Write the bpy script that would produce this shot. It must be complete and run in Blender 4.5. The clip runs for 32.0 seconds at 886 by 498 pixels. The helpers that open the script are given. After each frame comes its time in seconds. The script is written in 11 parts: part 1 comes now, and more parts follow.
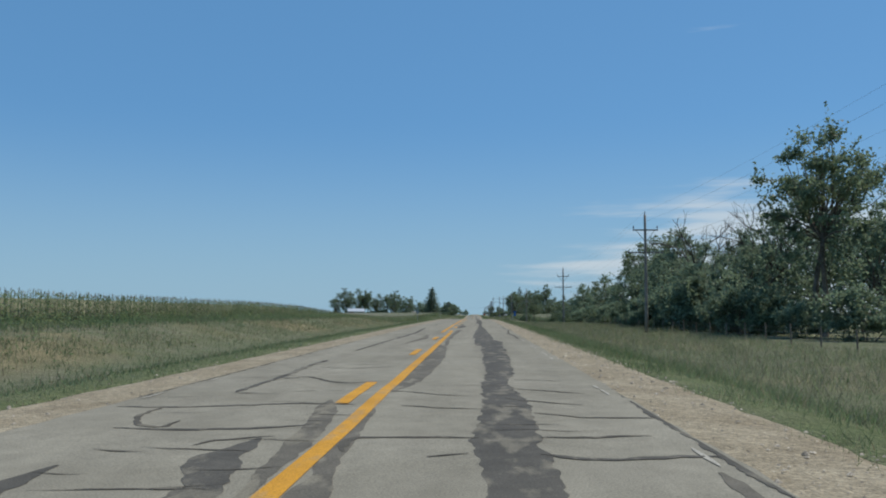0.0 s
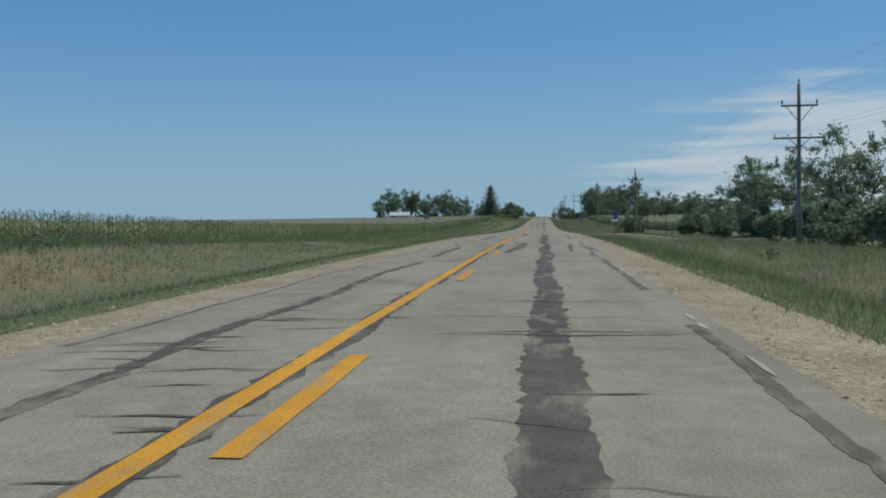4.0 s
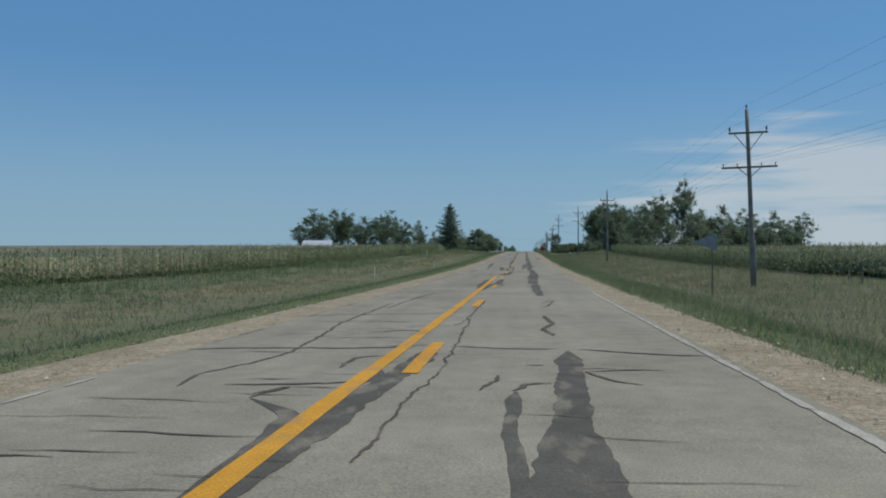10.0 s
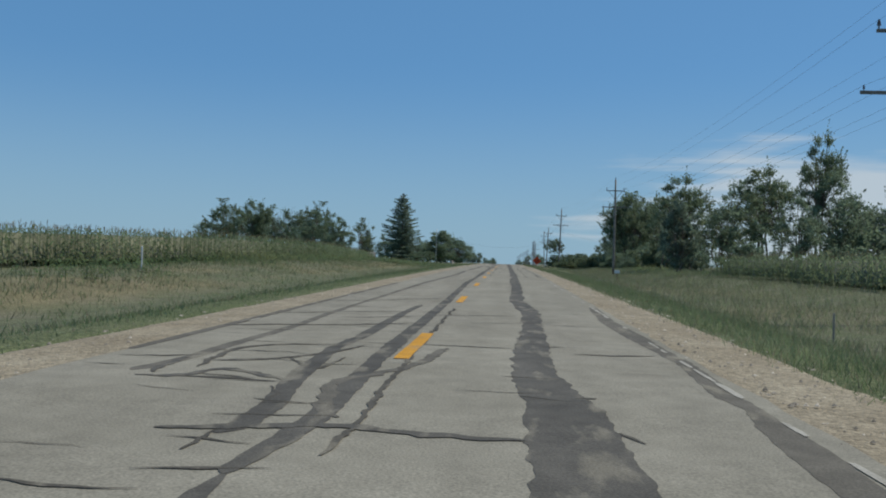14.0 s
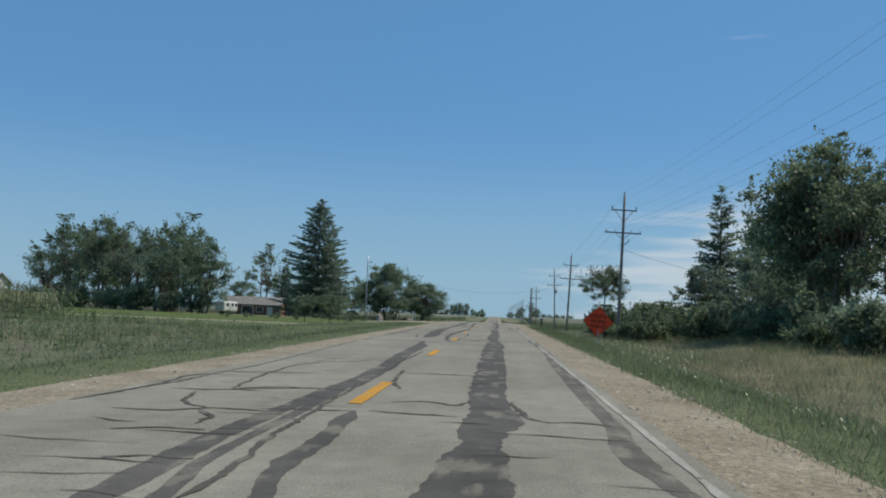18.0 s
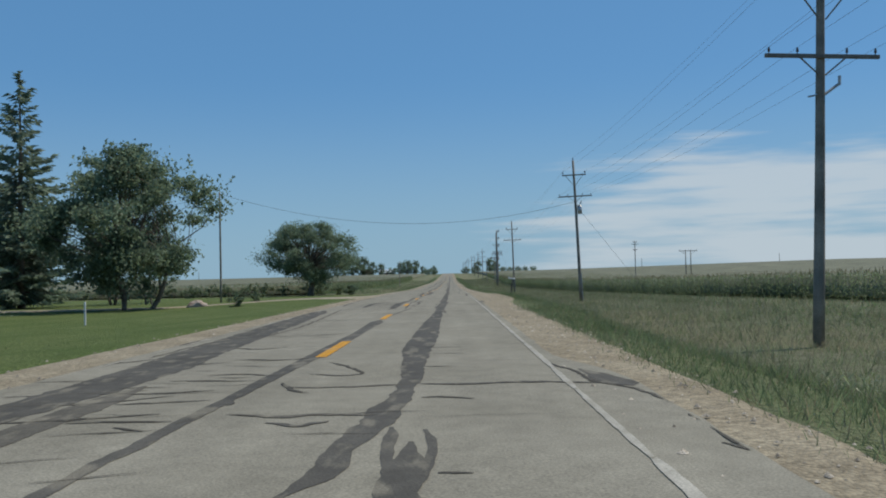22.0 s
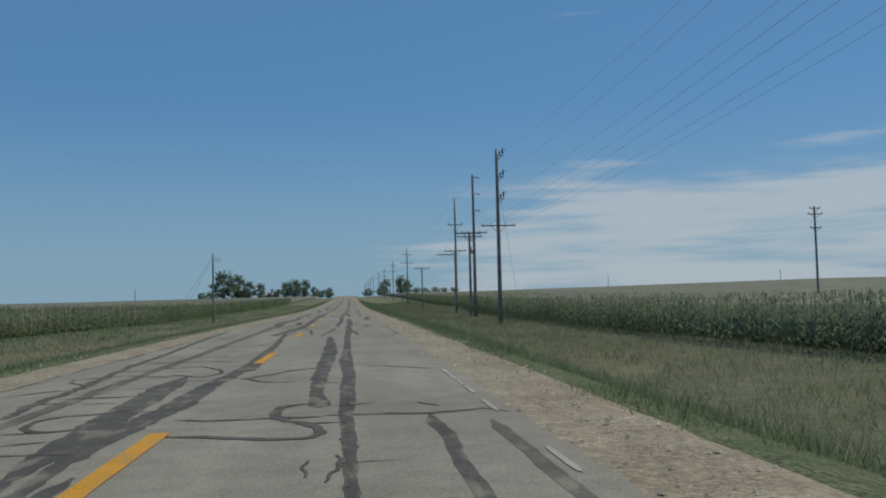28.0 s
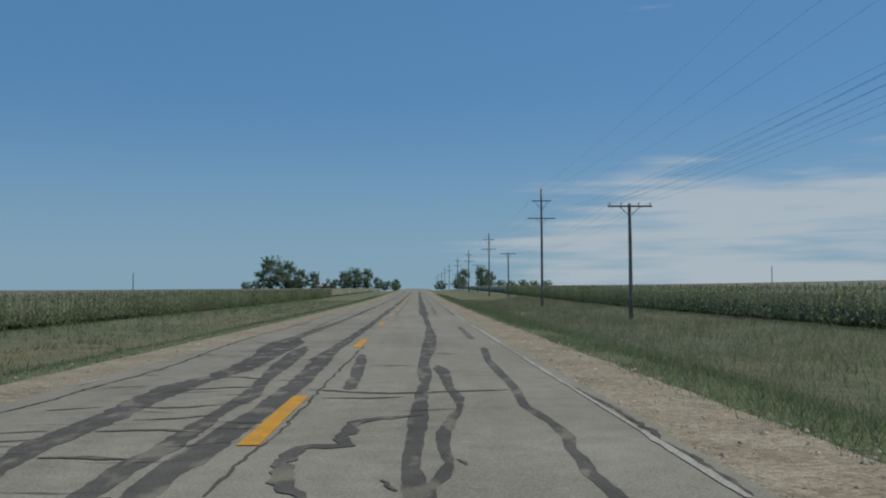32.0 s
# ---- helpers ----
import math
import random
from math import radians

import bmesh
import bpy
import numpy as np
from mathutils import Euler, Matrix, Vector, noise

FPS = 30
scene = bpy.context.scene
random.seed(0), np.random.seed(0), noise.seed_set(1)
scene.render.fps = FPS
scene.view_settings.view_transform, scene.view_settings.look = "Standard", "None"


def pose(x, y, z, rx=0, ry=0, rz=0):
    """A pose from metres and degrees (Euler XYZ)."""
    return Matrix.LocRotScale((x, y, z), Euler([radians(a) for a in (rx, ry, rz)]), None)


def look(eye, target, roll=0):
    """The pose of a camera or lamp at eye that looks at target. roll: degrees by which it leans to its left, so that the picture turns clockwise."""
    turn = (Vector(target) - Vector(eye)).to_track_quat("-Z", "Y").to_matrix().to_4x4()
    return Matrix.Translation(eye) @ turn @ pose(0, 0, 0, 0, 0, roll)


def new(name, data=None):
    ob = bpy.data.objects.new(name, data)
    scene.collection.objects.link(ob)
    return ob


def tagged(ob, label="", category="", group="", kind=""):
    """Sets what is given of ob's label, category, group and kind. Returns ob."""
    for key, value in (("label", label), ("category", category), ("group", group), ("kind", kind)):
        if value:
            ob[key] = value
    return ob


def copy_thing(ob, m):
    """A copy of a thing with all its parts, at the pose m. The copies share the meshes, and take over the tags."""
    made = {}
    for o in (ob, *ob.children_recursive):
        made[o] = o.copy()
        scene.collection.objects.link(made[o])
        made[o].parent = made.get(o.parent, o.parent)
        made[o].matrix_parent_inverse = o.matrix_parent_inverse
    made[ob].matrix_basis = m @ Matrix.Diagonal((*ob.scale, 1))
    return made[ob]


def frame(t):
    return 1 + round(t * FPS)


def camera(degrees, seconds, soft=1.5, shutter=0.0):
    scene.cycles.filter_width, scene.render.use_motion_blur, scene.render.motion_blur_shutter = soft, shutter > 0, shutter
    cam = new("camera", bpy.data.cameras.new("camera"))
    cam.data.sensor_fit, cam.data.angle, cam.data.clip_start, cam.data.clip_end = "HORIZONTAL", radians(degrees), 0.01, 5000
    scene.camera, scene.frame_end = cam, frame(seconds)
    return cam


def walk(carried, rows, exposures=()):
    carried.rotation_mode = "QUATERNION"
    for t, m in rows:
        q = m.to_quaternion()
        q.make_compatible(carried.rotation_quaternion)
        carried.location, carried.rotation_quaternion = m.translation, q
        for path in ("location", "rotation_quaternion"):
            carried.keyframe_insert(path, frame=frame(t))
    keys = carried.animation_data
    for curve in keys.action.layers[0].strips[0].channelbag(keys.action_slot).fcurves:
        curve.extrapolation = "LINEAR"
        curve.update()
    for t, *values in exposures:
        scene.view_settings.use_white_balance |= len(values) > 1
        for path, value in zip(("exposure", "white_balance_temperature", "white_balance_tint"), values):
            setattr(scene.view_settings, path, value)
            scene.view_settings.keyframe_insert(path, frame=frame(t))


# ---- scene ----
from math import sin, cos, pi, sqrt, floor, atan2

# ---------------------------------------------------------------- the lie of the road
RISE = (-0.40, 0.12, 0.53, 0.60, -0.28, -0.91, -0.73, 0.10, 0.67, 1.00, 0.60, -0.31, -0.57, -0.93, -0.74, -0.13,
        0.55, 1.2, 1.8, 2.2, 2.3, 2.1)


def road_z(y):
    """Height of the road's surface along its run."""
    u = min(max((y + 80.0) / 80.0, 0.0), len(RISE) - 1.001)
    i = int(u)
    f = u - i
    a, b, c, d = (RISE[min(max(i + n, 0), len(RISE) - 1)] for n in (-1, 0, 1, 2))
    return b + 0.5 * f * (c - a + f * (2 * a - 5 * b + 4 * c - d + f * (3 * (b - c) + d - a)))


EYE = 1.26
cam = camera(56.0, 32.0, soft=1.9)
# seconds, across, along, yaw, pitch, roll
PATH = [
    (0, 1.46, -0.87, 2.26, 4.52, 0.17),
    (0.5, 1.49, 13.96, 4.44, 6.03, 1.09),
    (1, 1.51, 28.74, 5.87, 3.76, 1.08),
    (1.5, 1.62, 43.34, 6.65, 2.75, 1.18),
    (2, 1.66, 57.92, 7.53, 3.05, 0.33),
    (2.5, 1.68, 72.42, 7.12, 3.64, -0.43),
    (4.5, 1.69, 130.52, 6.68, -3.38, -0.81),
    (5, 1.75, 145.21, 2.68, -3.41, -1.34),
    (5.5, 1.82, 159.98, 0.25, -1.70, -0.76),
    (6, 1.86, 174.75, 0.55, 0.68, -0.13),
    (6.5, 1.83, 189.46, 3.19, 2.52, 0.74),
    (7, 1.80, 204.29, 6.38, 2.86, 0.26),
    (7.5, 1.66, 219.30, 6.97, 1.46, -0.15),
    (8, 1.56, 234.32, -3.36, -1.19, -0.03),
    (8.5, 1.47, 249.34, 1.08, 0.83, -1.32),
    (9, 1.29, 264.36, 2.62, 0.24, -0.48),
    (9.5, 1.24, 279.21, 4.19, 0.09, -0.47),
    (10, 1.26, 293.94, 5.59, 0.25, -0.04),
    (10.5, 1.14, 308.78, 5.06, 0.79, -0.72),
    (11, 1.19, 323.60, 4.40, 1.50, -0.23),
    (11.5, 1.24, 338.51, 3.80, 2.09, 0.28),
    (12, 1.27, 353.61, 3.11, 2.02, 0.49),
    (12.5, 1.20, 368.97, 2.75, 1.62, 0.67),
    (13, 1.05, 384.48, 2.60, 1.17, 0.90),
    (13.5, 1.08, 399.80, 2.98, 0.89, 1.16),
    (14, 1.21, 414.91, 4.34, 1.00, 1.79),
    (14.5, 1.22, 430.15, 4.91, 1.31, 1.70),
    (16.5, 1.71, 490.83, 4.80, 3.04, 1.93),
    (17, 1.72, 506.01, 4.81, 5.01, 1.94),
    (17.5, 1.75, 521.07, 4.14, 5.91, 2.57),
    (18, 1.79, 535.94, 3.85, 4.53, 2.39),
    (18.5, 1.84, 550.67, 3.74, 3.68, 3.12),
    (19, 1.87, 565.41, 3.99, 3.42, 3.13),
    (19.5, 1.86, 580.22, 4.93, 3.19, 2.96),
    (20, 2.02, 594.96, 5.91, 2.92, 1.53),
    (20.5, 2.07, 610.06, 4.81, 3.77, -0.33),
    (21, 2.15, 625.22, 3.32, 3.24, -0.72),
    (21.5, 2.08, 640.49, 2.32, 2.37, -1.29),
    (22, 2.12, 655.21, 0.47, 1.69, -1.34),
    (22.5, 2.10, 669.81, -1.40, 0.71, -1.53),
    (23, 2.07, 684.27, -2.42, -0.15, -1.83),
    (23.5, 2.04, 698.63, -3.75, 0.01, -1.06),
    (24, 2.02, 713.24, -4.58, 0.44, 0.18),
    (24.5, 1.97, 728.11, -4.78, -0.60, 0.69),
    (26.5, 1.89, 788.31, -4.35, -4.12, -2.48),
    (27, 1.94, 803.42, -5.40, -0.60, -1.60),
    (27.5, 1.92, 818.75, -5.97, 1.77, -1.44),
    (28, 1.85, 834.17, -6.49, 3.20, -1.35),
    (28.5, 1.76, 849.28, -6.70, 3.30, -1.15),
    (29, 1.62, 864.30, -7.14, 1.36, -3.6),
    (29.5, 1.60, 879.13, -5.31, 2.01, -2.80),
    (30, 1.54, 894.03, -4.50, -0.03, -2.19),
    (30.5, 1.55, 908.90, -4.34, 0.23, -1.44),
    (31, 1.61, 923.78, -2.77, 1.98, -0.53),
    (31.5, 1.57, 938.88, -2.43, 3.32, -0.11),
    (32, 1.43, 954.20, -1.72, 2.93, -0.23),
]


def carried_at(x, y, yaw, pitch, roll):
    eye = Vector((x, y, road_z(y) + EYE))
    a, b = radians(yaw), radians(pitch)
    return look(eye, eye + Vector((-sin(a) * cos(b), cos(a) * cos(b), sin(b))), roll)


walk(cam, [(t, carried_at(*row)) for t, *row in PATH],
     exposures=[(0, 0.12), (2, 0.0), (6, -0.04), (10, -0.1), (13, -0.06), (17, 0.1), (19, 0.03), (21, -0.02), (22, 0.0), (24, -0.16), (27, -0.16), (28, -0.28), (30, -0.3), (32, -0.28)])

# ---------------------------------------------------------------- sky and sun
SUN_TURN, SUN_HIGH = 68.0, 59.0
world = bpy.data.worlds.new("world")
scene.world = world
world.use_nodes = True
wn, wl = world.node_tree.nodes, world.node_tree.links
sky = wn.new("ShaderNodeTexSky")
sky.sky_type, sky.sun_disc = "NISHITA", False
sky.sun_elevation, sky.sun_rotation = radians(SUN_HIGH), radians(SUN_TURN)
sky.altitude, sky.air_density, sky.dust_density, sky.ozone_density = 300.0, 1.0, 0.3, 2.0
coord = wn.new("ShaderNodeTexCoord")
sep = wn.new("ShaderNodeSeparateXYZ")
wl.new(coord.outputs["Generated"], sep.inputs[0])


def wmath(op, a, b=None, clamp=False):
    n = wn.new("ShaderNodeMath")
    n.operation, n.use_clamp = op, clamp
    for k, v in enumerate((a, b)):
        if v is None:
            continue
        if isinstance(v, (int, float)):
            n.inputs[k].default_value = v
        else:
            wl.new(v, n.inputs[k])
    return n.outputs[0]


def wramp(v, a, b):
    n = wn.new("ShaderNodeMapRange")
    n.interpolation_type = "SMOOTHSTEP"
    n.inputs["From Min"].default_value, n.inputs["From Max"].default_value = a, b
    wl.new(v, n.inputs["Value"])
    return n.outputs[0]


# flat layered cloud, thickest low down on the east side
stretch = wn.new("ShaderNodeMapping")
stretch.inputs["Scale"].default_value = (1.6, 1.6, 17.0)
wl.new(coord.outputs["Generated"], stretch.inputs["Vector"])
puff = wn.new("ShaderNodeTexNoise")
puff.inputs["Scale"].default_value, puff.inputs["Detail"].default_value, puff.inputs["Roughness"].default_value = 1.7, 7.0, 0.55
wl.new(stretch.outputs[0], puff.inputs["Vector"])
east = wmath("SUBTRACT", sep.outputs["X"], -0.16)
low = wmath("MULTIPLY", wramp(sep.outputs["Z"], 0.24, 0.06), wramp(east, 0.02, 0.42))
streak = wn.new("ShaderNodeTexNoise")
streak.inputs["Scale"].default_value, streak.inputs["Detail"].default_value = 4.0, 6.0
wl.new(stretch.outputs[0], streak.inputs["Vector"])
frayed = wmath("ADD", puff.outputs["Fac"], wmath("MULTIPLY", wmath("SUBTRACT", streak.outputs["Fac"], 0.5), 0.5))
cover = wmath("ADD", frayed, wmath("MULTIPLY", low, 0.50))
thick = wmath("MULTIPLY", wramp(cover, 0.75, 1.02), 0.74)
haze = wmath("MULTIPLY", wramp(sep.outputs["Z"], 0.24, -0.03), 0.85)
hazed = wn.new("ShaderNodeMix")
hazed.data_type = "RGBA"
hazed.inputs["B"].default_value = (3.2, 4.95, 6.25, 1)
wl.new(haze, hazed.inputs["Factor"])
mixc = wn.new("ShaderNodeMix")
mixc.data_type = "RGBA"
wl.new(thick, mixc.inputs["Factor"])
tint = wn.new("ShaderNodeMix")
tint.data_type, tint.blend_type = "RGBA", "MULTIPLY"
tint.inputs["Factor"].default_value = 1.0
tint.inputs["B"].default_value = (0.69, 0.965, 1.16, 1)
wl.new(sky.outputs[0], tint.inputs["A"])
even = wn.new("ShaderNodeMix")
even.data_type = "RGBA"
even.inputs["Factor"].default_value = 0.6
even.inputs["B"].default_value = (1.2, 3.22, 6.03, 1)
wl.new(tint.outputs["Result"], even.inputs["A"])
wl.new(even.outputs["Result"], hazed.inputs["A"])
wl.new(hazed.outputs["Result"], mixc.inputs["A"])
mixc.inputs["B"].default_value = (6.2, 6.9, 7.4, 1)
wl.new(mixc.outputs["Result"], wn["Background"].inputs[0])
wn["Background"].inputs[1].default_value = 0.088

sun = new("sun", bpy.data.lights.new("sun", "SUN"))
sun.data.energy, sun.data.angle, sun.data.color = 3.2, radians(0.55), (1.0, 0.92, 0.78)
sa, se = radians(SUN_TURN), radians(SUN_HIGH)
sun.matrix_world = look((0, 0, 60), (-sin(sa) * cos(se), -cos(sa) * cos(se), 60 - sin(se)))

# ---------------------------------------------------------------- materials
MATS = {}


def material(name, base, rough=0.8, metal=0.0, vary=0.25, scale=6.0, fine=60.0, bump=0.3, second=None, through_light=0.0, island=False, spec=0.3):
    """A surface with two scales of variation: broad patches and fine grain with relief."""
    if name in MATS:
        return MATS[name]
    m = bpy.data.materials.new(name)
    m.use_nodes = True
    n, l = m.node_tree.nodes, m.node_tree.links
    b = n["Principled BSDF"]
    b.inputs["Roughness"].default_value, b.inputs["Metallic"].default_value = rough, metal
    b.inputs["Specular IOR Level"].default_value = spec
    geo = n.new("ShaderNodeNewGeometry")
    big, small = n.new("ShaderNodeTexNoise"), n.new("ShaderNodeTexNoise")
    big.inputs["Scale"].default_value, big.inputs["Detail"].default_value = scale, 5
    small.inputs["Scale"].default_value, small.inputs["Detail"].default_value = fine, 3
    l.new(geo.outputs["Position"], big.inputs["Vector"])
    l.new(geo.outputs["Position"], small.inputs["Vector"])
    other = second or tuple(min(1, c * (1 + vary * 1.6)) for c in base)
    ramp = n.new("ShaderNodeValToRGB")
    ramp.color_ramp.elements[0].position, ramp.color_ramp.elements[1].position = 0.33, 0.68
    ramp.color_ramp.elements[0].color = (*[c * (1 - vary) for c in base], 1)
    ramp.color_ramp.elements[1].color = (*other, 1)
    l.new(big.outputs["Fac"], ramp.inputs[0])
    grain = n.new("ShaderNodeMapRange")
    grain.inputs["From Min"].default_value, grain.inputs["From Max"].default_value = 0.3, 0.7
    grain.inputs["To Min"].default_value, grain.inputs["To Max"].default_value = 1 - vary, 1 + vary
    l.new(small.outputs["Fac"], grain.inputs["Value"])
    mul = n.new("ShaderNodeMix")
    mul.data_type, mul.blend_type = "RGBA", "MULTIPLY"
    mul.inputs["Factor"].default_value = 1.0
    l.new(ramp.outputs[0], mul.inputs["A"])
    l.new(grain.outputs[0], mul.inputs["B"])
    col = mul.outputs["Result"]
    if island:
        hue = n.new("ShaderNodeMix")
        hue.data_type, hue.blend_type = "RGBA", "MULTIPLY"
        hue.inputs["Factor"].default_value = 1.0
        tone = n.new("ShaderNodeMapRange")
        tone.inputs["To Min"].default_value, tone.inputs["To Max"].default_value = 0.72, 1.3
        l.new(geo.outputs["Random Per Island"], tone.inputs["Value"])
        l.new(col, hue.inputs["A"])
        l.new(tone.outputs[0], hue.inputs["B"])
        col = hue.outputs["Result"]
    l.new(col, b.inputs["Base Color"])
    if bump:
        bp = n.new("ShaderNodeBump")
        bp.inputs["Strength"].default_value, bp.inputs["Distance"].default_value = bump, 0.02
        l.new(small.outputs["Fac"], bp.inputs["Height"])
        l.new(bp.outputs[0], b.inputs["Normal"])
    if through_light:
        tr, mx = n.new("ShaderNodeBsdfTranslucent"), n.new("ShaderNodeMixShader")
        l.new(col, tr.inputs["Color"])
        mx.inputs[0].default_value = through_light
        l.new(b.outputs[0], mx.inputs[1])
        l.new(tr.outputs[0], mx.inputs[2])
        l.new(mx.outputs[0], n["Material Output"].inputs["Surface"])
    MATS[name] = m
    return m


def worn_surface(name, base, light, rough, bump, stain, wear=0.0, under=(0.25, 0.226, 0.172)):
    """Paving or tar: broad patches, streaks along the road, aggregate, stains, and places worn through to what lies under."""
    m = bpy.data.materials.new(name)
    m.use_nodes = True
    n, l = m.node_tree.nodes, m.node_tree.links
    b = n["Principled BSDF"]
    b.inputs["Roughness"].default_value, b.inputs["Specular IOR Level"].default_value = rough, 0.16
    geo = n.new("ShaderNodeNewGeometry")

    def grain(scale, detail, stretch=(1, 1, 1)):
        mp, t = n.new("ShaderNodeMapping"), n.new("ShaderNodeTexNoise")
        mp.inputs["Scale"].default_value = stretch
        t.inputs["Scale"].default_value, t.inputs["Detail"].default_value = scale, detail
        l.new(geo.outputs["Position"], mp.inputs["Vector"])
        l.new(mp.outputs[0], t.inputs["Vector"])
        return t.outputs["Fac"]

    def ranged(v, a, c, lo, hi):
        r = n.new("ShaderNodeMapRange")
        for key, x in (("From Min", a), ("From Max", c), ("To Min", lo), ("To Max", hi)):
            r.inputs[key].default_value = x
        l.new(v, r.inputs["Value"])
        return r.outputs[0]

    def mixed(kind, fac, a, c):
        x = n.new("ShaderNodeMix")
        x.data_type, x.blend_type = "RGBA", kind
        for key, v in (("Factor", fac), ("A", a), ("B", c)):
            if isinstance(v, (int, float)):
                x.inputs[key].default_value = v
            elif isinstance(v, tuple):
                x.inputs[key].default_value = (*v, 1)
            else:
                l.new(v, x.inputs[key])
        return x.outputs["Result"]

    col = mixed("MIX", ranged(grain(0.4, 6), 0.35, 0.65, 0, 1), base, light)
    col = mixed("MULTIPLY", 1.0, col, ranged(grain(1.0, 5, (1.6, 0.10, 1)), 0.3, 0.7, 0.91, 1.08))
    fine = grain(55, 4)
    if wear:
        col = mixed("MIX", ranged(grain(2.2, 10, (1.7, 0.6, 1)), 0.53, 0.63, 0, wear), col, under)
    col = mixed("MULTIPLY", 1.0, col, ranged(grain(3.2, 8), 0.3, 0.72, 1 - stain, 1 + stain * 0.6))
    col = mixed("MULTIPLY", 1.0, col, ranged(fine, 0.28, 0.72, 0.72, 1.27))
    l.new(col, b.inputs["Base Color"])
    bp = n.new("ShaderNodeBump")
    bp.inputs["Strength"].default_value, bp.inputs["Distance"].default_value = bump, 0.015
    l.new(fine, bp.inputs["Height"])
    l.new(bp.outputs[0], b.inputs["Normal"])
    MATS[name] = m
    return m


PAVING = worn_surface("worn_paving", (0.237, 0.219, 0.172), (0.284, 0.264, 0.211), 0.9, 0.35, 0.11)
TAR = worn_surface("crack_tar", (0.088, 0.081, 0.068), (0.116, 0.107, 0.09), 0.8, 0.3, 0.2, 0.6)
TAR_OLD = worn_surface("faded_tar", (0.122, 0.111, 0.09), (0.155, 0.141, 0.114), 0.85, 0.3, 0.2, 0.75)
TAR_FINE = worn_surface("fine_tar", (0.082, 0.074, 0.06), (0.108, 0.098, 0.08), 0.85, 0.3, 0.16, 0.55)
YELLOW = worn_surface("yellow_paint", (0.54, 0.262, 0.024), (0.60, 0.30, 0.032), 0.65, 0.25, 0.10, 0.35)
WHITE = worn_surface("worn_white_paint", (0.35, 0.328, 0.275), (0.42, 0.395, 0.335), 0.75, 0.25, 0.14, 0.45)


def gravel_material(name, base, light, cell):
    """Crushed stone: cells of differing tone with dark joints, over broad patches."""
    m = bpy.data.materials.new(name)
    m.use_nodes = True
    n, l = m.node_tree.nodes, m.node_tree.links
    b = n["Principled BSDF"]
    b.inputs["Roughness"].default_value, b.inputs["Specular IOR Level"].default_value = 0.95, 0.15
    geo = n.new("ShaderNodeNewGeometry")
    big = n.new("ShaderNodeTexNoise")
    big.inputs["Scale"].default_value, big.inputs["Detail"].default_value = 0.9, 7
    l.new(geo.outputs["Position"], big.inputs["Vector"])
    ramp = n.new("ShaderNodeValToRGB")
    ramp.color_ramp.elements[0].position, ramp.color_ramp.elements[1].position = 0.34, 0.66
    ramp.color_ramp.elements[0].color, ramp.color_ramp.elements[1].color = (*base, 1), (*light, 1)
    l.new(big.outputs["Fac"], ramp.inputs[0])
    col, heights = ramp.outputs[0], []
    for scale, lo, hi in ((cell, 0.70, 1.25), (cell * 0.4, 0.86, 1.12)):
        v = n.new("ShaderNodeTexVoronoi")
        v.inputs["Scale"].default_value = scale
        l.new(geo.outputs["Position"], v.inputs["Vector"])
        sp = n.new("ShaderNodeSeparateColor")
        l.new(v.outputs["Color"], sp.inputs[0])
        rng = n.new("ShaderNodeMapRange")
        rng.inputs["To Min"].default_value, rng.inputs["To Max"].default_value = lo, hi
        l.new(sp.outputs[0], rng.inputs["Value"])
        mul = n.new("ShaderNodeMix")
        mul.data_type, mul.blend_type = "RGBA", "MULTIPLY"
        mul.inputs["Factor"].default_value = 1.0
        l.new(col, mul.inputs["A"])
        l.new(rng.outputs[0], mul.inputs["B"])
        col = mul.outputs["Result"]
        heights.append(v.outputs["Distance"])
    l.new(col, b.inputs["Base Color"])
    bp = n.new("ShaderNodeBump")
    bp.invert = True
    bp.inputs["Strength"].default_value, bp.inputs["Distance"].default_value = 0.9, 0.02
    l.new(heights[0], bp.inputs["Height"])
    l.new(bp.outputs[0], b.inputs["Normal"])
    MATS[name] = m
    return m


GRAVEL = gravel_material("limestone_gravel", (0.262, 0.219, 0.151), (0.345, 0.297, 0.213), 26.0)
PEBBLE = material("pebble", (0.25, 0.222, 0.182), 0.9, vary=0.55, scale=8, fine=60, bump=0.3, island=True)
DRIVE = gravel_material("pale_drive", (0.311, 0.269, 0.194), (0.389, 0.336, 0.25), 20.0)
BLADES = material("grass_blades", (0.162, 0.233, 0.103), 0.6, vary=0.3, scale=0.25, fine=9, bump=0, second=(0.203, 0.253, 0.136), through_light=0.68, island=True)
SEEDY = material("dry_grass", (0.29, 0.251, 0.158), 0.75, vary=0.3, scale=0.3, fine=9, bump=0, second=(0.334, 0.29, 0.189), through_light=0.5, island=True)
CORN_LEAF = material("corn_leaf", (0.175, 0.24, 0.12), 0.5, vary=0.3, scale=0.15, fine=6, bump=0, second=(0.211, 0.26, 0.144), through_light=0.68, island=True, spec=0.3)
CORN_TOP = material("corn_tassel", (0.21, 0.178, 0.098), 0.7, vary=0.3, scale=0.3, fine=8, bump=0, through_light=0.2, island=True)
CORN_SEA = material("corn_canopy", (0.16, 0.164, 0.094), 0.8, vary=0.35, scale=0.09, fine=2.6, bump=1.0, second=(0.199, 0.197, 0.126))
SEED_HEAD = material("grass_seed_heads", (0.245, 0.232, 0.165), 0.8, vary=0.3, scale=0.3, fine=9, bump=0, second=(0.30, 0.283, 0.2), through_light=0.68, island=True)
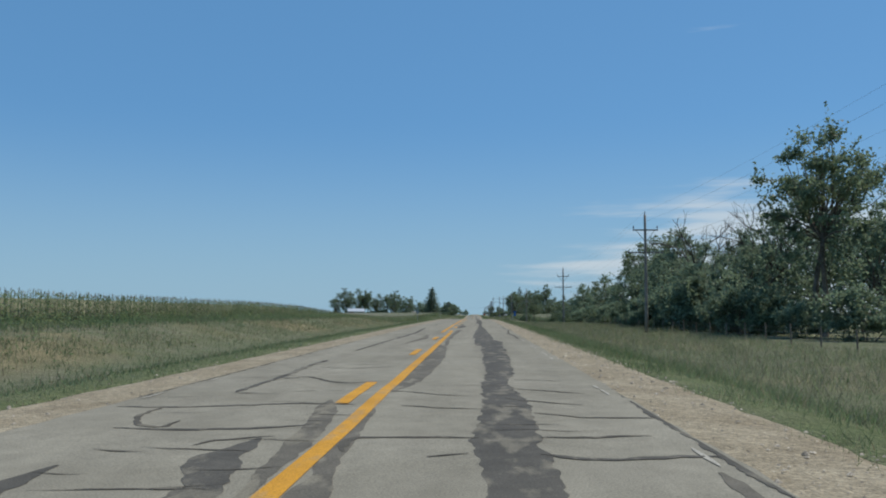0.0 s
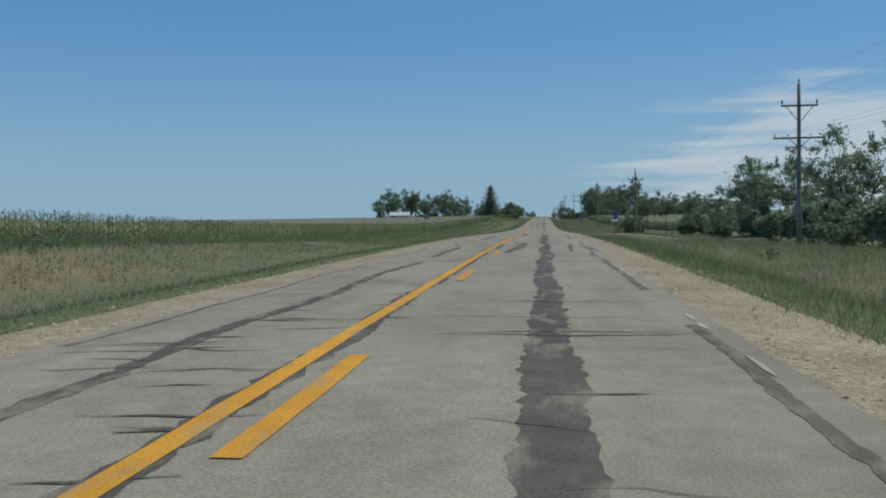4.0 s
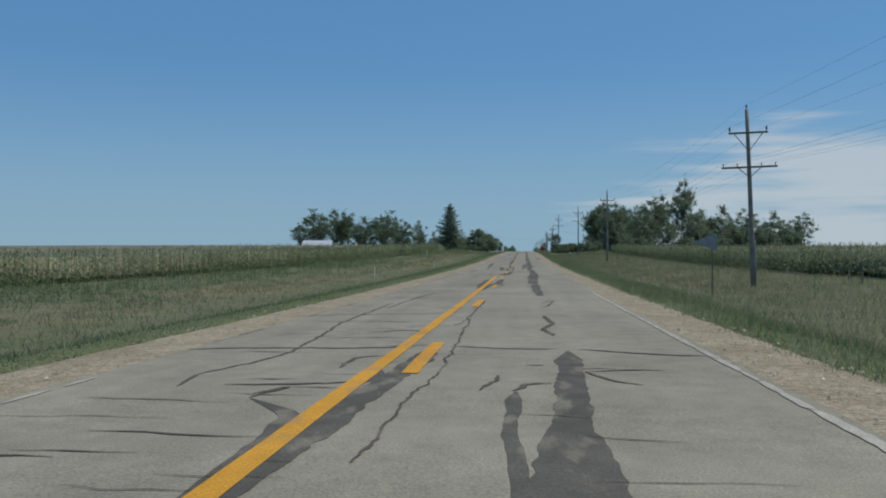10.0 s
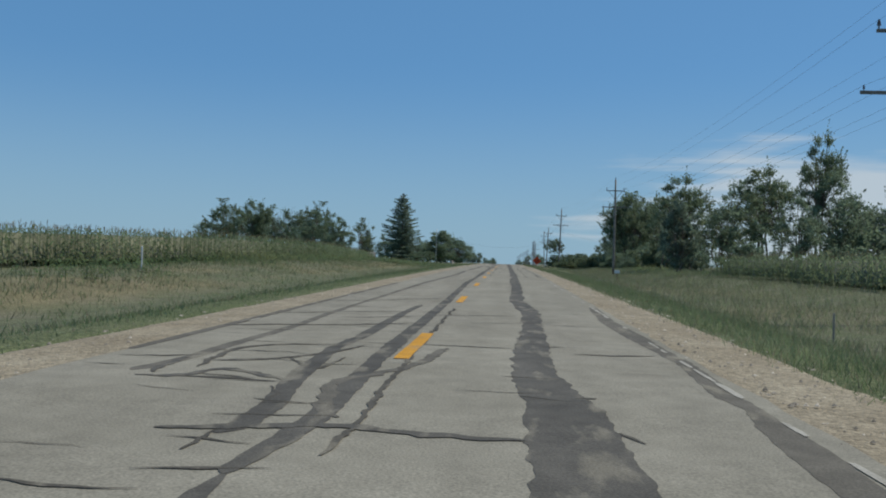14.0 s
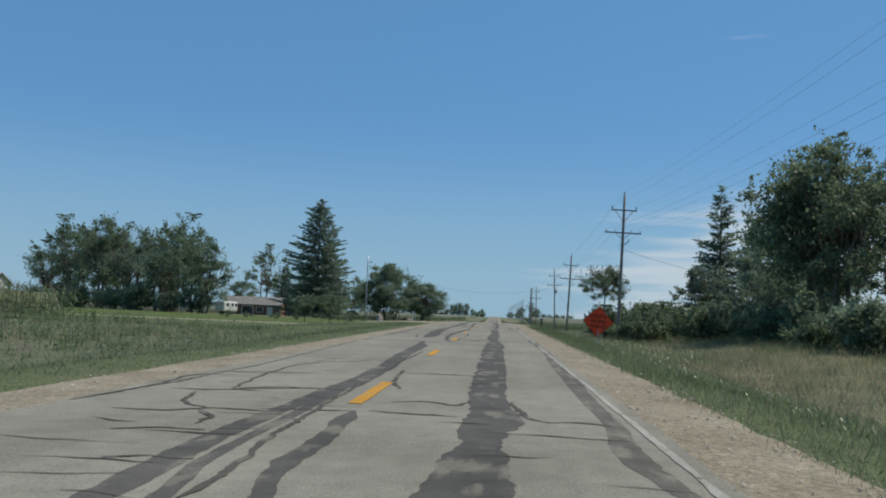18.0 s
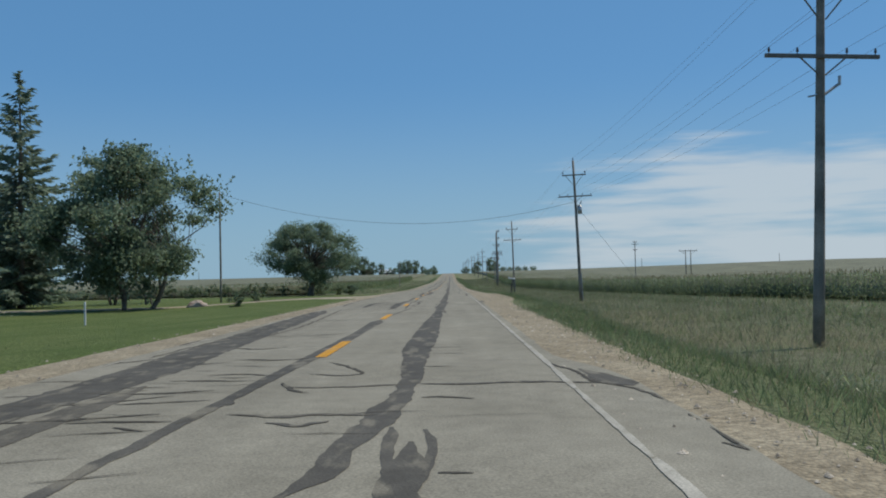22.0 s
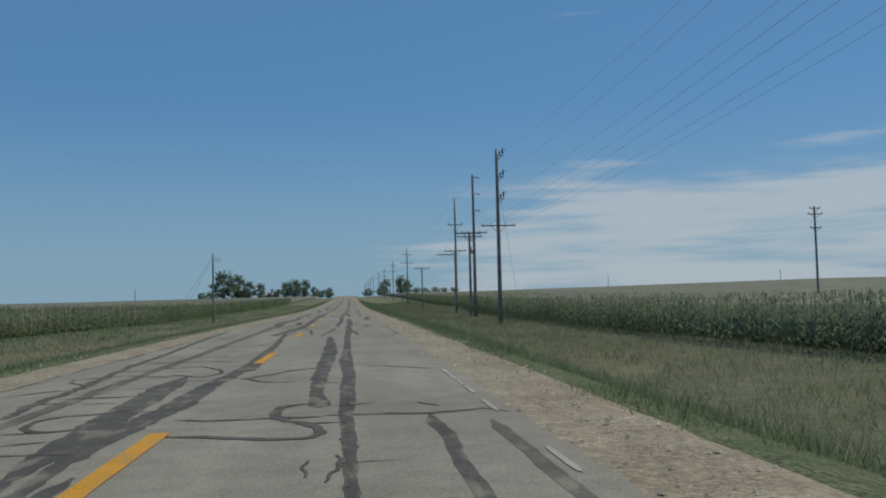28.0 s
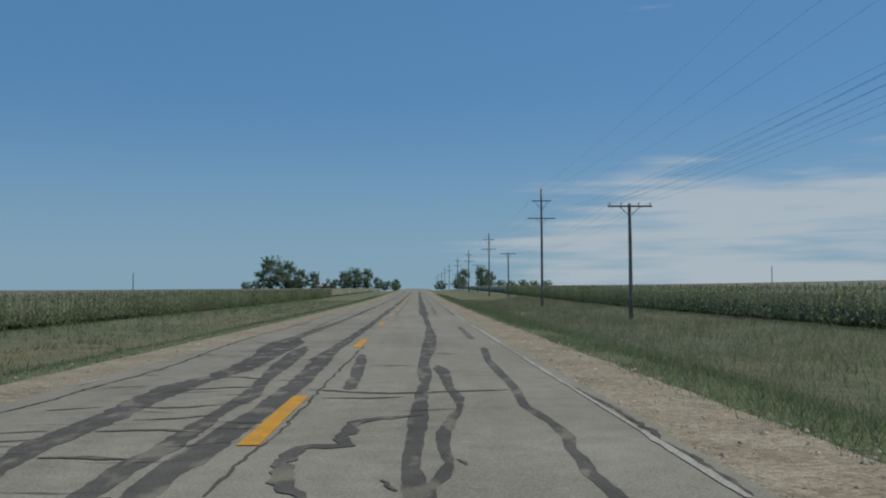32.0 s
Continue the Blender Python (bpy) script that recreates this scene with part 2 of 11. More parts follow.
BROAD_BLADE = material("glossy_blade", (0.20, 0.25, 0.115), 0.38, vary=0.3, scale=0.4, fine=9, bump=0, second=(0.25, 0.29, 0.14), through_light=0.45, island=True, spec=0.7)
WEED_LEAF = material("weed_leaf", (0.142, 0.218, 0.098), 0.5, vary=0.3, scale=0.2, fine=6, bump=0, second=(0.179, 0.241, 0.117), through_light=0.68, island=True)
WEED_YELLOW = material("pale_weed_leaf", (0.187, 0.235, 0.102), 0.55, vary=0.3, scale=0.2, fine=6, bump=0, second=(0.23, 0.26, 0.132), through_light=0.68, island=True)
LEAF_DARK = material("dark_leaf", (0.224, 0.3, 0.195), 0.5, vary=0.3, scale=0.3, fine=4, bump=0, second=(0.251, 0.323, 0.213), through_light=0.58, island=True)
LEAF = material("leaf", (0.204, 0.273, 0.162), 0.5, vary=0.3, scale=0.3, fine=4, bump=0, second=(0.214, 0.268, 0.157), through_light=0.55, island=True)
LEAF_PALE = material("pale_leaf", (0.175, 0.232, 0.125), 0.5, vary=0.3, scale=0.3, fine=4, bump=0, second=(0.22, 0.262, 0.15), through_light=0.45, island=True)
NEEDLE = material("needles", (0.165, 0.213, 0.153), 0.55, vary=0.3, scale=0.4, fine=4, bump=0, through_light=0.5, island=True)
BARK = material("bark", (0.15, 0.125, 0.10), 0.95, vary=0.3, scale=2, fine=25, bump=0.9)
GREY_BARK = material("dead_wood", (0.09, 0.08, 0.07), 0.95, vary=0.25, scale=2, fine=25, bump=0.8)
POLE_WOOD = material("weathered_pole", (0.22, 0.20, 0.175), 0.9, vary=0.22, scale=1.2, fine=30, bump=0.6)
ARM_WOOD = material("crossarm_wood", (0.19, 0.17, 0.15), 0.9, vary=0.2, scale=2, fine=30, bump=0.5)
STEEL = material("galvanised_steel", (0.42, 0.43, 0.44), 0.5, metal=0.8, vary=0.12, scale=4, fine=40, bump=0.15)
SIGN_BACK = material("sign_back", (0.30, 0.31, 0.31), 0.6, metal=0.4, vary=0.1, scale=4, fine=30, bump=0.1)
CERAMIC = material("insulator", (0.09, 0.07, 0.065), 0.25, vary=0.1, scale=6, fine=30, bump=0, spec=0.6)
WIRE = material("line_wire", (0.16, 0.165, 0.17), 0.6, metal=0.3, vary=0.1, scale=2, fine=10, bump=0)
ORANGE = material("orange_sheeting", (0.648, 0.144, 0.054), 0.55, vary=0.08, scale=3, fine=25, bump=0.1, through_light=0.55)
BLACK = material("black_print", (0.02, 0.02, 0.02), 0.6, vary=0.1, scale=6, fine=40, bump=0)
BLUE = material("blue_sheeting", (0.03, 0.13, 0.36), 0.5, vary=0.1, scale=3, fine=25, bump=0.1)
WHITE_SHEET = material("white_coat", (0.648, 0.648, 0.63), 0.45, vary=0.08, scale=4, fine=30, bump=0.1)
RED = material("red_paint", (0.26, 0.045, 0.035), 0.5, vary=0.1, scale=4, fine=30, bump=0.1)
ROCK = material("pink_boulder", (0.378, 0.27, 0.216), 0.9, vary=0.25, scale=2.0, fine=14, bump=1.0, second=(0.468, 0.396, 0.342))
ROOF_TIN = material("tin_roof", (0.594, 0.612, 0.63), 0.4, metal=0.35, vary=0.08, scale=0.8, fine=10, bump=0.1)
ROOF_RED = material("brown_shingle", (0.19, 0.13, 0.105), 0.9, vary=0.2, scale=1.5, fine=8, bump=0.5)
SIDING = material("pale_siding", (0.468, 0.468, 0.441), 0.7, vary=0.1, scale=0.8, fine=12, bump=0.2)
SIDING_GREY = material("grey_green_siding", (0.207, 0.234, 0.216), 0.75, vary=0.12, scale=0.8, fine=12, bump=0.2)
BRICK_BROWN = material("brown_brick_wall", (0.20, 0.125, 0.095), 0.9, vary=0.2, scale=1.5, fine=14, bump=0.4)
ROOF_GREY = material("grey_shingle", (0.20, 0.19, 0.175), 0.9, vary=0.2, scale=1.5, fine=8, bump=0.5)
BRICK_RED = material("red_barn_boards", (0.22, 0.085, 0.065), 0.85, vary=0.2, scale=1.2, fine=12, bump=0.3)
DARK_GLASS = material("dark_pane", (0.03, 0.035, 0.04), 0.1, vary=0.1, scale=2, fine=10, bump=0, spec=0.7)
POST_WOOD = material("fence_post_wood", (0.16, 0.13, 0.10), 0.95, vary=0.25, scale=3, fine=30, bump=0.6)

# ---------------------------------------------------------------- helpers


def smooth(a, b, v):
    t = min(max((v - a) / (b - a), 0.0), 1.0)
    return t * t * (3 - 2 * t)


def along(y, rows):
    """Value at y from (y, value) rows."""
    if y <= rows[0][0]:
        return rows[0][1]
    for (ya, va), (yb, vb) in zip(rows, rows[1:]):
        if y <= yb:
            return va + (vb - va) * smooth(ya, yb, y)
    return rows[-1][1]


def mesh_from(name, verts, faces, mat, parent=None, shade=False):
    me = bpy.data.meshes.new(name)
    me.from_pydata(verts, [], faces)
    for m in mat if isinstance(mat, (list, tuple)) else (mat,):
        me.materials.append(m)
    if shade:
        me.polygons.foreach_set("use_smooth", [True] * len(me.polygons))
    ob = new(name, me)
    ob.parent = parent
    return ob


def mesh_tris(name, verts, polys, mat, parent=None, slots=None):
    """A mesh from numpy arrays: verts n x 3, polys m x k."""
    me = bpy.data.meshes.new(name)
    verts, polys = np.asarray(verts, np.float32), np.asarray(polys, np.int32)
    k = polys.shape[1]
    me.vertices.add(len(verts))
    me.vertices.foreach_set("co", verts.ravel())
    me.loops.add(polys.size)
    me.loops.foreach_set("vertex_index", polys.ravel())
    me.polygons.add(len(polys))
    me.polygons.foreach_set("loop_start", np.arange(0, polys.size, k, dtype=np.int32))
    for m in mat if isinstance(mat, (list, tuple)) else (mat,):
        me.materials.append(m)
    if slots is not None:
        me.polygons.foreach_set("material_index", np.asarray(slots, np.int32))
    me.update(calc_edges=True)
    ob = new(name, me)
    ob.parent = parent
    return ob


def part(name, bm, mat, parent, label="", shade=False):
    me = bpy.data.meshes.new(name)
    bm.to_mesh(me)
    bm.free()
    me.materials.append(mat)
    if shade:
        me.polygons.foreach_set("use_smooth", [True] * len(me.polygons))
    ob = new(name, me)
    ob.parent = parent
    if label:
        ob["label"] = label
    return ob


def bar(bm, a, b, r0, r1=None, sides=8, caps=True):
    """A round bar from a to b in a bmesh."""
    a, b = Vector(a), Vector(b)
    r1 = r0 if r1 is None else r1
    d = (b - a).normalized()
    u = d.orthogonal().normalized()
    v = d.cross(u)
    ra = [bm.verts.new(a + (u * cos(2 * pi * k / sides) + v * sin(2 * pi * k / sides)) * r0) for k in range(sides)]
    rb = [bm.verts.new(b + (u * cos(2 * pi * k / sides) + v * sin(2 * pi * k / sides)) * r1) for k in range(sides)]
    for k in range(sides):
        bm.faces.new((ra[k], ra[(k + 1) % sides], rb[(k + 1) % sides], rb[k]))
    if caps:
        bm.faces.new(ra[::-1])
        bm.faces.new(rb)
    return bm


def block(bm, cx, cy, cz, sx, sy, sz, bevel=0.0, turn=None):
    """A box in a bmesh, edges rounded off by bevel."""
    m = Matrix.Translation((cx, cy, cz)) @ (turn or Matrix()) @ Matrix.Diagonal((sx, sy, sz, 1))
    made = bmesh.ops.create_cube(bm, size=1.0, matrix=m)
    if bevel:
        edges = list({e for v in made["verts"] for e in v.link_edges})
        bmesh.ops.bevel(bm, geom=edges, offset=bevel, segments=2, affect="EDGES", profile=0.5)
    return bm


def empty(name, x, y, z, label, category, group="", turn=0.0, kind=""):
    ob = new(name)
    ob.matrix_world = pose(x, y, z, 0, 0, turn)
    return tagged(ob, label, category, group, kind)


def smooth_noise(x, y, s, seed=0.0):
    return noise.noise(Vector((x * s, y * s, seed)))


# ---------------------------------------------------------------- ground
# drives that leave the road: side, from, to, reach
DRIVES = [(1, 197.5, 202.5, 16), (1, 528, 533, 8), (1, 625, 654, 5.6), (1, 691, 733, 5.6), (1, 944.5, 949.5, 5.4),
          (-1, 627, 634, 75), (-1, 718.5, 724.5, 70)]
LEFT_FIELD = [(-100, 0.3), (127, 0.3), (227, -0.7), (340, -0.7), (400, -0.3), (430, -0.2), (462, -0.05), (490, 0.28), (520, 0.3), (570, -0.1), (610, -0.75), (640, -0.95), (670, -0.85), (700, -0.6), (760, -0.65), (860, -0.9), (1000, -1.15), (1300, -1.6), (1800, -1.2)]
RIGHT_FIELD = [(-100, -0.7), (140, -0.9), (220, -1.4), (300, -1.0), (360, -0.25), (480, -0.1), (560, -0.3), (650, -0.65), (700, -1.0), (740, -1.15), (830, -1.15), (890, -1.3), (940, -1.1), (1000, -0.75), (1300, -0.6), (1800, -0.6)]
LEFT_DITCH = [(-100, 0.6), (100, 0.8), (250, 1.0), (400, 0.8), (560, 0.5), (620, 0.35), (740, 0.35), (800, 0.9), (1000, 1.3), (1500, 1.2)]
RIGHT_DITCH = [(-100, 1.0), (120, 1.1), (190, 0.8), (250, 1.4), (330, 1.0), (460, 0.9), (560, 0.9), (640, 1.1), (690, 1.3), (740, 1.5), (840, 1.8), (920, 1.5), (980, 1.1), (1100, 1.4), (1500, 1.2)]


def drive_near(side, x, y):
    best = 0.0
    for s, ya, yb, reach in DRIVES:
        if s == side and abs(x) < reach + 4:
            off = max(ya - y, y - yb, 0.0)
            best = max(best, (1 - smooth(1.0, 6.0, off)) * (1 - smooth(reach, reach + 4, abs(x))))
    return best


def ground_z(x, y):
    side = 1 if x > 0 else -1
    ax = abs(x)
    base = road_z(y)
    if ax < 4.4:
        return base - 0.30
    field = along(y, RIGHT_FIELD if side > 0 else LEFT_FIELD)
    deep = along(y, RIGHT_DITCH if side > 0 else LEFT_DITCH)
    flat = drive_near(side, x, y)
    ditch = -0.10 - (deep - 0.1) * smooth(5.0, 10.5, ax)
    top = smooth(15.5, 22.0, ax) if side > 0 else smooth(11.5, 18.5, ax)
    side_z = ditch + (field - ditch) * top
    side_z += ((-0.12 + (field + 0.12) * smooth(8, 22, ax)) - side_z) * flat
    if ax < 5.0:
        side_z = -0.30 + (side_z + 0.30) * (ax - 4.4) / 0.6
    side_z += 0.05 * smooth_noise(x, y, 0.35) * smooth(5, 7, ax) * (1 - flat)
    far = smooth(60, 400, ax)
    rise = 0.0
    if side > 0:
        rise = 5.0 * smooth(40, 420, ax) * smooth(560, 800, y) * (1 - smooth(1500, 2200, y))
    wide = 1.2 * smooth_noise(x, y, 0.004, 3.0) * far
    return base * (1 - 0.4 * far) + side_z + rise + wide


def lawn_at(x, y):
    """1 where the grass is mown."""
    if x < -4.5:
        a = (0.45 * smooth(578, 592, y) + 0.55 * smooth(622, 629, y)) * (1 - smooth(16, 24, -x) * (1 - smooth(592, 600, y))) * (1 - smooth(798, 803, y)) * (1 - smooth(95, 120, -x))
        return max(a, 0.0, 0.46 * smooth(4.6, 5.0, -x) * (1 - smooth(7.6, 9.6, -x)))
    if x > 4.5:
        strip = 0.38 * smooth(4.7, 5.2, x) * (1 - smooth(7.0, 8.8, x))
        return max(strip, 0.45 * smooth(150, 165, y) * (1 - smooth(196, 199, y)) * (1 - smooth(24, 30, x)) * smooth(9, 13, x))
    return 0.0


def dry_at(x, y):
    """1 where the grass has turned to straw."""
    patch = smooth(-0.25, 0.25, smooth_noise(x, y, 0.06, 8.0) + 0.5 * smooth_noise(x, y, 0.3, 3.0))
    if x < 0:
        band = smooth(11.5, 13.5, -x) * (1 - smooth(17.5, 20.0, -x)) * (1 - smooth(560, 590, y))
        late = 0.7 * smooth(8.5, 11, -x) * (1 - smooth(16, 19, -x)) * smooth(810, 830, y)
        return max(band, late) * (0.05 + 0.65 * smooth(0.4, 0.9, patch))
    band = smooth(7.5, 10.0, x) * (1 - smooth(15.0, 20.0, x))
    tall = smooth(545, 556, y) * (1 - smooth(612, 626, y))
    return max(0.42 * band * patch, 0.7 * tall * smooth(8.0, 10.0, x) * (1 - smooth(22, 27, x)) * (0.4 + 0.6 * patch))


def ground_sheet():
    xs = [0, 2.2, 4.4, 4.7, 5.0, 5.4, 6, 6.8, 7.7, 8.7, 9.8, 11, 12.3, 13.7, 15.2, 17, 19, 21, 23.5, 27, 32, 40, 50, 64, 85, 115, 160, 230, 330, 480, 700, 1100, 1800, 3200]
    xs = sorted({-v for v in xs} | set(xs))
    ys = [-260, -160, -100, -70] + list(np.arange(-50, 1160, 2.5)) + list(np.arange(1160, 1700, 20)) + list(np.arange(1700, 4600, 120))
    verts = [(x, y, ground_z(x, y)) for y in ys for x in xs]
    n = len(xs)
    faces = [(j * n + i, j * n + i + 1, (j + 1) * n + i + 1, (j + 1) * n + i) for j in range(len(ys) - 1) for i in range(n - 1)]
    m = bpy.data.materials.new("verge_ground")
    m.use_nodes = True
    nd, l = m.node_tree.nodes, m.node_tree.links
    b = nd["Principled BSDF"]
    b.inputs["Roughness"].default_value = 0.95
    b.inputs["Specular IOR Level"].default_value = 0.1
    geo, att = nd.new("ShaderNodeNewGeometry"), nd.new("ShaderNodeAttribute")
    att.attribute_name = "mown"

    def tone(scale, detail, a, bcol, lo=0.35, hi=0.65):
        t, r = nd.new("ShaderNodeTexNoise"), nd.new("ShaderNodeValToRGB")
        t.inputs["Scale"].default_value, t.inputs["Detail"].default_value = scale, detail
        l.new(geo.outputs["Position"], t.inputs["Vector"])
        r.color_ramp.elements[0].position, r.color_ramp.elements[1].position = lo, hi
        r.color_ramp.elements[0].color, r.color_ramp.elements[1].color = (*a, 1), (*bcol, 1)
        l.new(t.outputs["Fac"], r.inputs[0])
        return t, r

    def mixed(kind, a, c, fac):
        n = nd.new("ShaderNodeMix")
        n.data_type, n.blend_type = "RGBA", kind
        for sock, v in (("A", a), ("B", c), ("Factor", fac)):
            if isinstance(v, float):
                n.inputs[sock].default_value = v
            else:
                l.new(v, n.inputs[sock])
        return n.outputs["Result"]

    _, rough = tone(0.16, 7, (0.135, 0.158, 0.09), (0.185, 0.186, 0.132))
    _, straw = tone(0.7, 8, (0.145, 0.168, 0.095), (0.215, 0.2, 0.152), 0.42, 0.72)
    dry = nd.new("ShaderNodeAttribute")
    dry.attribute_name = "dry"
    _, parched = tone(0.5, 7, (0.20, 0.17, 0.10), (0.30, 0.25, 0.15))
    _, mown = tone(0.3, 6, (0.098, 0.138, 0.046), (0.135, 0.168, 0.064))
    _, thin = tone(2.3, 6, (0.78, 0.80, 0.78), (1.2, 1.18, 1.15), 0.3, 0.7)
    fine, speck = tone(14.0, 6, (0.5, 0.52, 0.5), (1.45, 1.42, 1.38), 0.3, 0.7)
    wild = mixed("MIX", rough.outputs[0], straw.outputs[0], 0.5)
    wild = mixed("MULTIPLY", wild, thin.outputs[0], 1.0)
    wild = mixed("MIX", wild, parched.outputs[0], dry.outputs["Fac"])
    both = mixed("MIX", wild, mown.outputs[0], att.outputs["Fac"])
    soil = mixed("MULTIPLY", both, speck.outputs[0], 1.0)
    l.new(soil, b.inputs["Base Color"])
    bp = nd.new("ShaderNodeBump")
    bp.inputs["Strength"].default_value, bp.inputs["Distance"].default_value = 1.0, 0.12
    l.new(fine.outputs["Fac"], bp.inputs["Height"])
    l.new(bp.outputs[0], b.inputs["Normal"])
    ob = mesh_from("ground", verts, faces, m, shade=True)
    a = ob.data.attributes.new("mown", "FLOAT", "POINT")
    a.data.foreach_set("value", [lawn_at(v[0], v[1]) for v in verts])
    a = ob.data.attributes.new("dry", "FLOAT", "POINT")
    a.data.foreach_set("value", [dry_at(v[0], v[1]) for v in verts])
    return tagged(ob, "rolling farmland with rough grassy verges and mown lawn", "ground", kind="structure")


ground = ground_sheet()

# ---------------------------------------------------------------- road
LEFT_EDGE, RIGHT_EDGE = -3.42, 3.68
WIDER = [(286, 0.0), (298, 0.14), (345, 0.14), (400, 0.06), (430, 0.0), (654, 0.0), (659, 0.55), (665, 0.58), (669, 0.0)]


def strip(name, ys, left, right, lift, mat, parent=None, cells=1, drop=None):
    """A sheet along the road between left(y) and right(y), at the road's height plus lift(x, y)."""
    verts, faces = [], []
    for y in ys:
        a, b = left(y), right(y)
        for k in range(cells + 1):
            x = a + (b - a) * k / cells
            verts.append((x, y, road_z(y) + lift(x, y)))
    n = cells + 1
    for j in range(len(ys) - 1):
        for k in range(cells):
            faces.append((j * n + k, j * n + k + 1, (j + 1) * n + k + 1, (j + 1) * n + k))
    return mesh_from(name, verts, faces, mat, parent)


def ragged(x0, amp, seed, s=0.9):
    return lambda y: x0 + amp * (noise.noise(Vector((seed, y * s, 0))) + 0.6 * noise.noise(Vector((seed, y * s * 4.1, 7))))


near_ys = list(np.arange(-60, 1180, 0.6))
far_ys = list(np.arange(1180, 2400, 12.0))
road = strip("road", near_ys + far_ys, ragged(LEFT_EDGE, 0.05, 1.1, 1.4), lambda y: ragged(RIGHT_EDGE, 0.06, 2.3, 1.4)(y) + along(y, WIDER), lambda x, y: -0.012 * abs(x) / 3.5, PAVING, cells=4)
tagged(road, "worn grey two-lane road patched with tar", "road", kind="structure")


def shoulder(name, side, inner, outer, mat, label):
    def lift(x, y):
        ax = abs(x)
        return -0.034 - 0.02 * max(ax - inner, 0) + 0.02 * smooth_noise(x, y, 2.6) * smooth(inner, inner + 0.5, ax) - 0.45 * smooth(outer - 0.25, outer + 0.7, ax)

    a, b = ragged(side * (inner - 0.15), 0.02, 5.0), ragged(side * (outer + 0.75), 0.14, 6.0 + side, 0.5)
    lo, hi = (a, b) if side > 0 else (b, a)
    ob = strip(name, near_ys + far_ys, lo, hi, lift, mat, cells=9)
    return tagged(ob, label, "shoulder", kind="structure")


shoulder("shoulder_east", 1, 3.6, 5.2, GRAVEL, "loose tan limestone gravel shoulder beside the road")
shoulder("shoulder_west", -1, 3.4, 4.95, GRAVEL, "narrow tan gravel shoulder beside the road")

# tar seals; the stretches with no seal laid out one by one are filled at random
LOOSE = [(-30, 6), (118, 152), (166, 181), (466, 513), (748, 806), (998, 1180)]


def seal_run(name, rows, mat, seed, rough=0.10, lift=0.003, step=0.12, gap=-1.0, drift=0.2):
    """A poured strip of tar whose edges wander; rows are (along, across, width)."""
    ya, yb = rows[0][0], rows[-1][0]
    ys = np.arange(ya, yb, step)
    xs = np.interp(ys, [r[0] for r in rows], [r[1] for r in rows])
    ws = np.interp(ys, [r[0] for r in rows], [r[2] for r in rows])
    quick = 1.4 if rows[0][2] > 0.6 * float(np.median(ws)) else 0.3
    verts, faces = [], []
    for k, (y, x, w) in enumerate(zip(ys, xs, ws)):
        n1 = 0.7 * noise.noise(Vector((seed, y * 0.55, 0))) + 0.6 * noise.noise(Vector((seed, y * 2.3, 3))) + 0.7 * noise.noise(Vector((seed, y * 5.2, 6)))
        n2 = 0.7 * noise.noise(Vector((seed + 9, y * 0.55, 0))) + 0.6 * noise.noise(Vector((seed + 9, y * 2.3, 3))) + 0.7 * noise.noise(Vector((seed + 9, y * 5.2, 6)))
        x += drift * noise.noise(Vector((seed + 4, y * 0.22, 5)))
        near = min(1.0, 0.12 + step * min(k * quick, (len(ys) - 1 - k) * 0.3) / max(0.12, w))
        a, b = x - (w / 2 + rough * n1) * near, x + (w / 2 + rough * n2) * near
        if b - a < 0.04:
            a, b = (a + b) / 2 - 0.02, (a + b) / 2 + 0.02
        z = road_z(y) + lift - 0.012 * abs(x) / 3.5
        verts += [(a, y, z), (b, y, z)]
        if k and noise.noise(Vector((seed + 13, y * 0.16, 2))) > gap:
            faces.append((2 * k - 2, 2 * k - 1, 2 * k + 1, 2 * k))
    ob = mesh_from(name, verts, faces, mat, road)
    ob["label"] = "dark poured tar crack seal"
    return ob


SEALS = [0]
FINE_SEALS = [], []
LAID = {}


def pour(*rows, mat=None):
    """A broad seal along the lane; rows are (across, along, width)."""
    SEALS[0] += 1
    n = SEALS[0]
    laid = sorted((y, x, w) for x, y, w in rows)
    return seal_run("crack_seal", laid, mat or TAR, 1.37 * n, rough=min(0.07, 0.16 * laid[len(laid) // 2][2]), lift=0.0024 + 0.00022 * (n % 14), step=0.08, drift=0.0)


def faint(*rows):
    return pour(*rows, mat=TAR_OLD)


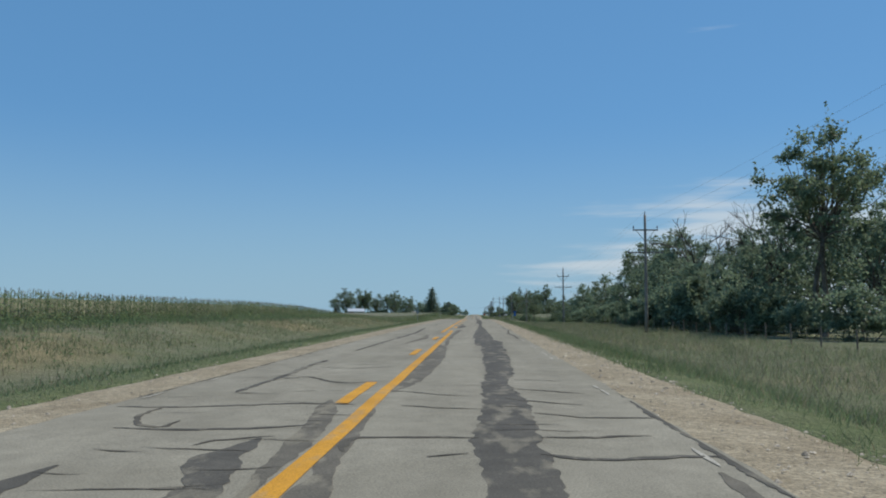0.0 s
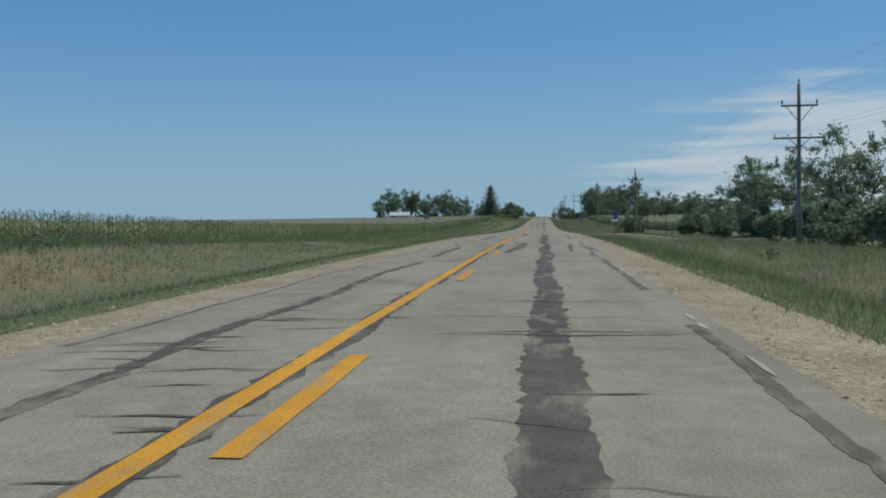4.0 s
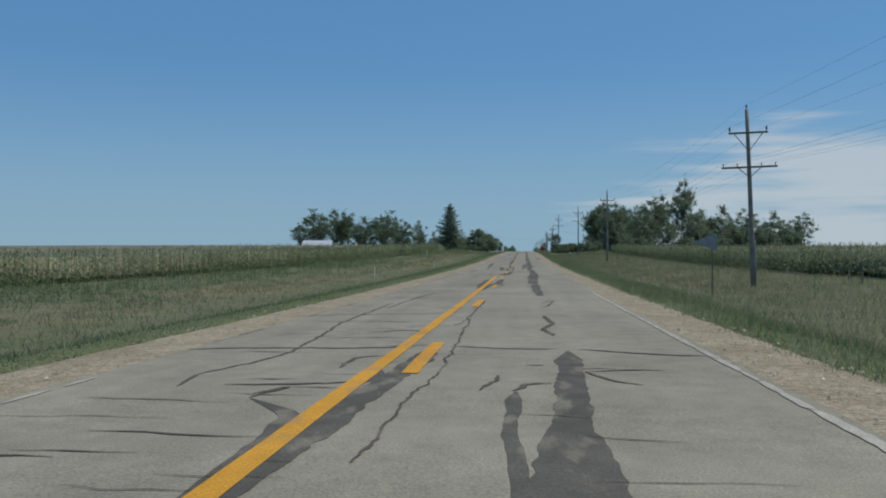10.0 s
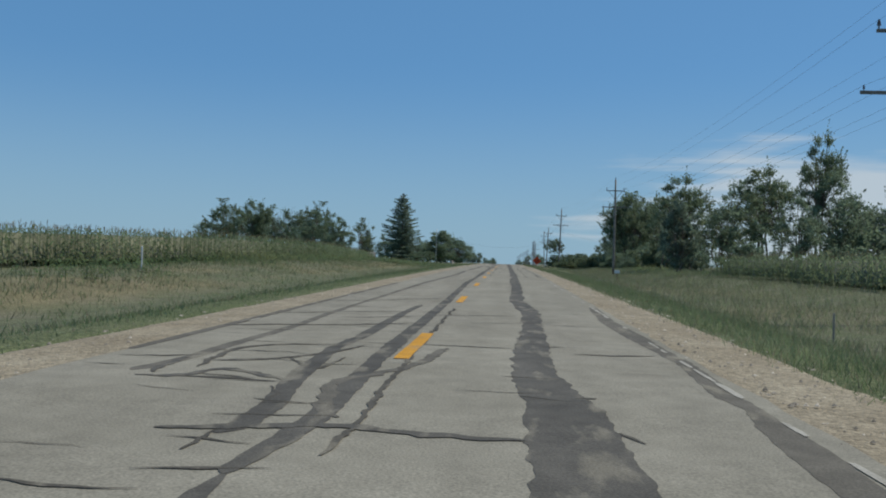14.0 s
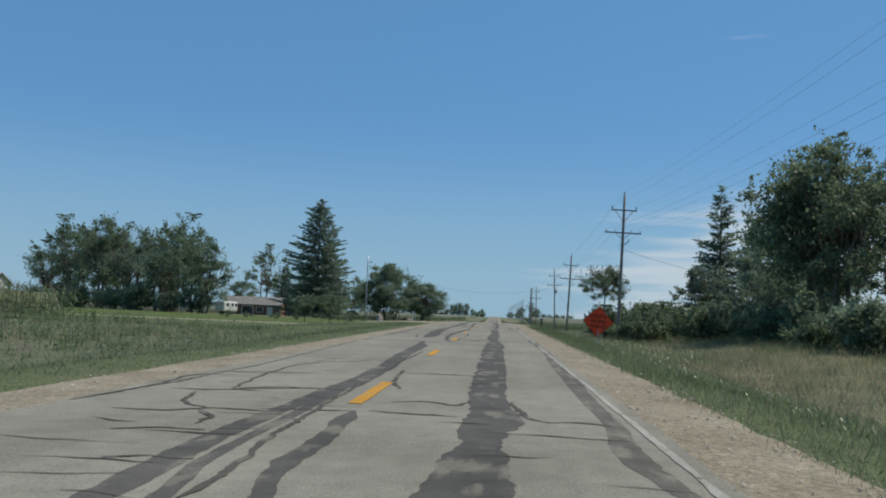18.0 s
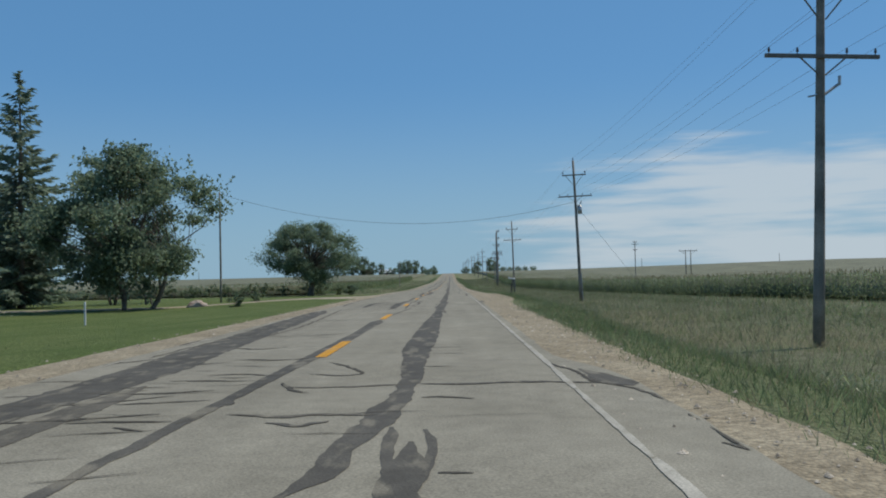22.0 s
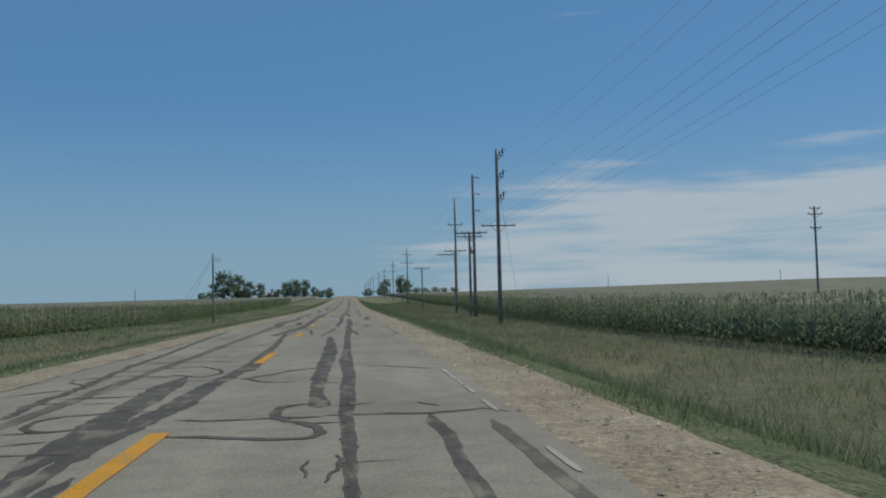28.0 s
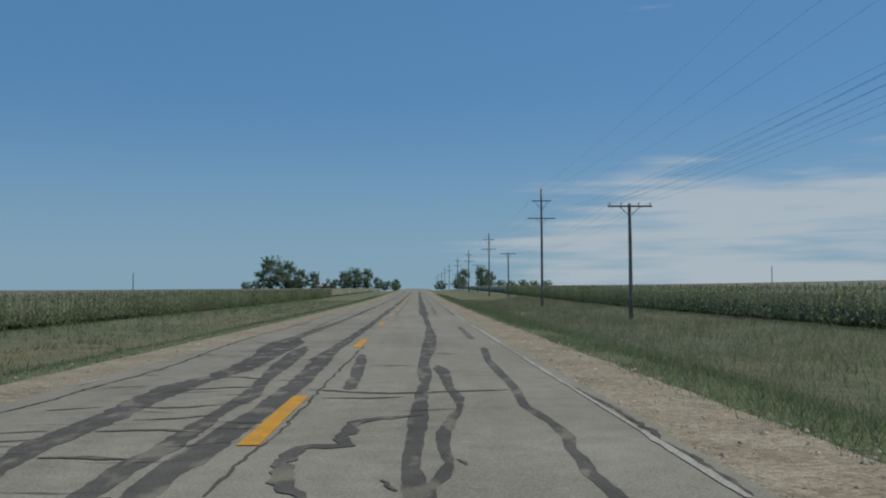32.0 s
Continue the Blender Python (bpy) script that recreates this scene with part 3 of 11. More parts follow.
def crack(width, *path):
    """A narrow seal that winds freely; path is (across, along)."""
    SEALS[0] += 1
    n = SEALS[0]
    cell = int(sum(p[1] for p in path) / len(path) // 5)
    LAID[cell] = LAID.get(cell, 0) + 1
    pts = [Vector((*p, 0)) for p in path]
    pts = [pts[0] * 2 - pts[1]] + pts + [pts[-1] * 2 - pts[-2]]
    line = []
    for a, b, c, d in zip(pts, pts[1:], pts[2:], pts[3:]):
        m = max(4, int((c - b).length / 0.10))
        for k in range(m):
            f = k / m
            line.append(b + 0.5 * f * (c - a + f * (2 * a - 5 * b + 4 * c - d + f * (3 * (b - c) + d - a))))
    line.append(pts[-2])
    verts, faces = ([], []) if width >= 0.095 else FINE_SEALS
    k0, lift = len(verts), 0.0058 + 0.00018 * (n % 14)
    for k, p in enumerate(line):
        t = (line[min(k + 1, len(line) - 1)] - line[max(k - 1, 0)]).normalized()
        p = p + Vector((-t.y, t.x, 0)) * (0.05 * noise.noise(Vector((p.x * 1.4, p.y * 1.4, n))) + 0.04 * noise.noise(Vector((p.x * 5, p.y * 5, n))) + 0.018 * noise.noise(Vector((p.x * 14, p.y * 14, n))))
        for s in (-1, 1):
            w = width / 2 * (1 + 0.55 * noise.noise(Vector((p.x * 2.5, p.y * 2.5, n + s))) + 0.8 * noise.noise(Vector((p.x * 9, p.y * 9, n + s))))
            w *= min(1.0, 0.3 + 0.2 * min(k, len(line) - 1 - k))
            q = p + Vector((-t.y, t.x, 0)) * (s * max(w, 0.01))
            q.x = max(-3.4, min(q.x, 3.64 + along(q.y, WIDER)))
            verts.append((q.x, q.y, road_z(q.y) + lift - 0.012 * abs(q.x) / 3.5))
        if k:
            i = k0 + 2 * k
            faces.append((i - 2, i - 1, i + 1, i))
    if width >= 0.095:
        ob = mesh_from("crack_seal", verts, faces, TAR if n % 3 else TAR_OLD, road)
        ob["label"] = "dark poured tar crack seal"


for n, (ya, yb) in enumerate(LOOSE):
    m = (ya + yb) / 2
    seal_run("crack_seal", [(ya, 1.75, 0.5), (m, 1.72, 0.4), (yb, 1.75, 0.45)], TAR, 11.0 + n, rough=0.11, drift=0.15)
    seal_run("crack_seal", [(ya, -0.45, 0.3), (m, -0.42, 0.26), (yb, -0.45, 0.3)], TAR, 31.0 + n, rough=0.11, lift=0.0036, gap=-0.4)
    seal_run("crack_seal", [(ya, -1.9, 0.25), (m, -1.95, 0.2), (yb, -1.9, 0.25)], TAR, 41.0 + n, rough=0.1, lift=0.0039, gap=-0.2)
    seal_run("crack_seal", [(ya, -3.2, 0.07), (yb, -3.2, 0.07)], TAR_OLD, 51.0 + n, rough=0.04, lift=0.0042, gap=-0.1)
    seal_run("crack_seal", [(ya, 3.35, 0.14), (yb, 3.35, 0.14)], TAR_OLD, 61.0 + n, rough=0.05, lift=0.0045, gap=-0.2)
    if n > 2:
        seal_run("crack_seal", [(ya, 2.45, 0.14), (yb, 2.5, 0.14)], TAR_OLD, 71.0 + n, rough=0.06, lift=0.0048, gap=-0.05, drift=0.5)
        seal_run("crack_seal", [(ya, 0.28, 0.08), (yb, 0.28, 0.08)], TAR_OLD, 81.0 + n, rough=0.04, lift=0.0051, gap=-0.1)
# by the first woods
pour((1.85, -0.6, 0.33), (1.83, 2.4, 0.49), (1.8, 4.9, 0.55), (1.83, 5.5, 0.62), (1.79, 6.4, 0.63), (1.73, 7.1, 0.66), (1.77, 7.8, 0.7), (1.81, 8.8, 0.67), (1.86, 10.1, 0.63), (1.84, 11.4, 0.59), (1.8, 13.6, 0.45), (1.93, 16, 0.53), (1.98, 19.4, 0.69), (2.04, 28.2, 0.77), (2.13, 35.2, 0.86))
pour((-0.09, -0.7, 0.12), (-0.24, 2.3, 0.18), (-0.39, 4.8, 0.19), (-0.53, 5.2, 0.25), (-0.66, 5.8, 0.47), (-0.76, 6.3, 0.48), (-0.68, 6.8, 0.59), (-0.66, 7.4, 0.39))
faint((0.18, 12.1, 0.23), (0.26, 14, 0.47), (0.26, 16.6, 0.63), (0.33, 21.5, 0.63), (0.2, 29.3, 0.44))
faint((0.07, -0.5, 0.08), (-0.03, 2.5, 0.11), (-0.13, 5, 0.13), (-0.18, 5.9, 0.17), (-0.21, 7, 0.25), (-0.26, 8.2, 0.26), (-0.39, 9.4, 0.29), (-0.57, 10.9, 0.3))
faint((0.61, -0.6, 0.19), (0.46, 2.4, 0.29), (0.31, 4.9, 0.32), (0.3, 5.5, 0.18), (0.22, 6.3, 0.2), (0.23, 7, 0.15), (0.15, 8.7, 0.18), (0.12, 10.2, 0.14))
crack(0.09, (0.28, 6.6), (0.21, 7.3), (0.44, 7.5), (0.98, 7.5), (1.5, 7.5))
crack(0.09, (-2.09, 35.2), (-2.21, 27.8), (-2.24, 24.8))
crack(0.11, (-2.24, 20.1), (-2.3, 18.1), (-2.19, 15.4), (-2.21, 13.9), (-2.22, 11.9))
crack(0.05, (-3.4, 35.2), (-3.4, 22.5), (-3.4, 16.8), (-3.4, 14.3), (-3.4, 11.6), (-3.4, 10.7))
crack(0.05, (-3.24, 20.7), (-3.4, 20.3), (-3.4, 20.7))
crack(0.07, (-0.33, 17.7), (-1.19, 17.2), (-1.93, 17.4))
crack(0.07, (-0.16, 14), (-0.85, 13.6), (-1.65, 14.8), (-2.06, 14.4))
crack(0.07, (-1.04, 12.2), (-1.41, 12))
crack(0.1, (-0.14, 10.3), (-0.97, 10.4), (-1.76, 10.1), (-2.48, 9.9), (-3.22, 10))
crack(0.07, (-2.58, 9.9), (-2.52, 9), (-2.24, 8.3), (-1.93, 8.1), (-1.91, 8.6))
crack(0.1, (-0.3, 8.4), (-0.77, 8.1), (-1.56, 7.9), (-2.41, 8))
crack(0.06, (-0.55, 7.5), (-1.04, 7.2), (-1.17, 6.9))
crack(0.06, (2.14, 24.5), (2.83, 24))
crack(0.07, (2.16, 14.5), (3.01, 14.3))
crack(0.07, (2.04, 12.8), (2.6, 12.4), (3.12, 12))
crack(0.07, (1.9, 11.4), (2.04, 11.1), (2.89, 10.5))
crack(0.07, (0.47, 10.2), (0.82, 10.1), (1.51, 9.9))
crack(0.07, (2.19, 9.6), (2.7, 9.2), (3.14, 9.2), (3.69, 9.2))
crack(0.08, (2.11, 7.6), (2.55, 7.6), (3.24, 7.8))
crack(0.07, (1.4, 6.6), (1.04, 6.4))
crack(0.1, (2.03, 6.6), (2.4, 6.4), (2.74, 6.4), (3.24, 6.6), (3.71, 6.6))
crack(0.05, (-0.06, 11.7), (0.29, 12.1), (1.05, 11.6), (1.52, 11.5))
crack(0.1, (3.9, 32.2), (4.3, 26.5), (3.99, 17.7), (3.77, 13), (3.62, 9.9), (3.65, 8.3), (3.62, 6.8), (3.63, 5.7), (3.64, 5))
pour((1.68, 28.8, 0.41), (1.72, 31.8, 0.62), (1.77, 34.3, 0.69), (1.79, 34.9, 0.76), (1.8, 35.6, 0.81), (1.83, 36.3, 0.78), (1.83, 36.8, 0.79), (1.76, 37.5, 0.93), (1.77, 38.6, 0.92), (1.78, 39.9, 0.87), (1.79, 42.1, 0.88), (1.78, 44.7, 0.77), (1.76, 48.6, 0.75), (1.84, 55.2, 0.5), (1.79, 64.4, 0.34))
faint((0.42, 28.5, 0.1), (0.36, 31.5, 0.15), (0.29, 34, 0.16), (0.3, 34.5, 0.14), (0.27, 35.2, 0.18), (0.25, 35.9, 0.18), (0.39, 36.5, 0.19), (0.33, 37.2, 0.22), (0.31, 38, 0.2), (0.3, 39.2, 0.19), (0.3, 40.5, 0.15), (0.32, 42.6, 0.21), (0.37, 44.2, 0.24), (0.38, 48.1, 0.27), (0.49, 52.9, 0.37))
faint((-1.2, 29.9, 0.16), (-1.05, 32.9, 0.24), (-0.9, 35.4, 0.27), (-0.86, 36.1, 0.32), (-0.78, 37.3, 0.21), (-0.94, 38.6, 0.24), (-0.86, 40.2, 0.18), (-1.1, 41.7, 0.2))
crack(0.17, (-2.08, 57.1), (-2, 51.8), (-1.89, 47.2), (-1.9, 44.5), (-1.92, 42.2), (-1.94, 40.4), (-1.95, 39.1), (-2.05, 38.1), (-2.05, 37.2), (-1.98, 36.1))
crack(0.05, (-3.12, 64.4), (-3.4, 56.2), (-3.4, 48.6), (-3.4, 45.4), (-3.27, 42.5), (-3.33, 41), (-3.4, 39.8))
crack(0.04, (0.23, 39.5), (0, 38.4), (-0.08, 36.9), (-0.21, 36.1), (-0.21, 35.2), (-0.23, 34.3), (-0.29, 33.9))
crack(0.05, (-2.13, 42.6), (-2.54, 42.2), (-2.68, 41))
crack(0.06, (-1.05, 42.7), (-1.45, 42), (-1.94, 41.6))
crack(0.05, (-0.43, 41), (-0.88, 40.2), (-1.58, 40.9))
crack(0.05, (-1.78, 39.9), (-1.96, 38.9), (-2.74, 39))
crack(0.07, (-0.91, 38.2), (-1.5, 38.3), (-1.97, 37.9), (-2.61, 37.8))
crack(0.06, (-0.78, 37.1), (-1.17, 37), (-1.42, 36.6), (-1.64, 36.6))
crack(0.06, (-0.88, 39.5), (-1.24, 39.3))
crack(0.08, (-0.57, 34.9), (-0.9, 34.9), (-1.15, 34.7))
crack(0.08, (-0.65, 35.5), (-0.98, 35.3))
crack(0.07, (0.46, 37.6), (0.8, 37.6), (1.01, 37.7), (1.27, 37.7))
crack(0.08, (0.53, 36.6), (0.89, 36.5), (1.32, 36.8))
crack(0.07, (0.3, 38.9), (0.82, 38.9), (1.23, 38.9))
crack(0.07, (0.66, 40.6), (1.08, 40.5), (1.3, 40.4))
crack(0.06, (0.17, 43), (0.74, 42.4), (1.3, 42.6))
crack(0.07, (0.33, 34.9), (0.6, 34.9), (0.96, 34.8), (1.37, 34.8))
crack(0.07, (0.42, 35.7), (0.91, 35.7), (1.26, 35.7))
crack(0.06, (2.14, 44.2), (2.54, 43.8), (3.14, 44.2))
crack(0.07, (2.17, 40.5), (2.75, 40.5), (3.34, 40.6))
crack(0.07, (2.18, 39.4), (2.62, 39.3), (3.33, 39.3))
crack(0.07, (2.29, 38), (2.64, 37.9), (3.08, 38), (3.43, 38.1))
crack(0.1, (2.28, 36.5), (2.46, 36.4), (2.71, 36.2), (3.1, 36.4), (3.35, 36.3))
crack(0.07, (2.15, 34.4), (2.32, 34.4))
crack(0.09, (3.36, 60.1), (3.49, 51.5), (3.24, 45.2), (3.33, 42.1), (3.36, 40.3), (3.39, 39), (3.33, 37.5), (3.34, 36.4))
crack(0.07, (0.4, 34.1), (0.69, 34.1))
pour((1.92, 58, 0.18), (1.88, 61, 0.28), (1.83, 63.5, 0.31), (1.83, 64, 0.23), (1.81, 64.6, 0.22), (1.79, 65.3, 0.2), (1.76, 65.7, 0.34), (1.78, 66.3, 0.35), (1.87, 67.5, 0.3), (1.86, 68.5, 0.2), (1.82, 69.4, 0.27), (1.86, 71.3, 0.21), (1.86, 74, 0.27), (1.88, 78, 0.29), (1.8, 83, 0.55), (1.88, 94.5, 0.62), (1.87, 120, 0.46))
pour((0.26, 57.4, 0.3), (0.34, 60.4, 0.46), (0.42, 62.9, 0.51), (0.44, 63.4, 0.49), (0.45, 63.9, 0.54), (0.45, 64.5, 0.54), (0.4, 65, 0.54), (0.44, 65.8, 0.56), (0.39, 66.5, 0.56), (0.39, 67.5, 0.45), (0.37, 68.4, 0.33), (0.28, 69.3, 0.21))
faint((0.35, 71, 0.33), (0.34, 73.1, 0.28), (0.11, 75.8, 0.25))
crack(0.05, (-3.4, 75.9), (-3.4, 73.2), (-3.28, 70.8), (-3.35, 69.5), (-3.4, 68.8))
crack(0.09, (-1.74, 85.7), (-1.93, 80.7), (-2.11, 77.7), (-2.05, 74.6), (-2.04, 72), (-2.24, 70.5))
crack(0.07, (-3.4, 75.9), (-2.11, 75.3), (-1.15, 75))
crack(0.07, (-3.4, 72.3), (-2.58, 71.9), (-1.83, 72.3))
crack(0.06, (-1.83, 72.3), (-1.16, 72.8), (-0.52, 72.3))
crack(0.08, (-3.4, 68.6), (-2.92, 68.9), (-2.07, 69), (-1.31, 69), (-0.79, 69.3), (-0.22, 69.4))
crack(0.07, (-2.51, 67), (-1.79, 66.5), (-1.76, 66.8))
crack(0.1, (-1.91, 65.7), (-1.49, 65.9), (-0.97, 65.8), (-0.52, 66))
crack(0.08, (-0.36, 69.4), (0.26, 69.1), (0.9, 69.1), (1.4, 68.8))
crack(0.07, (1.3, 68.8), (1.8, 68.8), (2.44, 68.5), (2.93, 68.3), (3.66, 68.6))
crack(0.04, (0.15, 65.9), (0.03, 65.3), (-0.04, 64.3), (-0.06, 63.5), (-0.15, 63))
crack(0.09, (-0.16, 66.4), (0.03, 65.9), (0.02, 66.6), (0.14, 67.2))
crack(0.07, (0.58, 65.8), (0.98, 65.8), (1.57, 65.8))
crack(0.07, (0.63, 65.1), (1.03, 65.1), (1.57, 65.4))
crack(0.09, (1.73, 64.7), (1.62, 64.6))
crack(0.07, (1.95, 65.6), (2.11, 65.1), (2.36, 65), (2.77, 65), (3.16, 64.8), (3.58, 64.9))
crack(0.06, (2.04, 66.5), (2.28, 66.3))
crack(0.07, (2.07, 72.3), (2.88, 72), (3.51, 71.6))
crack(0.07, (3.18, 67), (3.69, 67.3))
crack(0.05, (3.93, 109.3), (3.7, 85.2), (3.53, 75.7), (3.57, 72.1), (3.59, 70.1))
crack(0.09, (3.58, 64.9), (3.6, 64.4), (3.58, 63.8), (3.53, 63.4))
crack(0.05, (0.09, 73.6), (0.44, 73.1), (0.43, 72), (0.31, 70.6))
# from the first drive to the long rise
pour((1.69, 145.5, 0.17), (1.72, 148.5, 0.25), (1.76, 151, 0.28), (1.75, 151.5, 0.36), (1.77, 152.1, 0.36), (1.84, 152.5, 0.25), (1.83, 153.2, 0.24), (1.79, 154.1, 0.26), (1.73, 155.1, 0.32), (1.74, 156, 0.34), (1.61, 156.9, 0.42), (1.61, 157.8, 0.49), (1.61, 159.3, 0.3), (1.75, 161.1, 0.41), (1.7, 164.1, 0.76), (1.55, 166.8, 0.45))
pour((0.35, 145, 0.25), (0.5, 148, 0.38), (0.65, 150.5, 0.42), (0.73, 150.8, 0.52), (0.76, 151.3, 0.53), (0.72, 151.7, 0.44), (0.63, 152.3, 0.44), (0.6, 152.8, 0.51), (0.62, 153.4, 0.53), (0.65, 154.1, 0.49), (0.69, 155.1, 0.39), (0.79, 156.2, 0.27), (0.78, 157.5, 0.21))
faint((-0.05, 145.3, 0.11), (-0.11, 148.3, 0.16), (-0.18, 150.8, 0.18), (-0.2, 151.6, 0.28), (-0.22, 152.5, 0.27), (-0.27, 153.5, 0.23), (-0.28, 154.8, 0.3), (-0.26, 155.8, 0.3))
pour((2.67, 145.9, 0.11), (2.72, 148.9, 0.16), (2.77, 151.4, 0.18), (2.8, 151.9, 0.13), (2.79, 152.4, 0.15), (2.83, 153.1, 0.14), (2.88, 154.2, 0.13), (2.87, 155.3, 0.11))
faint((3.65, 145.8, 0.12), (3.57, 148.8, 0.17), (3.49, 151.3, 0.19), (3.47, 152, 0.14), (3.44, 152.8, 0.15), (3.39, 153.7, 0.15), (3.4, 154.7, 0.14), (3.45, 156, 0.12), (3.49, 158, 0.18), (3.51, 160.4, 0.13))
crack(0.09, (0.52, 160.6), (0.01, 160.2), (0.35, 157.8), (0.32, 156.8))
crack(0.05, (-0.48, 158), (-0.77, 157), (-1.03, 155.7), (-1.41, 155.3), (-2.2, 155.4), (-2.85, 155.6))
crack(0.06, (-2.27, 164.1), (-2.47, 161.3), (-2.95, 160.3), (-2.6, 156.6), (-2.12, 153.6))
crack(0.03, (-3.4, 163.8), (-3.4, 161.1), (-3.4, 158.4), (-3.4, 157))
crack(0.05, (-1.52, 158.6), (-1.22, 157.1), (-1.16, 157.4), (-0.84, 158.1))
crack(0.05, (-2.89, 161.4), (-2.25, 161.6), (-1.44, 161.1))
crack(0.05, (-2.1, 157.1), (-1.62, 157.5), (-0.99, 156.7))
crack(0.07, (-0.46, 154.2), (-0.81, 153.9), (-1.22, 153.7), (-1.45, 153.6))
crack(0.1, (-0.23, 153.1), (-0.62, 152.9), (-1.01, 152.8), (-1.64, 152.7))
crack(0.08, (-0.75, 152.6), (-1.05, 152.4), (-1.49, 152.4))
crack(0.07, (0.67, 161.1), (-0.05, 161.6), (-0.2, 162))
crack(0.07, (0.63, 155.9), (1.15, 155.8), (1.52, 156))
crack(0.07, (0.73, 153.9), (1.15, 153.9), (1.56, 154.1))
crack(0.08, (0.82, 152.6), (1.12, 152.8), (1.4, 152.8), (1.72, 152.9))
crack(0.07, (1.11, 152), (1.39, 152), (1.6, 152))
crack(0.08, (1.1, 151.2), (1.33, 151.1), (1.62, 151))
crack(0.07, (1.98, 153.9), (2.34, 153.9), (2.7, 153.8), (3.28, 153.7))
crack(0.07, (1.99, 152.8), (2.23, 152.9), (2.44, 152.7))
crack(0.07, (1.85, 156), (2.16, 155.6), (2.51, 155.4), (3.13, 155.5))
crack(0.07, (1.9, 151.2), (2.06, 151.1))
crack(0.07, (2.9, 151.4), (3.17, 151.4), (3.36, 151.3))
crack(0.07, (3.02, 152.2), (3.22, 152.2))
crack(0.06, (-0.18, 151.6), (-0.11, 150.9), (-0.06, 151.3), (0.53, 151.1))
pour((1.86, 174.6, 0.28), (1.79, 177.6, 0.42), (1.72, 180.1, 0.47), (1.73, 180.8, 0.47), (1.68, 181.5, 0.51), (1.58, 182.5, 0.45), (1.56, 183.3, 0.49), (1.74, 184.2, 0.34), (1.82, 185, 0.24), (1.83, 186.1, 0.25), (1.85, 187.5, 0.3), (1.96, 188.7, 0.29))
pour((0.07, 179.6, 0.48), (0.08, 180.3, 0.52), (0.06, 181.3, 0.52), (0.02, 182.5, 0.49), (-0.03, 184.1, 0.37), (0.1, 185.2, 0.52), (0.13, 186.4, 0.46), (0.06, 188.9, 0.53), (0.1, 191.3, 0.44), (0.1, 193.3, 0.19))
crack(0.08, (0.31, 186.4), (1.24, 186.3), (1.66, 186.2))
crack(0.07, (0.56, 184.9), (1.47, 184.8))
crack(0.08, (0.23, 182.7), (0.81, 182.7), (1.35, 182.7))
crack(0.09, (0.28, 181.5), (0.86, 181.5), (1.42, 181.6))
crack(0.09, (0.18, 180.6), (0.56, 180.6), (0.93, 180.6))
crack(0.06, (0.45, 189.5), (1.45, 189.5))
pour((-1.78, 182.1, 0.07), (-1.91, 183.2, 0.08), (-1.98, 184.5, 0.1), (-1.93, 185.8, 0.12), (-1.95, 187.9, 0.12), (-2.13, 190.8, 0.14), (-2.07, 193.3, 0.2), (-2.1, 196.8, 0.28), (-2.24, 201, 0.14))
crack(0.07, (-3.28, 185.8), (-2.3, 186), (-1.59, 186.2), (-1.02, 186.3))
crack(0.07, (-1.81, 184.2), (-1.15, 184.3), (-0.61, 184.3))
crack(0.07, (-1.31, 182.1), (-0.85, 182.3), (-0.58, 182.5))
crack(0.06, (-3.34, 187.9), (-2.44, 187.9), (-1.59, 188.1))
crack(0.06, (-1.88, 189.5), (-1.18, 189.5))
crack(0.06, (-3.15, 192.6), (-2.39, 192.6))
crack(0.06, (-1.16, 184.9), (-0.81, 185.5))
faint((-2.07, 202.8, 0.18), (-2.1, 205.8, 0.26), (-2.36, 209.8, 0.2))
crack(0.05, (-0.74, 181.1), (-0.71, 182.7), (-0.84, 185.4), (-0.83, 188.9))
crack(0.05, (-3.38, 190.1), (-3.25, 190.6))
faint((1.55, 193, 0.16), (1.5, 198.8, 0.17), (1.59, 210.8, 0.4))
faint((3.45, 174.9, 0.08), (3.45, 177.9, 0.12), (3.45, 180.4, 0.13), (3.44, 180.8, 0.18), (3.45, 181.5, 0.22), (3.46, 182.2, 0.18), (3.51, 183.2, 0.15), (3.58, 184.4, 0.14), (3.57, 185.8, 0.16), (3.68, 187.4, 0.11))
crack(0.07, (1.78, 186.3), (2.46, 186.1), (2.91, 185.9))
crack(0.07, (1.85, 184.7), (2.32, 184.5), (2.78, 184.5))
crack(0.06, (1.85, 182.8), (2.09, 182.8), (2.26, 182.4))
crack(0.08, (1.94, 181.9), (2.23, 181.8), (2.39, 181.6), (2.8, 181.6), (3.27, 181.7))
crack(0.08, (1.96, 180.8), (2.25, 180.8), (2.53, 180.7), (2.79, 180.6))
crack(0.08, (1.95, 180.3), (2.15, 180.3))
crack(0.07, (2.12, 189.7), (2.39, 189.7), (2.99, 189.5))
crack(0.07, (1.85, 193), (2.18, 193.4))
crack(0.04, (3.41, 192.2), (3.6, 188.7), (3.63, 186.7))
pour((1.22, 204.4, 0.08), (1.37, 207.4, 0.12), (1.52, 209.9, 0.13), (1.75, 210.1, 0.21), (1.82, 210.3, 0.21), (1.92, 210.7, 0.19), (2.02, 211.2, 0.14), (1.82, 211.7, 0.15), (1.66, 212, 0.16), (1.51, 212.3, 0.17), (1.49, 212.8, 0.18), (1.58, 213.7, 0.17), (1.6, 215, 0.16), (1.59, 216, 0.22), (1.83, 216.7, 0.26), (1.84, 217.6, 0.17))
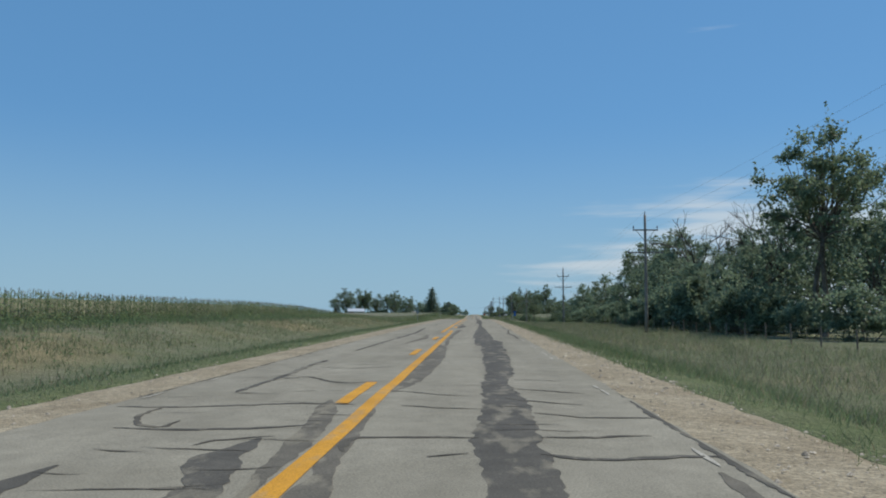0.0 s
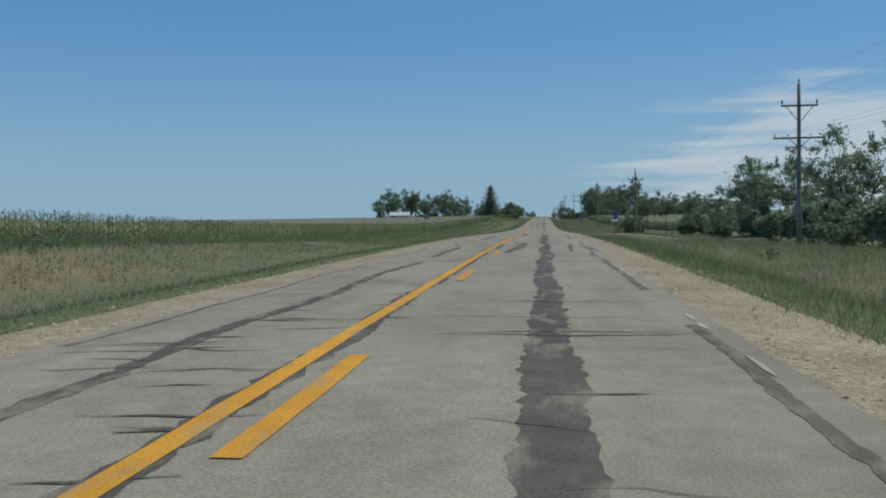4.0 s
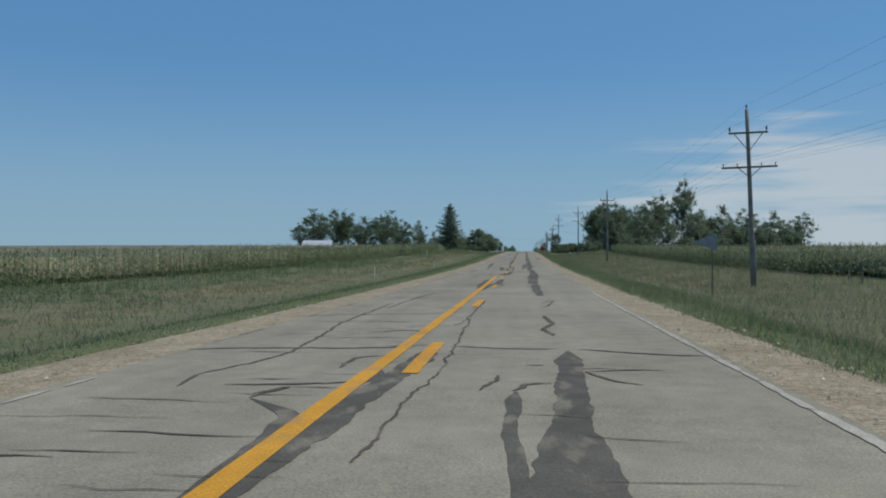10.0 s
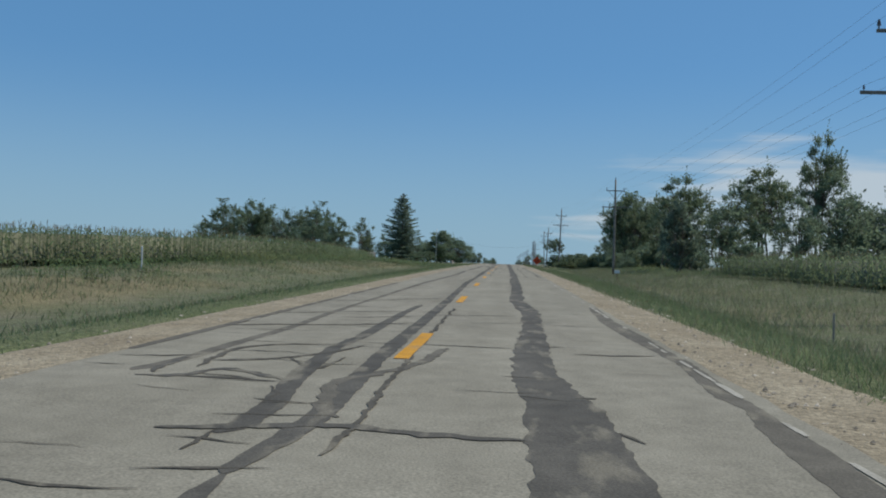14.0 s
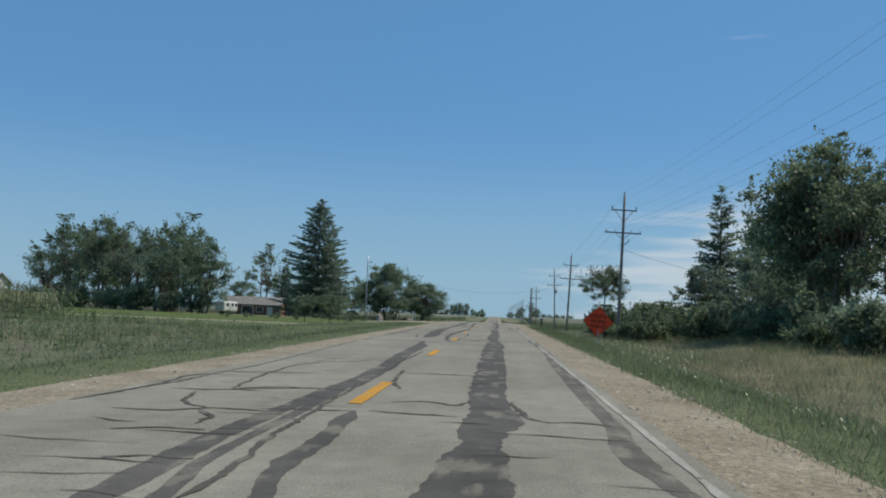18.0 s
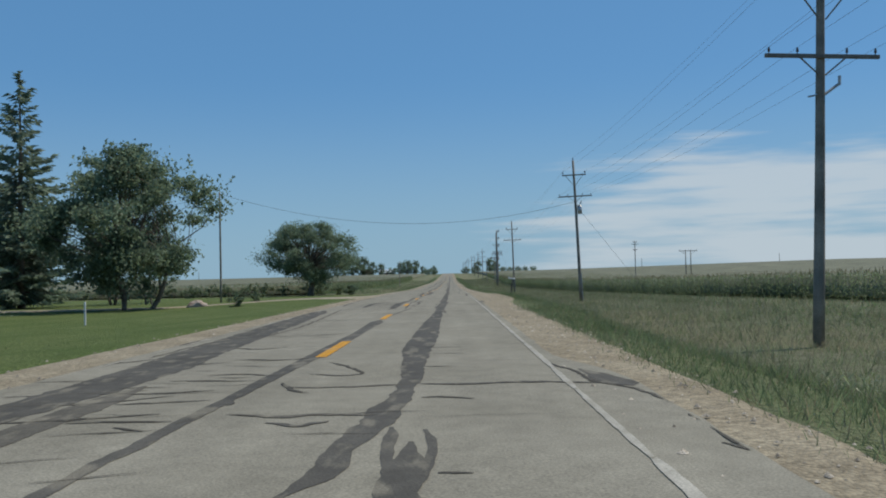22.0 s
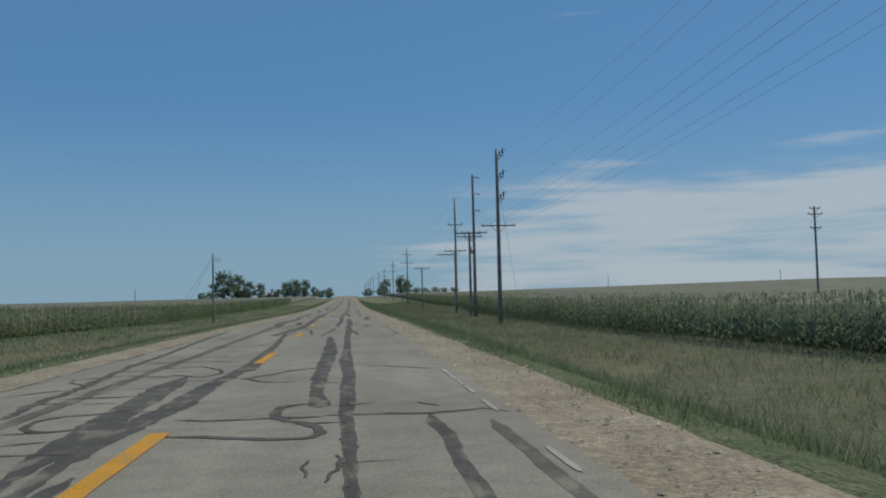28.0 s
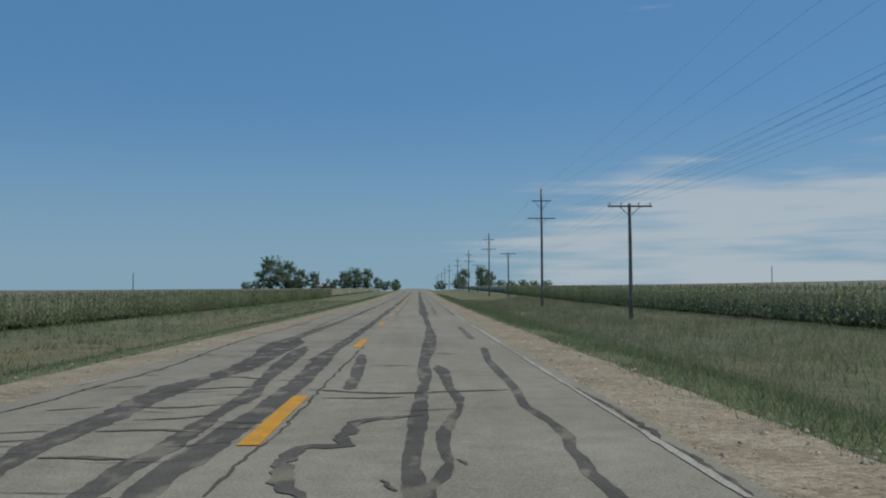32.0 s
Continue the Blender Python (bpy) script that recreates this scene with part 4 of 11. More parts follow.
pour((-0.25, 204.4, 0.14), (-0.36, 207.4, 0.22), (-0.48, 209.9, 0.24), (-0.55, 210.5, 0.23), (-0.54, 211.2, 0.25), (-0.5, 212, 0.33), (-0.51, 212.8, 0.31), (-0.52, 213.8, 0.29), (-0.53, 215.1, 0.26), (-0.58, 216.8, 0.3), (-0.69, 219.1, 0.27))
crack(0.1, (1.94, 243.3), (1.95, 242.3), (1.49, 232.5), (1.47, 227.9), (1.53, 223.6), (1.71, 221.3))
crack(0.07, (1.68, 214.9), (1.98, 215.5), (2.41, 216.2))
crack(0.09, (-1.83, 230), (-1.79, 226), (-1.92, 223.8), (-2.08, 221.3), (-2.34, 219.9), (-2.29, 217.8), (-2.16, 215.5), (-2.04, 214.1), (-1.96, 212.4))
crack(0.03, (-3.05, 229.8), (-3.33, 225.6), (-3.4, 222.6), (-3.4, 218.5), (-3.37, 215.3))
crack(0.06, (-2.51, 220.5), (-1.61, 221.1), (-0.64, 221.6))
crack(0.07, (-3.1, 217.2), (-2.16, 217.4), (-1.21, 217.5), (-0.61, 217.4))
crack(0.07, (-2.75, 214.1), (-2.33, 214.2), (-1.8, 214.5), (-1.23, 214.7))
crack(0.07, (-2.04, 214.1), (-1.42, 213.9), (-0.97, 214.8))
crack(0.07, (-2.19, 212.6), (-1.66, 212.6), (-1.15, 212.7), (-0.8, 212.7))
crack(0.06, (-0.83, 216), (-0.62, 217), (-0.09, 217.7))
crack(0.05, (-0.16, 216.1), (0.08, 215.5), (0.29, 216))
crack(0.07, (-0.43, 221.6), (0.42, 221.5))
crack(0.07, (0.59, 215.9), (1, 216.1), (1.49, 216.1))
crack(0.07, (-0.57, 218.1), (0.37, 218), (1.36, 218))
crack(0.07, (1.76, 221.8), (2.7, 222), (3.63, 222))
crack(0.07, (1.73, 218), (2.66, 217.9), (3.53, 217.9))
crack(0.07, (2.3, 216.1), (2.9, 216.3), (3.67, 216.3))
crack(0.07, (2.53, 214.1), (3.11, 214.2), (3.55, 214.1))
crack(0.08, (0.11, 214.2), (0.42, 214.1), (0.82, 214.3))
crack(0.08, (0.15, 213), (0.64, 212.9), (0.99, 213.1), (1.39, 213.1))
crack(0.08, (0.07, 211.5), (0.51, 211.6), (1.02, 211.8), (1.5, 212.1))
crack(0.1, (1.57, 213.1), (2.09, 213), (2.59, 212.9), (3.33, 212.9), (3.61, 213.1))
crack(0.1, (1.72, 210.1), (2.1, 210.1), (2.44, 210.2), (2.91, 210.2), (3.58, 210.2))
crack(0.07, (1.2, 214.5), (1.45, 214.4))
crack(0.05, (3.67, 216.8), (3.54, 214.7), (3.48, 213.4), (3.54, 212.8), (3.72, 212.5))
crack(0.09, (3.11, 211.3), (3.45, 211.5), (3.54, 211.3), (3.46, 210.6), (3.56, 210.2))
pour((1.61, 234.5, 0.29), (1.76, 237.5, 0.43), (1.91, 240, 0.48), (1.93, 240.5, 0.34), (1.98, 241.2, 0.33), (2.05, 241.9, 0.47), (2.04, 242.8, 0.41), (2.05, 243.8, 0.48), (2.08, 245, 0.48), (2.03, 246.2, 0.46), (1.92, 247.7, 0.46), (1.75, 249.2, 0.4), (1.58, 250.7, 0.19))
faint((2.23, 241.6, 0.09), (2.27, 242.3, 0.14))
pour((1.66, 241.4, 0.34), (1.51, 242.1, 0.13), (1.58, 242.9, 0.2), (1.76, 243.8, 0.24))
pour((1.17, 234.9, 0.05), (1.13, 237.9, 0.08), (1.09, 240.4, 0.09), (1.05, 241, 0.14), (1.07, 241.7, 0.13), (1.03, 242.2, 0.15), (0.99, 243.1, 0.13), (1, 244.3, 0.15), (1, 245.6, 0.17))
faint((2.97, 234.8, 0.1), (2.85, 237.8, 0.15), (2.72, 240.3, 0.16), (2.72, 240.8, 0.18), (2.68, 241.2, 0.17), (2.7, 241.9, 0.16), (2.77, 242.8, 0.15), (2.81, 243.7, 0.2), (2.78, 244.7, 0.16))
pour((0.11, 234, 0.09), (-0.03, 237, 0.14), (-0.17, 239.5, 0.15), (-0.16, 239.9, 0.26), (-0.23, 240.5, 0.25), (-0.18, 241.1, 0.24), (-0.12, 241.8, 0.22), (-0.08, 242.6, 0.22), (0.01, 243.5, 0.22), (0.04, 244.9, 0.16))
crack(0.05, (1.98, 271.4), (2.17, 269.9), (1.46, 261.7), (1.54, 255.6), (1.98, 255))
crack(0.07, (1.98, 255), (2.8, 254.3), (3.92, 254.6))
crack(0.07, (1.01, 242.6), (1.27, 243), (1.48, 242.7))
crack(0.09, (1.73, 241), (1.61, 240.6), (1.59, 240.1))
crack(0.05, (-1.96, 271.4), (-1.65, 261.9), (-1.57, 254.3), (-1.95, 252.6), (-2.53, 252.3))
crack(0.05, (-3.08, 250.3), (-2.18, 248), (-2.05, 246.5), (-1.91, 245), (-1.93, 243.4))
crack(0.07, (-2.01, 252.9), (-1.1, 253.3), (-0.15, 252.8))
crack(0.07, (-2.64, 247.2), (-1.84, 247), (-1.13, 247.5))
crack(0.08, (-1.98, 245), (-1.39, 245.3), (-0.59, 245.2), (-0.38, 245.4))
crack(0.1, (-1.82, 243.1), (-1.08, 243.2), (-0.33, 243.3), (-0.03, 243.4))
crack(0.07, (-0.72, 241.4), (-0.46, 241.5), (-0.28, 241.8))
crack(0.1, (-1.01, 241), (-0.61, 241.2), (-0.14, 241.4))
crack(0.05, (-0.25, 245.4), (-0.21, 246), (-0.15, 247.1), (-0.4, 248.3))
crack(0.07, (-0.23, 245.7), (0.39, 245.6), (1.03, 245.9), (1.44, 246.6))
crack(0.07, (0.19, 244.1), (0.67, 244), (1.11, 244.3))
crack(0.08, (0.26, 242.3), (0.75, 242), (1.11, 242.2))
crack(0.1, (0.02, 240.9), (0.38, 240.8), (0.74, 241), (1.18, 241), (1.53, 240.9))
crack(0.07, (2.33, 244.7), (2.61, 244.4), (3.02, 244.3))
crack(0.07, (2.37, 246.2), (2.83, 245.8), (3.55, 246))
crack(0.07, (2.17, 243.4), (2.69, 243.5), (3.18, 243.5))
crack(0.08, (2.22, 242), (2.58, 241.9), (3, 242.2), (3.47, 242.1))
crack(0.08, (2.39, 242.3), (2.76, 241.9), (3.15, 241.8), (3.51, 241.6))
crack(0.07, (2.73, 240.3), (2.45, 240.4), (2.18, 240.3))
crack(0.03, (-0.19, 253.3), (-0.03, 245.7), (0.13, 241.8), (0.17, 240), (0.13, 239))
crack(0.06, (3.62, 249), (3.63, 246.4), (3.59, 244.1), (3.59, 242.2), (3.58, 241.1), (3.6, 240.3))
pour((1.87, 272.5, 0.22), (1.9, 273.1, 0.26), (1.99, 274.1, 0.3), (2.01, 275.4, 0.36), (1.96, 276.6, 0.44), (1.91, 277.4, 0.35), (1.52, 278.3, 0.23), (1.69, 280.4, 0.28), (1.61, 281, 0.3), (1.68, 283.2, 0.28), (1.76, 286.5, 0.46), (1.6, 293.3, 0.17), (1.21, 294.6, 0.45), (1.6, 300.9, 0.34))
pour((1.54, 264.3, 0.23), (1.69, 267.3, 0.34), (1.84, 269.8, 0.38), (1.88, 270.4, 0.39), (1.92, 271, 0.22), (1.9, 271.5, 0.19), (1.6, 271.9, 0.07), (1.87, 272.1, 0.18), (1.81, 272.3, 0.14))
faint((1.27, 264.2, 0.07), (1.34, 267.2, 0.11), (1.41, 269.7, 0.12), (1.43, 270.3, 0.13), (1.45, 270.8, 0.15), (1.49, 271.6, 0.13), (1.4, 272.1, 0.12), (1.39, 272.9, 0.13), (1.34, 274.1, 0.1), (1.36, 275.6, 0.11), (1.15, 276.3, 0.18), (1.01, 277.9, 0.16), (0.94, 281, 0.15))
pour((-0.64, 272.2, 0.17), (-0.73, 272.8, 0.21), (-0.85, 273.5, 0.28), (-0.87, 274.2, 0.24), (-0.78, 275.4, 0.3), (-0.75, 276.7, 0.26))
pour((-0.54, 263.9, 0.09), (-0.39, 266.9, 0.14), (-0.24, 269.4, 0.15), (-0.18, 270, 0.2), (-0.13, 270.8, 0.24), (-0.1, 272, 0.28), (-0.13, 273.7, 0.23), (-0.02, 275.4, 0.2), (0.23, 277.5, 0.12))
crack(0.08, (1.91, 272.4), (1.74, 272.2), (1.59, 272), (1.55, 271.6), (1.63, 271.5), (1.73, 271.7))
crack(0.05, (0.47, 273.9), (0.31, 274.4), (0.37, 275.1), (0.66, 275.7))
crack(0.1, (-0.68, 272.5), (-0.64, 271.7), (-0.94, 271.5), (-0.82, 271), (-0.55, 270.5), (-0.54, 270.2), (-0.65, 270))
crack(0.08, (-0.65, 271.9), (-1.05, 271.6), (-1.31, 271.1))
crack(0.07, (-2.02, 271.7), (-1.49, 271.6), (-1.05, 271.6))
crack(0.07, (-1.9, 278.4), (-2.04, 277.1), (-2.27, 276.1), (-2.17, 274.9), (-2.15, 273.9), (-2.21, 273.3), (-2.17, 272))
crack(0.05, (-2.1, 293.8), (-1.97, 286.8), (-2.31, 286.4))
crack(0.07, (-3.33, 284.4), (-2.28, 284.7), (-0.55, 284.6))
crack(0.08, (-3.4, 278.5), (-2.9, 278.5), (-2.06, 278.9), (-1.26, 278.9), (-0.7, 278.6))
crack(0.03, (-3.4, 284.5), (-3.4, 281.3), (-3.4, 279), (-3.4, 276.1))
crack(0.08, (-3.4, 275.7), (-2.74, 275.8), (-2.07, 275.9), (-1.33, 275.8), (-0.62, 276))
crack(0.07, (-2.29, 275.5), (-1.86, 275.2), (-1.62, 276.1))
crack(0.07, (-1.75, 274.2), (-1.35, 273.8))
crack(0.07, (-1.04, 274.7), (-0.64, 274.6), (-0.46, 275))
crack(0.08, (-0.88, 273.5), (-0.3, 273.4))
crack(0.07, (-2.46, 273.1), (-1.84, 272.8), (-1.42, 272.8), (-0.89, 273.1))
crack(0.07, (0.08, 276), (0.92, 275.9), (1.61, 275.9))
crack(0.07, (1.78, 275.9), (2.54, 275.7), (3.51, 275.5))
crack(0.07, (1.92, 284.4), (2.78, 284), (3.76, 283.5))
crack(0.06, (2.86, 275.4), (2.83, 274.1), (2.85, 273.3))
crack(0.08, (3.14, 275.5), (3.53, 275.6))
crack(0.03, (0.13, 283.3), (0.27, 276.4), (0.24, 272.6), (0.21, 270.5), (0.14, 269.2))
pour((1.77, 321.2, 0.26), (1.7, 327.2, 0.35), (1.72, 331.6, 0.37))
pour((1.85, 294.1, 0.16), (1.76, 297.1, 0.24), (1.67, 299.6, 0.27), (1.63, 300, 0.32), (1.63, 300.5, 0.31), (1.67, 301.3, 0.31), (1.7, 302, 0.31), (1.73, 302.7, 0.32), (1.78, 303.4, 0.29), (1.8, 304.3, 0.35), (1.85, 305.4, 0.32))
pour((1.42, 294, 0.07), (1.31, 297, 0.1), (1.19, 299.5, 0.12), (1.15, 299.9, 0.12), (1.15, 300.4, 0.11), (1.18, 300.8, 0.13), (1.16, 301.4, 0.16), (1.18, 301.9, 0.17))
pour((-0.41, 294.2, 0.08), (-0.48, 297.2, 0.13), (-0.55, 299.7, 0.14), (-0.61, 300.1, 0.15), (-0.57, 300.4, 0.18), (-0.74, 300.7, 0.18), (-0.99, 301, 0.19), (-1.24, 301.3, 0.18))
pour((-0.36, 302.3, 0.25), (-0.37, 303, 0.33), (-0.54, 303.6, 0.35))
pour((-0.64, 293.5, 0.17), (-0.49, 296.5, 0.25), (-0.34, 299, 0.28), (-0.33, 299.5, 0.34), (-0.27, 300.1, 0.37), (-0.24, 300.9, 0.33), (-0.18, 301.8, 0.33), (-0.12, 303, 0.27), (-0.04, 304.1, 0.31), (-0.01, 305.6, 0.21))
crack(0.05, (1.69, 316.9), (2.07, 318.2), (1.86, 315.8), (1.59, 315.2))
crack(0.09, (1.65, 312.2), (1.8, 310.1), (1.62, 308.8), (1.71, 307.6))
crack(0.09, (1.15, 301.9), (1.32, 302.3), (1.54, 302.4))
crack(0.05, (0.82, 301.9), (0.92, 302.4), (1, 302.9))
crack(0.05, (-2.39, 316.6), (-2.32, 312.6), (-2.26, 309.8), (-2, 306.8), (-1.89, 304.8), (-2.03, 303.9), (-2.15, 303.2), (-2.27, 302.8), (-2.17, 301.9))
crack(0.05, (-1.88, 323.4), (-2.05, 319.3), (-2.17, 314.4))
crack(0.03, (-3.4, 326.7), (-3.4, 317.7), (-3.4, 312.5), (-3.4, 311.2))
crack(0.04, (-3.4, 309), (-3.4, 306.7), (-3.4, 305.9))
crack(0.07, (-3.4, 311.7), (-2.7, 312.2), (-1.81, 312.3), (-0.29, 312.8))
crack(0.07, (-2.04, 307), (-1.78, 307.2))
crack(0.06, (-1.34, 307.9), (-0.79, 308.3), (-0.41, 308))
crack(0.1, (-3.4, 305.1), (-2.89, 305.3), (-2.06, 305.4), (-1.23, 305.4), (-0.55, 305.6), (-0.28, 305.7))
crack(0.1, (0.21, 305.8), (0.92, 305.6), (1.72, 305.6))
crack(0.09, (2.02, 305.6), (2.6, 305.3), (3.09, 305.1), (3.7, 305))
crack(0.07, (1.93, 303.3), (2.38, 303.5), (2.82, 303.5))
crack(0.06, (1.93, 303.3), (2.14, 302.7), (2.44, 302.4))
crack(0.08, (-1.73, 302), (-1.22, 302.1), (-0.72, 302.2), (-0.34, 302.3))
crack(0.07, (-1.26, 301.5), (-1.05, 301.9), (-1.24, 301.3))
crack(0.07, (-0.84, 303.4), (-0.86, 304.3), (-0.53, 304.6))
crack(0.03, (0.14, 311.3), (0.31, 303.9), (0.23, 301.2), (0.22, 299))
crack(0.07, (1.5, 303.8), (1.27, 303.8))
crack(0.03, (-0.02, 309.4), (0.08, 310.6), (0.13, 318.1))
pour((1.57, 324.1, 0.06), (1.65, 327.1, 0.1), (1.73, 329.6, 0.11), (1.75, 330.1, 0.21), (1.76, 330.5, 0.26), (1.76, 331.1, 0.24), (1.73, 331.9, 0.22), (1.62, 332.3, 0.4), (1.66, 333, 0.44), (1.67, 334.2, 0.45), (1.66, 335.7, 0.43), (1.7, 337.7, 0.46), (1.7, 340.1, 0.61), (1.77, 343.6, 0.6), (1.88, 347.4, 0.57), (1.83, 355.4, 0.38), (1.81, 361.6, 0.44))
pour((-0.06, 346.9, 0.77), (0.3, 355.4, 0.38))
pour((-0.46, 323.6, 0.1), (-0.53, 326.6, 0.15), (-0.59, 329.1, 0.17), (-0.68, 329.6, 0.22), (-0.63, 330.3, 0.37), (-0.56, 330.9, 0.4), (-0.58, 331.5, 0.48), (-0.57, 332.3, 0.48), (-0.52, 333.6, 0.43), (-0.56, 335.3, 0.43), (-0.63, 338.1, 0.35))
pour((-0.46, 323.1, 0.11), (-0.34, 326.1, 0.16), (-0.23, 328.6, 0.18), (-0.23, 329.2, 0.24), (-0.15, 330.1, 0.4), (-0.07, 330.8, 0.44), (-0.02, 331.5, 0.43), (0.04, 332.4, 0.43), (0.07, 333.4, 0.33), (0.04, 334.7, 0.34), (0.06, 336.4, 0.31), (0.08, 338.1, 0.18))
crack(0.09, (0.12, 331.4), (0.29, 330.8), (0.31, 330.3), (0.26, 329.8), (0.23, 329.4), (0.24, 329))
crack(0.06, (-0.12, 332), (0.33, 331.6))
crack(0.05, (-2.56, 361.6), (-2.56, 360.9), (-2.61, 352.5))
crack(0.05, (-3.4, 353.3), (-3.4, 346.9), (-3.4, 341.8), (-3.4, 338.5), (-3.4, 336.5))
crack(0.06, (-3.4, 348.2), (-2.47, 349.1), (-0.65, 349.7))
crack(0.07, (-3.4, 342.7), (-2.08, 343), (-1.19, 343.6))
crack(0.04, (-2.17, 343.6), (-1.87, 346.9), (-1.44, 351.4))
crack(0.07, (-3.4, 336.6), (-3.24, 337.5), (-2.39, 338.4), (-1.52, 338.6), (-0.76, 338.4))
crack(0.07, (-3.4, 334.2), (-2.81, 334.1), (-2.39, 334.9), (-1.86, 335.6), (-0.86, 335.8))
crack(0.08, (-2.69, 332.2), (-1.97, 332.3), (-1.4, 332.5), (-0.88, 332.6))
crack(0.05, (-2.02, 332.2), (-1.99, 332.4))
crack(0.1, (-2.06, 330.9), (-1.49, 331), (-1.06, 331), (-0.72, 331.1))
crack(0.08, (0.13, 337.5), (0.73, 337.1), (1.53, 337))
crack(0.07, (0.18, 335.9), (0.92, 335.9), (1.58, 335.9))
crack(0.08, (1.88, 336.8), (2.63, 336.9), (3.07, 336.6), (3.75, 336.3))
crack(0.09, (0.12, 332.5), (0.67, 332.4), (1.25, 332.1), (1.7, 332))
crack(0.1, (1.79, 331.8), (2.21, 331.7), (2.65, 331.5), (3.12, 331.4), (3.66, 331.1))
crack(0.07, (0.15, 331.5), (0.4, 331.6))
crack(0.05, (1.78, 353.2), (2.29, 352.5))
crack(0.05, (3.64, 338.2), (3.57, 336.5))
pour((1.76, 354.1, 0.09), (1.69, 357.1, 0.13), (1.62, 359.6, 0.14), (1.6, 360.4, 0.14), (1.58, 361.2, 0.18), (1.56, 361.8, 0.44), (1.61, 362.6, 0.36), (1.69, 363.5, 0.39), (1.77, 364.8, 0.42), (1.76, 365.7, 0.36), (1.59, 366.9, 0.28), (1.65, 368.7, 0.53), (1.7, 371.2, 0.64), (2, 373.8, 0.43), (1.84, 375.8, 0.8), (1.46, 380.5, 0.94), (1.79, 388.2, 0.73), (1.83, 392.5, 0.7))
pour((1.26, 363.3, 0.17), (1.12, 364.2, 0.16), (1.08, 365.3, 0.21), (1.13, 367.2, 0.24), (1.24, 368.7, 0.21), (1.21, 373.6, 0.42), (1.23, 381.5, 0.33))
pour((-0.53, 358.8, 0.18), (-0.52, 359.1, 0.22), (-0.51, 359.7, 0.26), (-0.53, 360.7, 0.3), (-0.54, 361.9, 0.36), (-0.6, 363.6, 0.37), (-0.72, 365.5, 0.35), (-0.76, 367.9, 0.39), (-0.83, 370.8, 0.34), (-0.83, 372.8, 0.19))
pour((-0.18, 358.2, 0.26), (-0.14, 358.6, 0.28), (-0.09, 359.5, 0.32), (-0.08, 360.6, 0.33), (-0.06, 362.1, 0.3), (-0.08, 364.3, 0.29), (-0.01, 366.8, 0.28), (-0.06, 371, 0.24), (-0.25, 383, 0.23))
crack(0.09, (0.32, 359), (0.33, 359.8), (0.32, 361.1), (0.34, 362.8), (0.28, 366.5), (0.27, 373))
crack(0.13, (-2.38, 361), (-2.02, 361.1), (-1.29, 361.2), (-0.31, 361.4), (0.43, 361.5), (1.34, 361.5), (1.99, 361.5))
pour((-1.81, 360, 0.11), (-1.82, 360.7, 0.13), (-1.82, 361.6, 0.14), (-1.76, 362.4, 0.14), (-1.79, 363.6, 0.14), (-1.79, 365.2, 0.14), (-1.82, 366.8, 0.12), (-1.69, 367.5, 0.07))
crack(0.07, (-2.09, 367.7), (-0.96, 367.8), (0.1, 368), (1.04, 367.7))
crack(0.07, (-3.38, 366.1), (-3.38, 367), (-3.38, 367.8), (-3.33, 368.6))
crack(0.08, (-3.38, 369.1), (-2.42, 369.3), (-1.26, 369.6), (-0.1, 370.4))
pour((-1.98, 368.8, 0.11), (-1.98, 370.9, 0.22), (-2.12, 375.1, 0.3), (-2.27, 382.5, 0.31), (-2.44, 392, 0.33))
crack(0.06, (-3.38, 370.3), (-3.15, 371.7), (-1.96, 371.2))
crack(0.06, (-3.38, 373), (-2.76, 372.9), (-2.08, 374.2))
crack(0.06, (-3.38, 375.1), (-2.82, 375.9))
crack(0.06, (-1.83, 372.6), (-0.83, 373.3), (-0.27, 373.7))
crack(0.05, (-2.16, 376), (-0.64, 377))
crack(0.06, (-1.75, 370.1), (-1.36, 373.5), (-1.27, 378.4))
crack(0.05, (-1.08, 371.4), (-0.09, 371.3))
faint((-3.38, 362.9, 0.06), (-3.38, 364.3, 0.06), (-3.38, 366.6, 0.07), (-3.38, 371.5, 0.08))
crack(0.1, (-1.34, 359.8), (-1.05, 359.6), (-0.7, 359.4))
crack(0.05, (-2.47, 365.8), (-1.57, 365.8))
crack(0.05, (-3.38, 381.6), (-3.38, 383.2), (-3.38, 385.9))
crack(0.09, (1.71, 361.5), (2.12, 361.4), (2.51, 361.2), (3.09, 361.2), (3.59, 361.1), (4.05, 360.8))
crack(0.07, (2.11, 372.9), (3.08, 372.2), (3.42, 372.3))
crack(0.1, (3.72, 361.7), (3.89, 361.6))
crack(0.06, (3.74, 360.5), (3.78, 360.2), (3.75, 359.6))
pour((1.77, 385, 0.28), (1.76, 388, 0.42), (1.76, 390.5, 0.47), (1.78, 391, 0.49), (1.76, 391.5, 0.49), (1.69, 392.2, 0.45), (1.68, 392.9, 0.46), (1.64, 393.6, 0.36), (1.75, 394.4, 0.57), (1.77, 395.7, 0.51), (1.79, 397.9, 0.36), (1.91, 399.8, 0.56), (1.95, 402.4, 0.54), (1.58, 404.8, 0.37), (1.69, 411, 0.56), (1.86, 419.3, 0.47), (1.8, 423.4, 0.48))
pour((1.75, 385.1, 0.12), (1.6, 388.1, 0.18), (1.45, 390.6, 0.2), (1.4, 391.1, 0.26), (1.34, 391.6, 0.19), (1.35, 392.2, 0.23), (1.38, 392.8, 0.1))
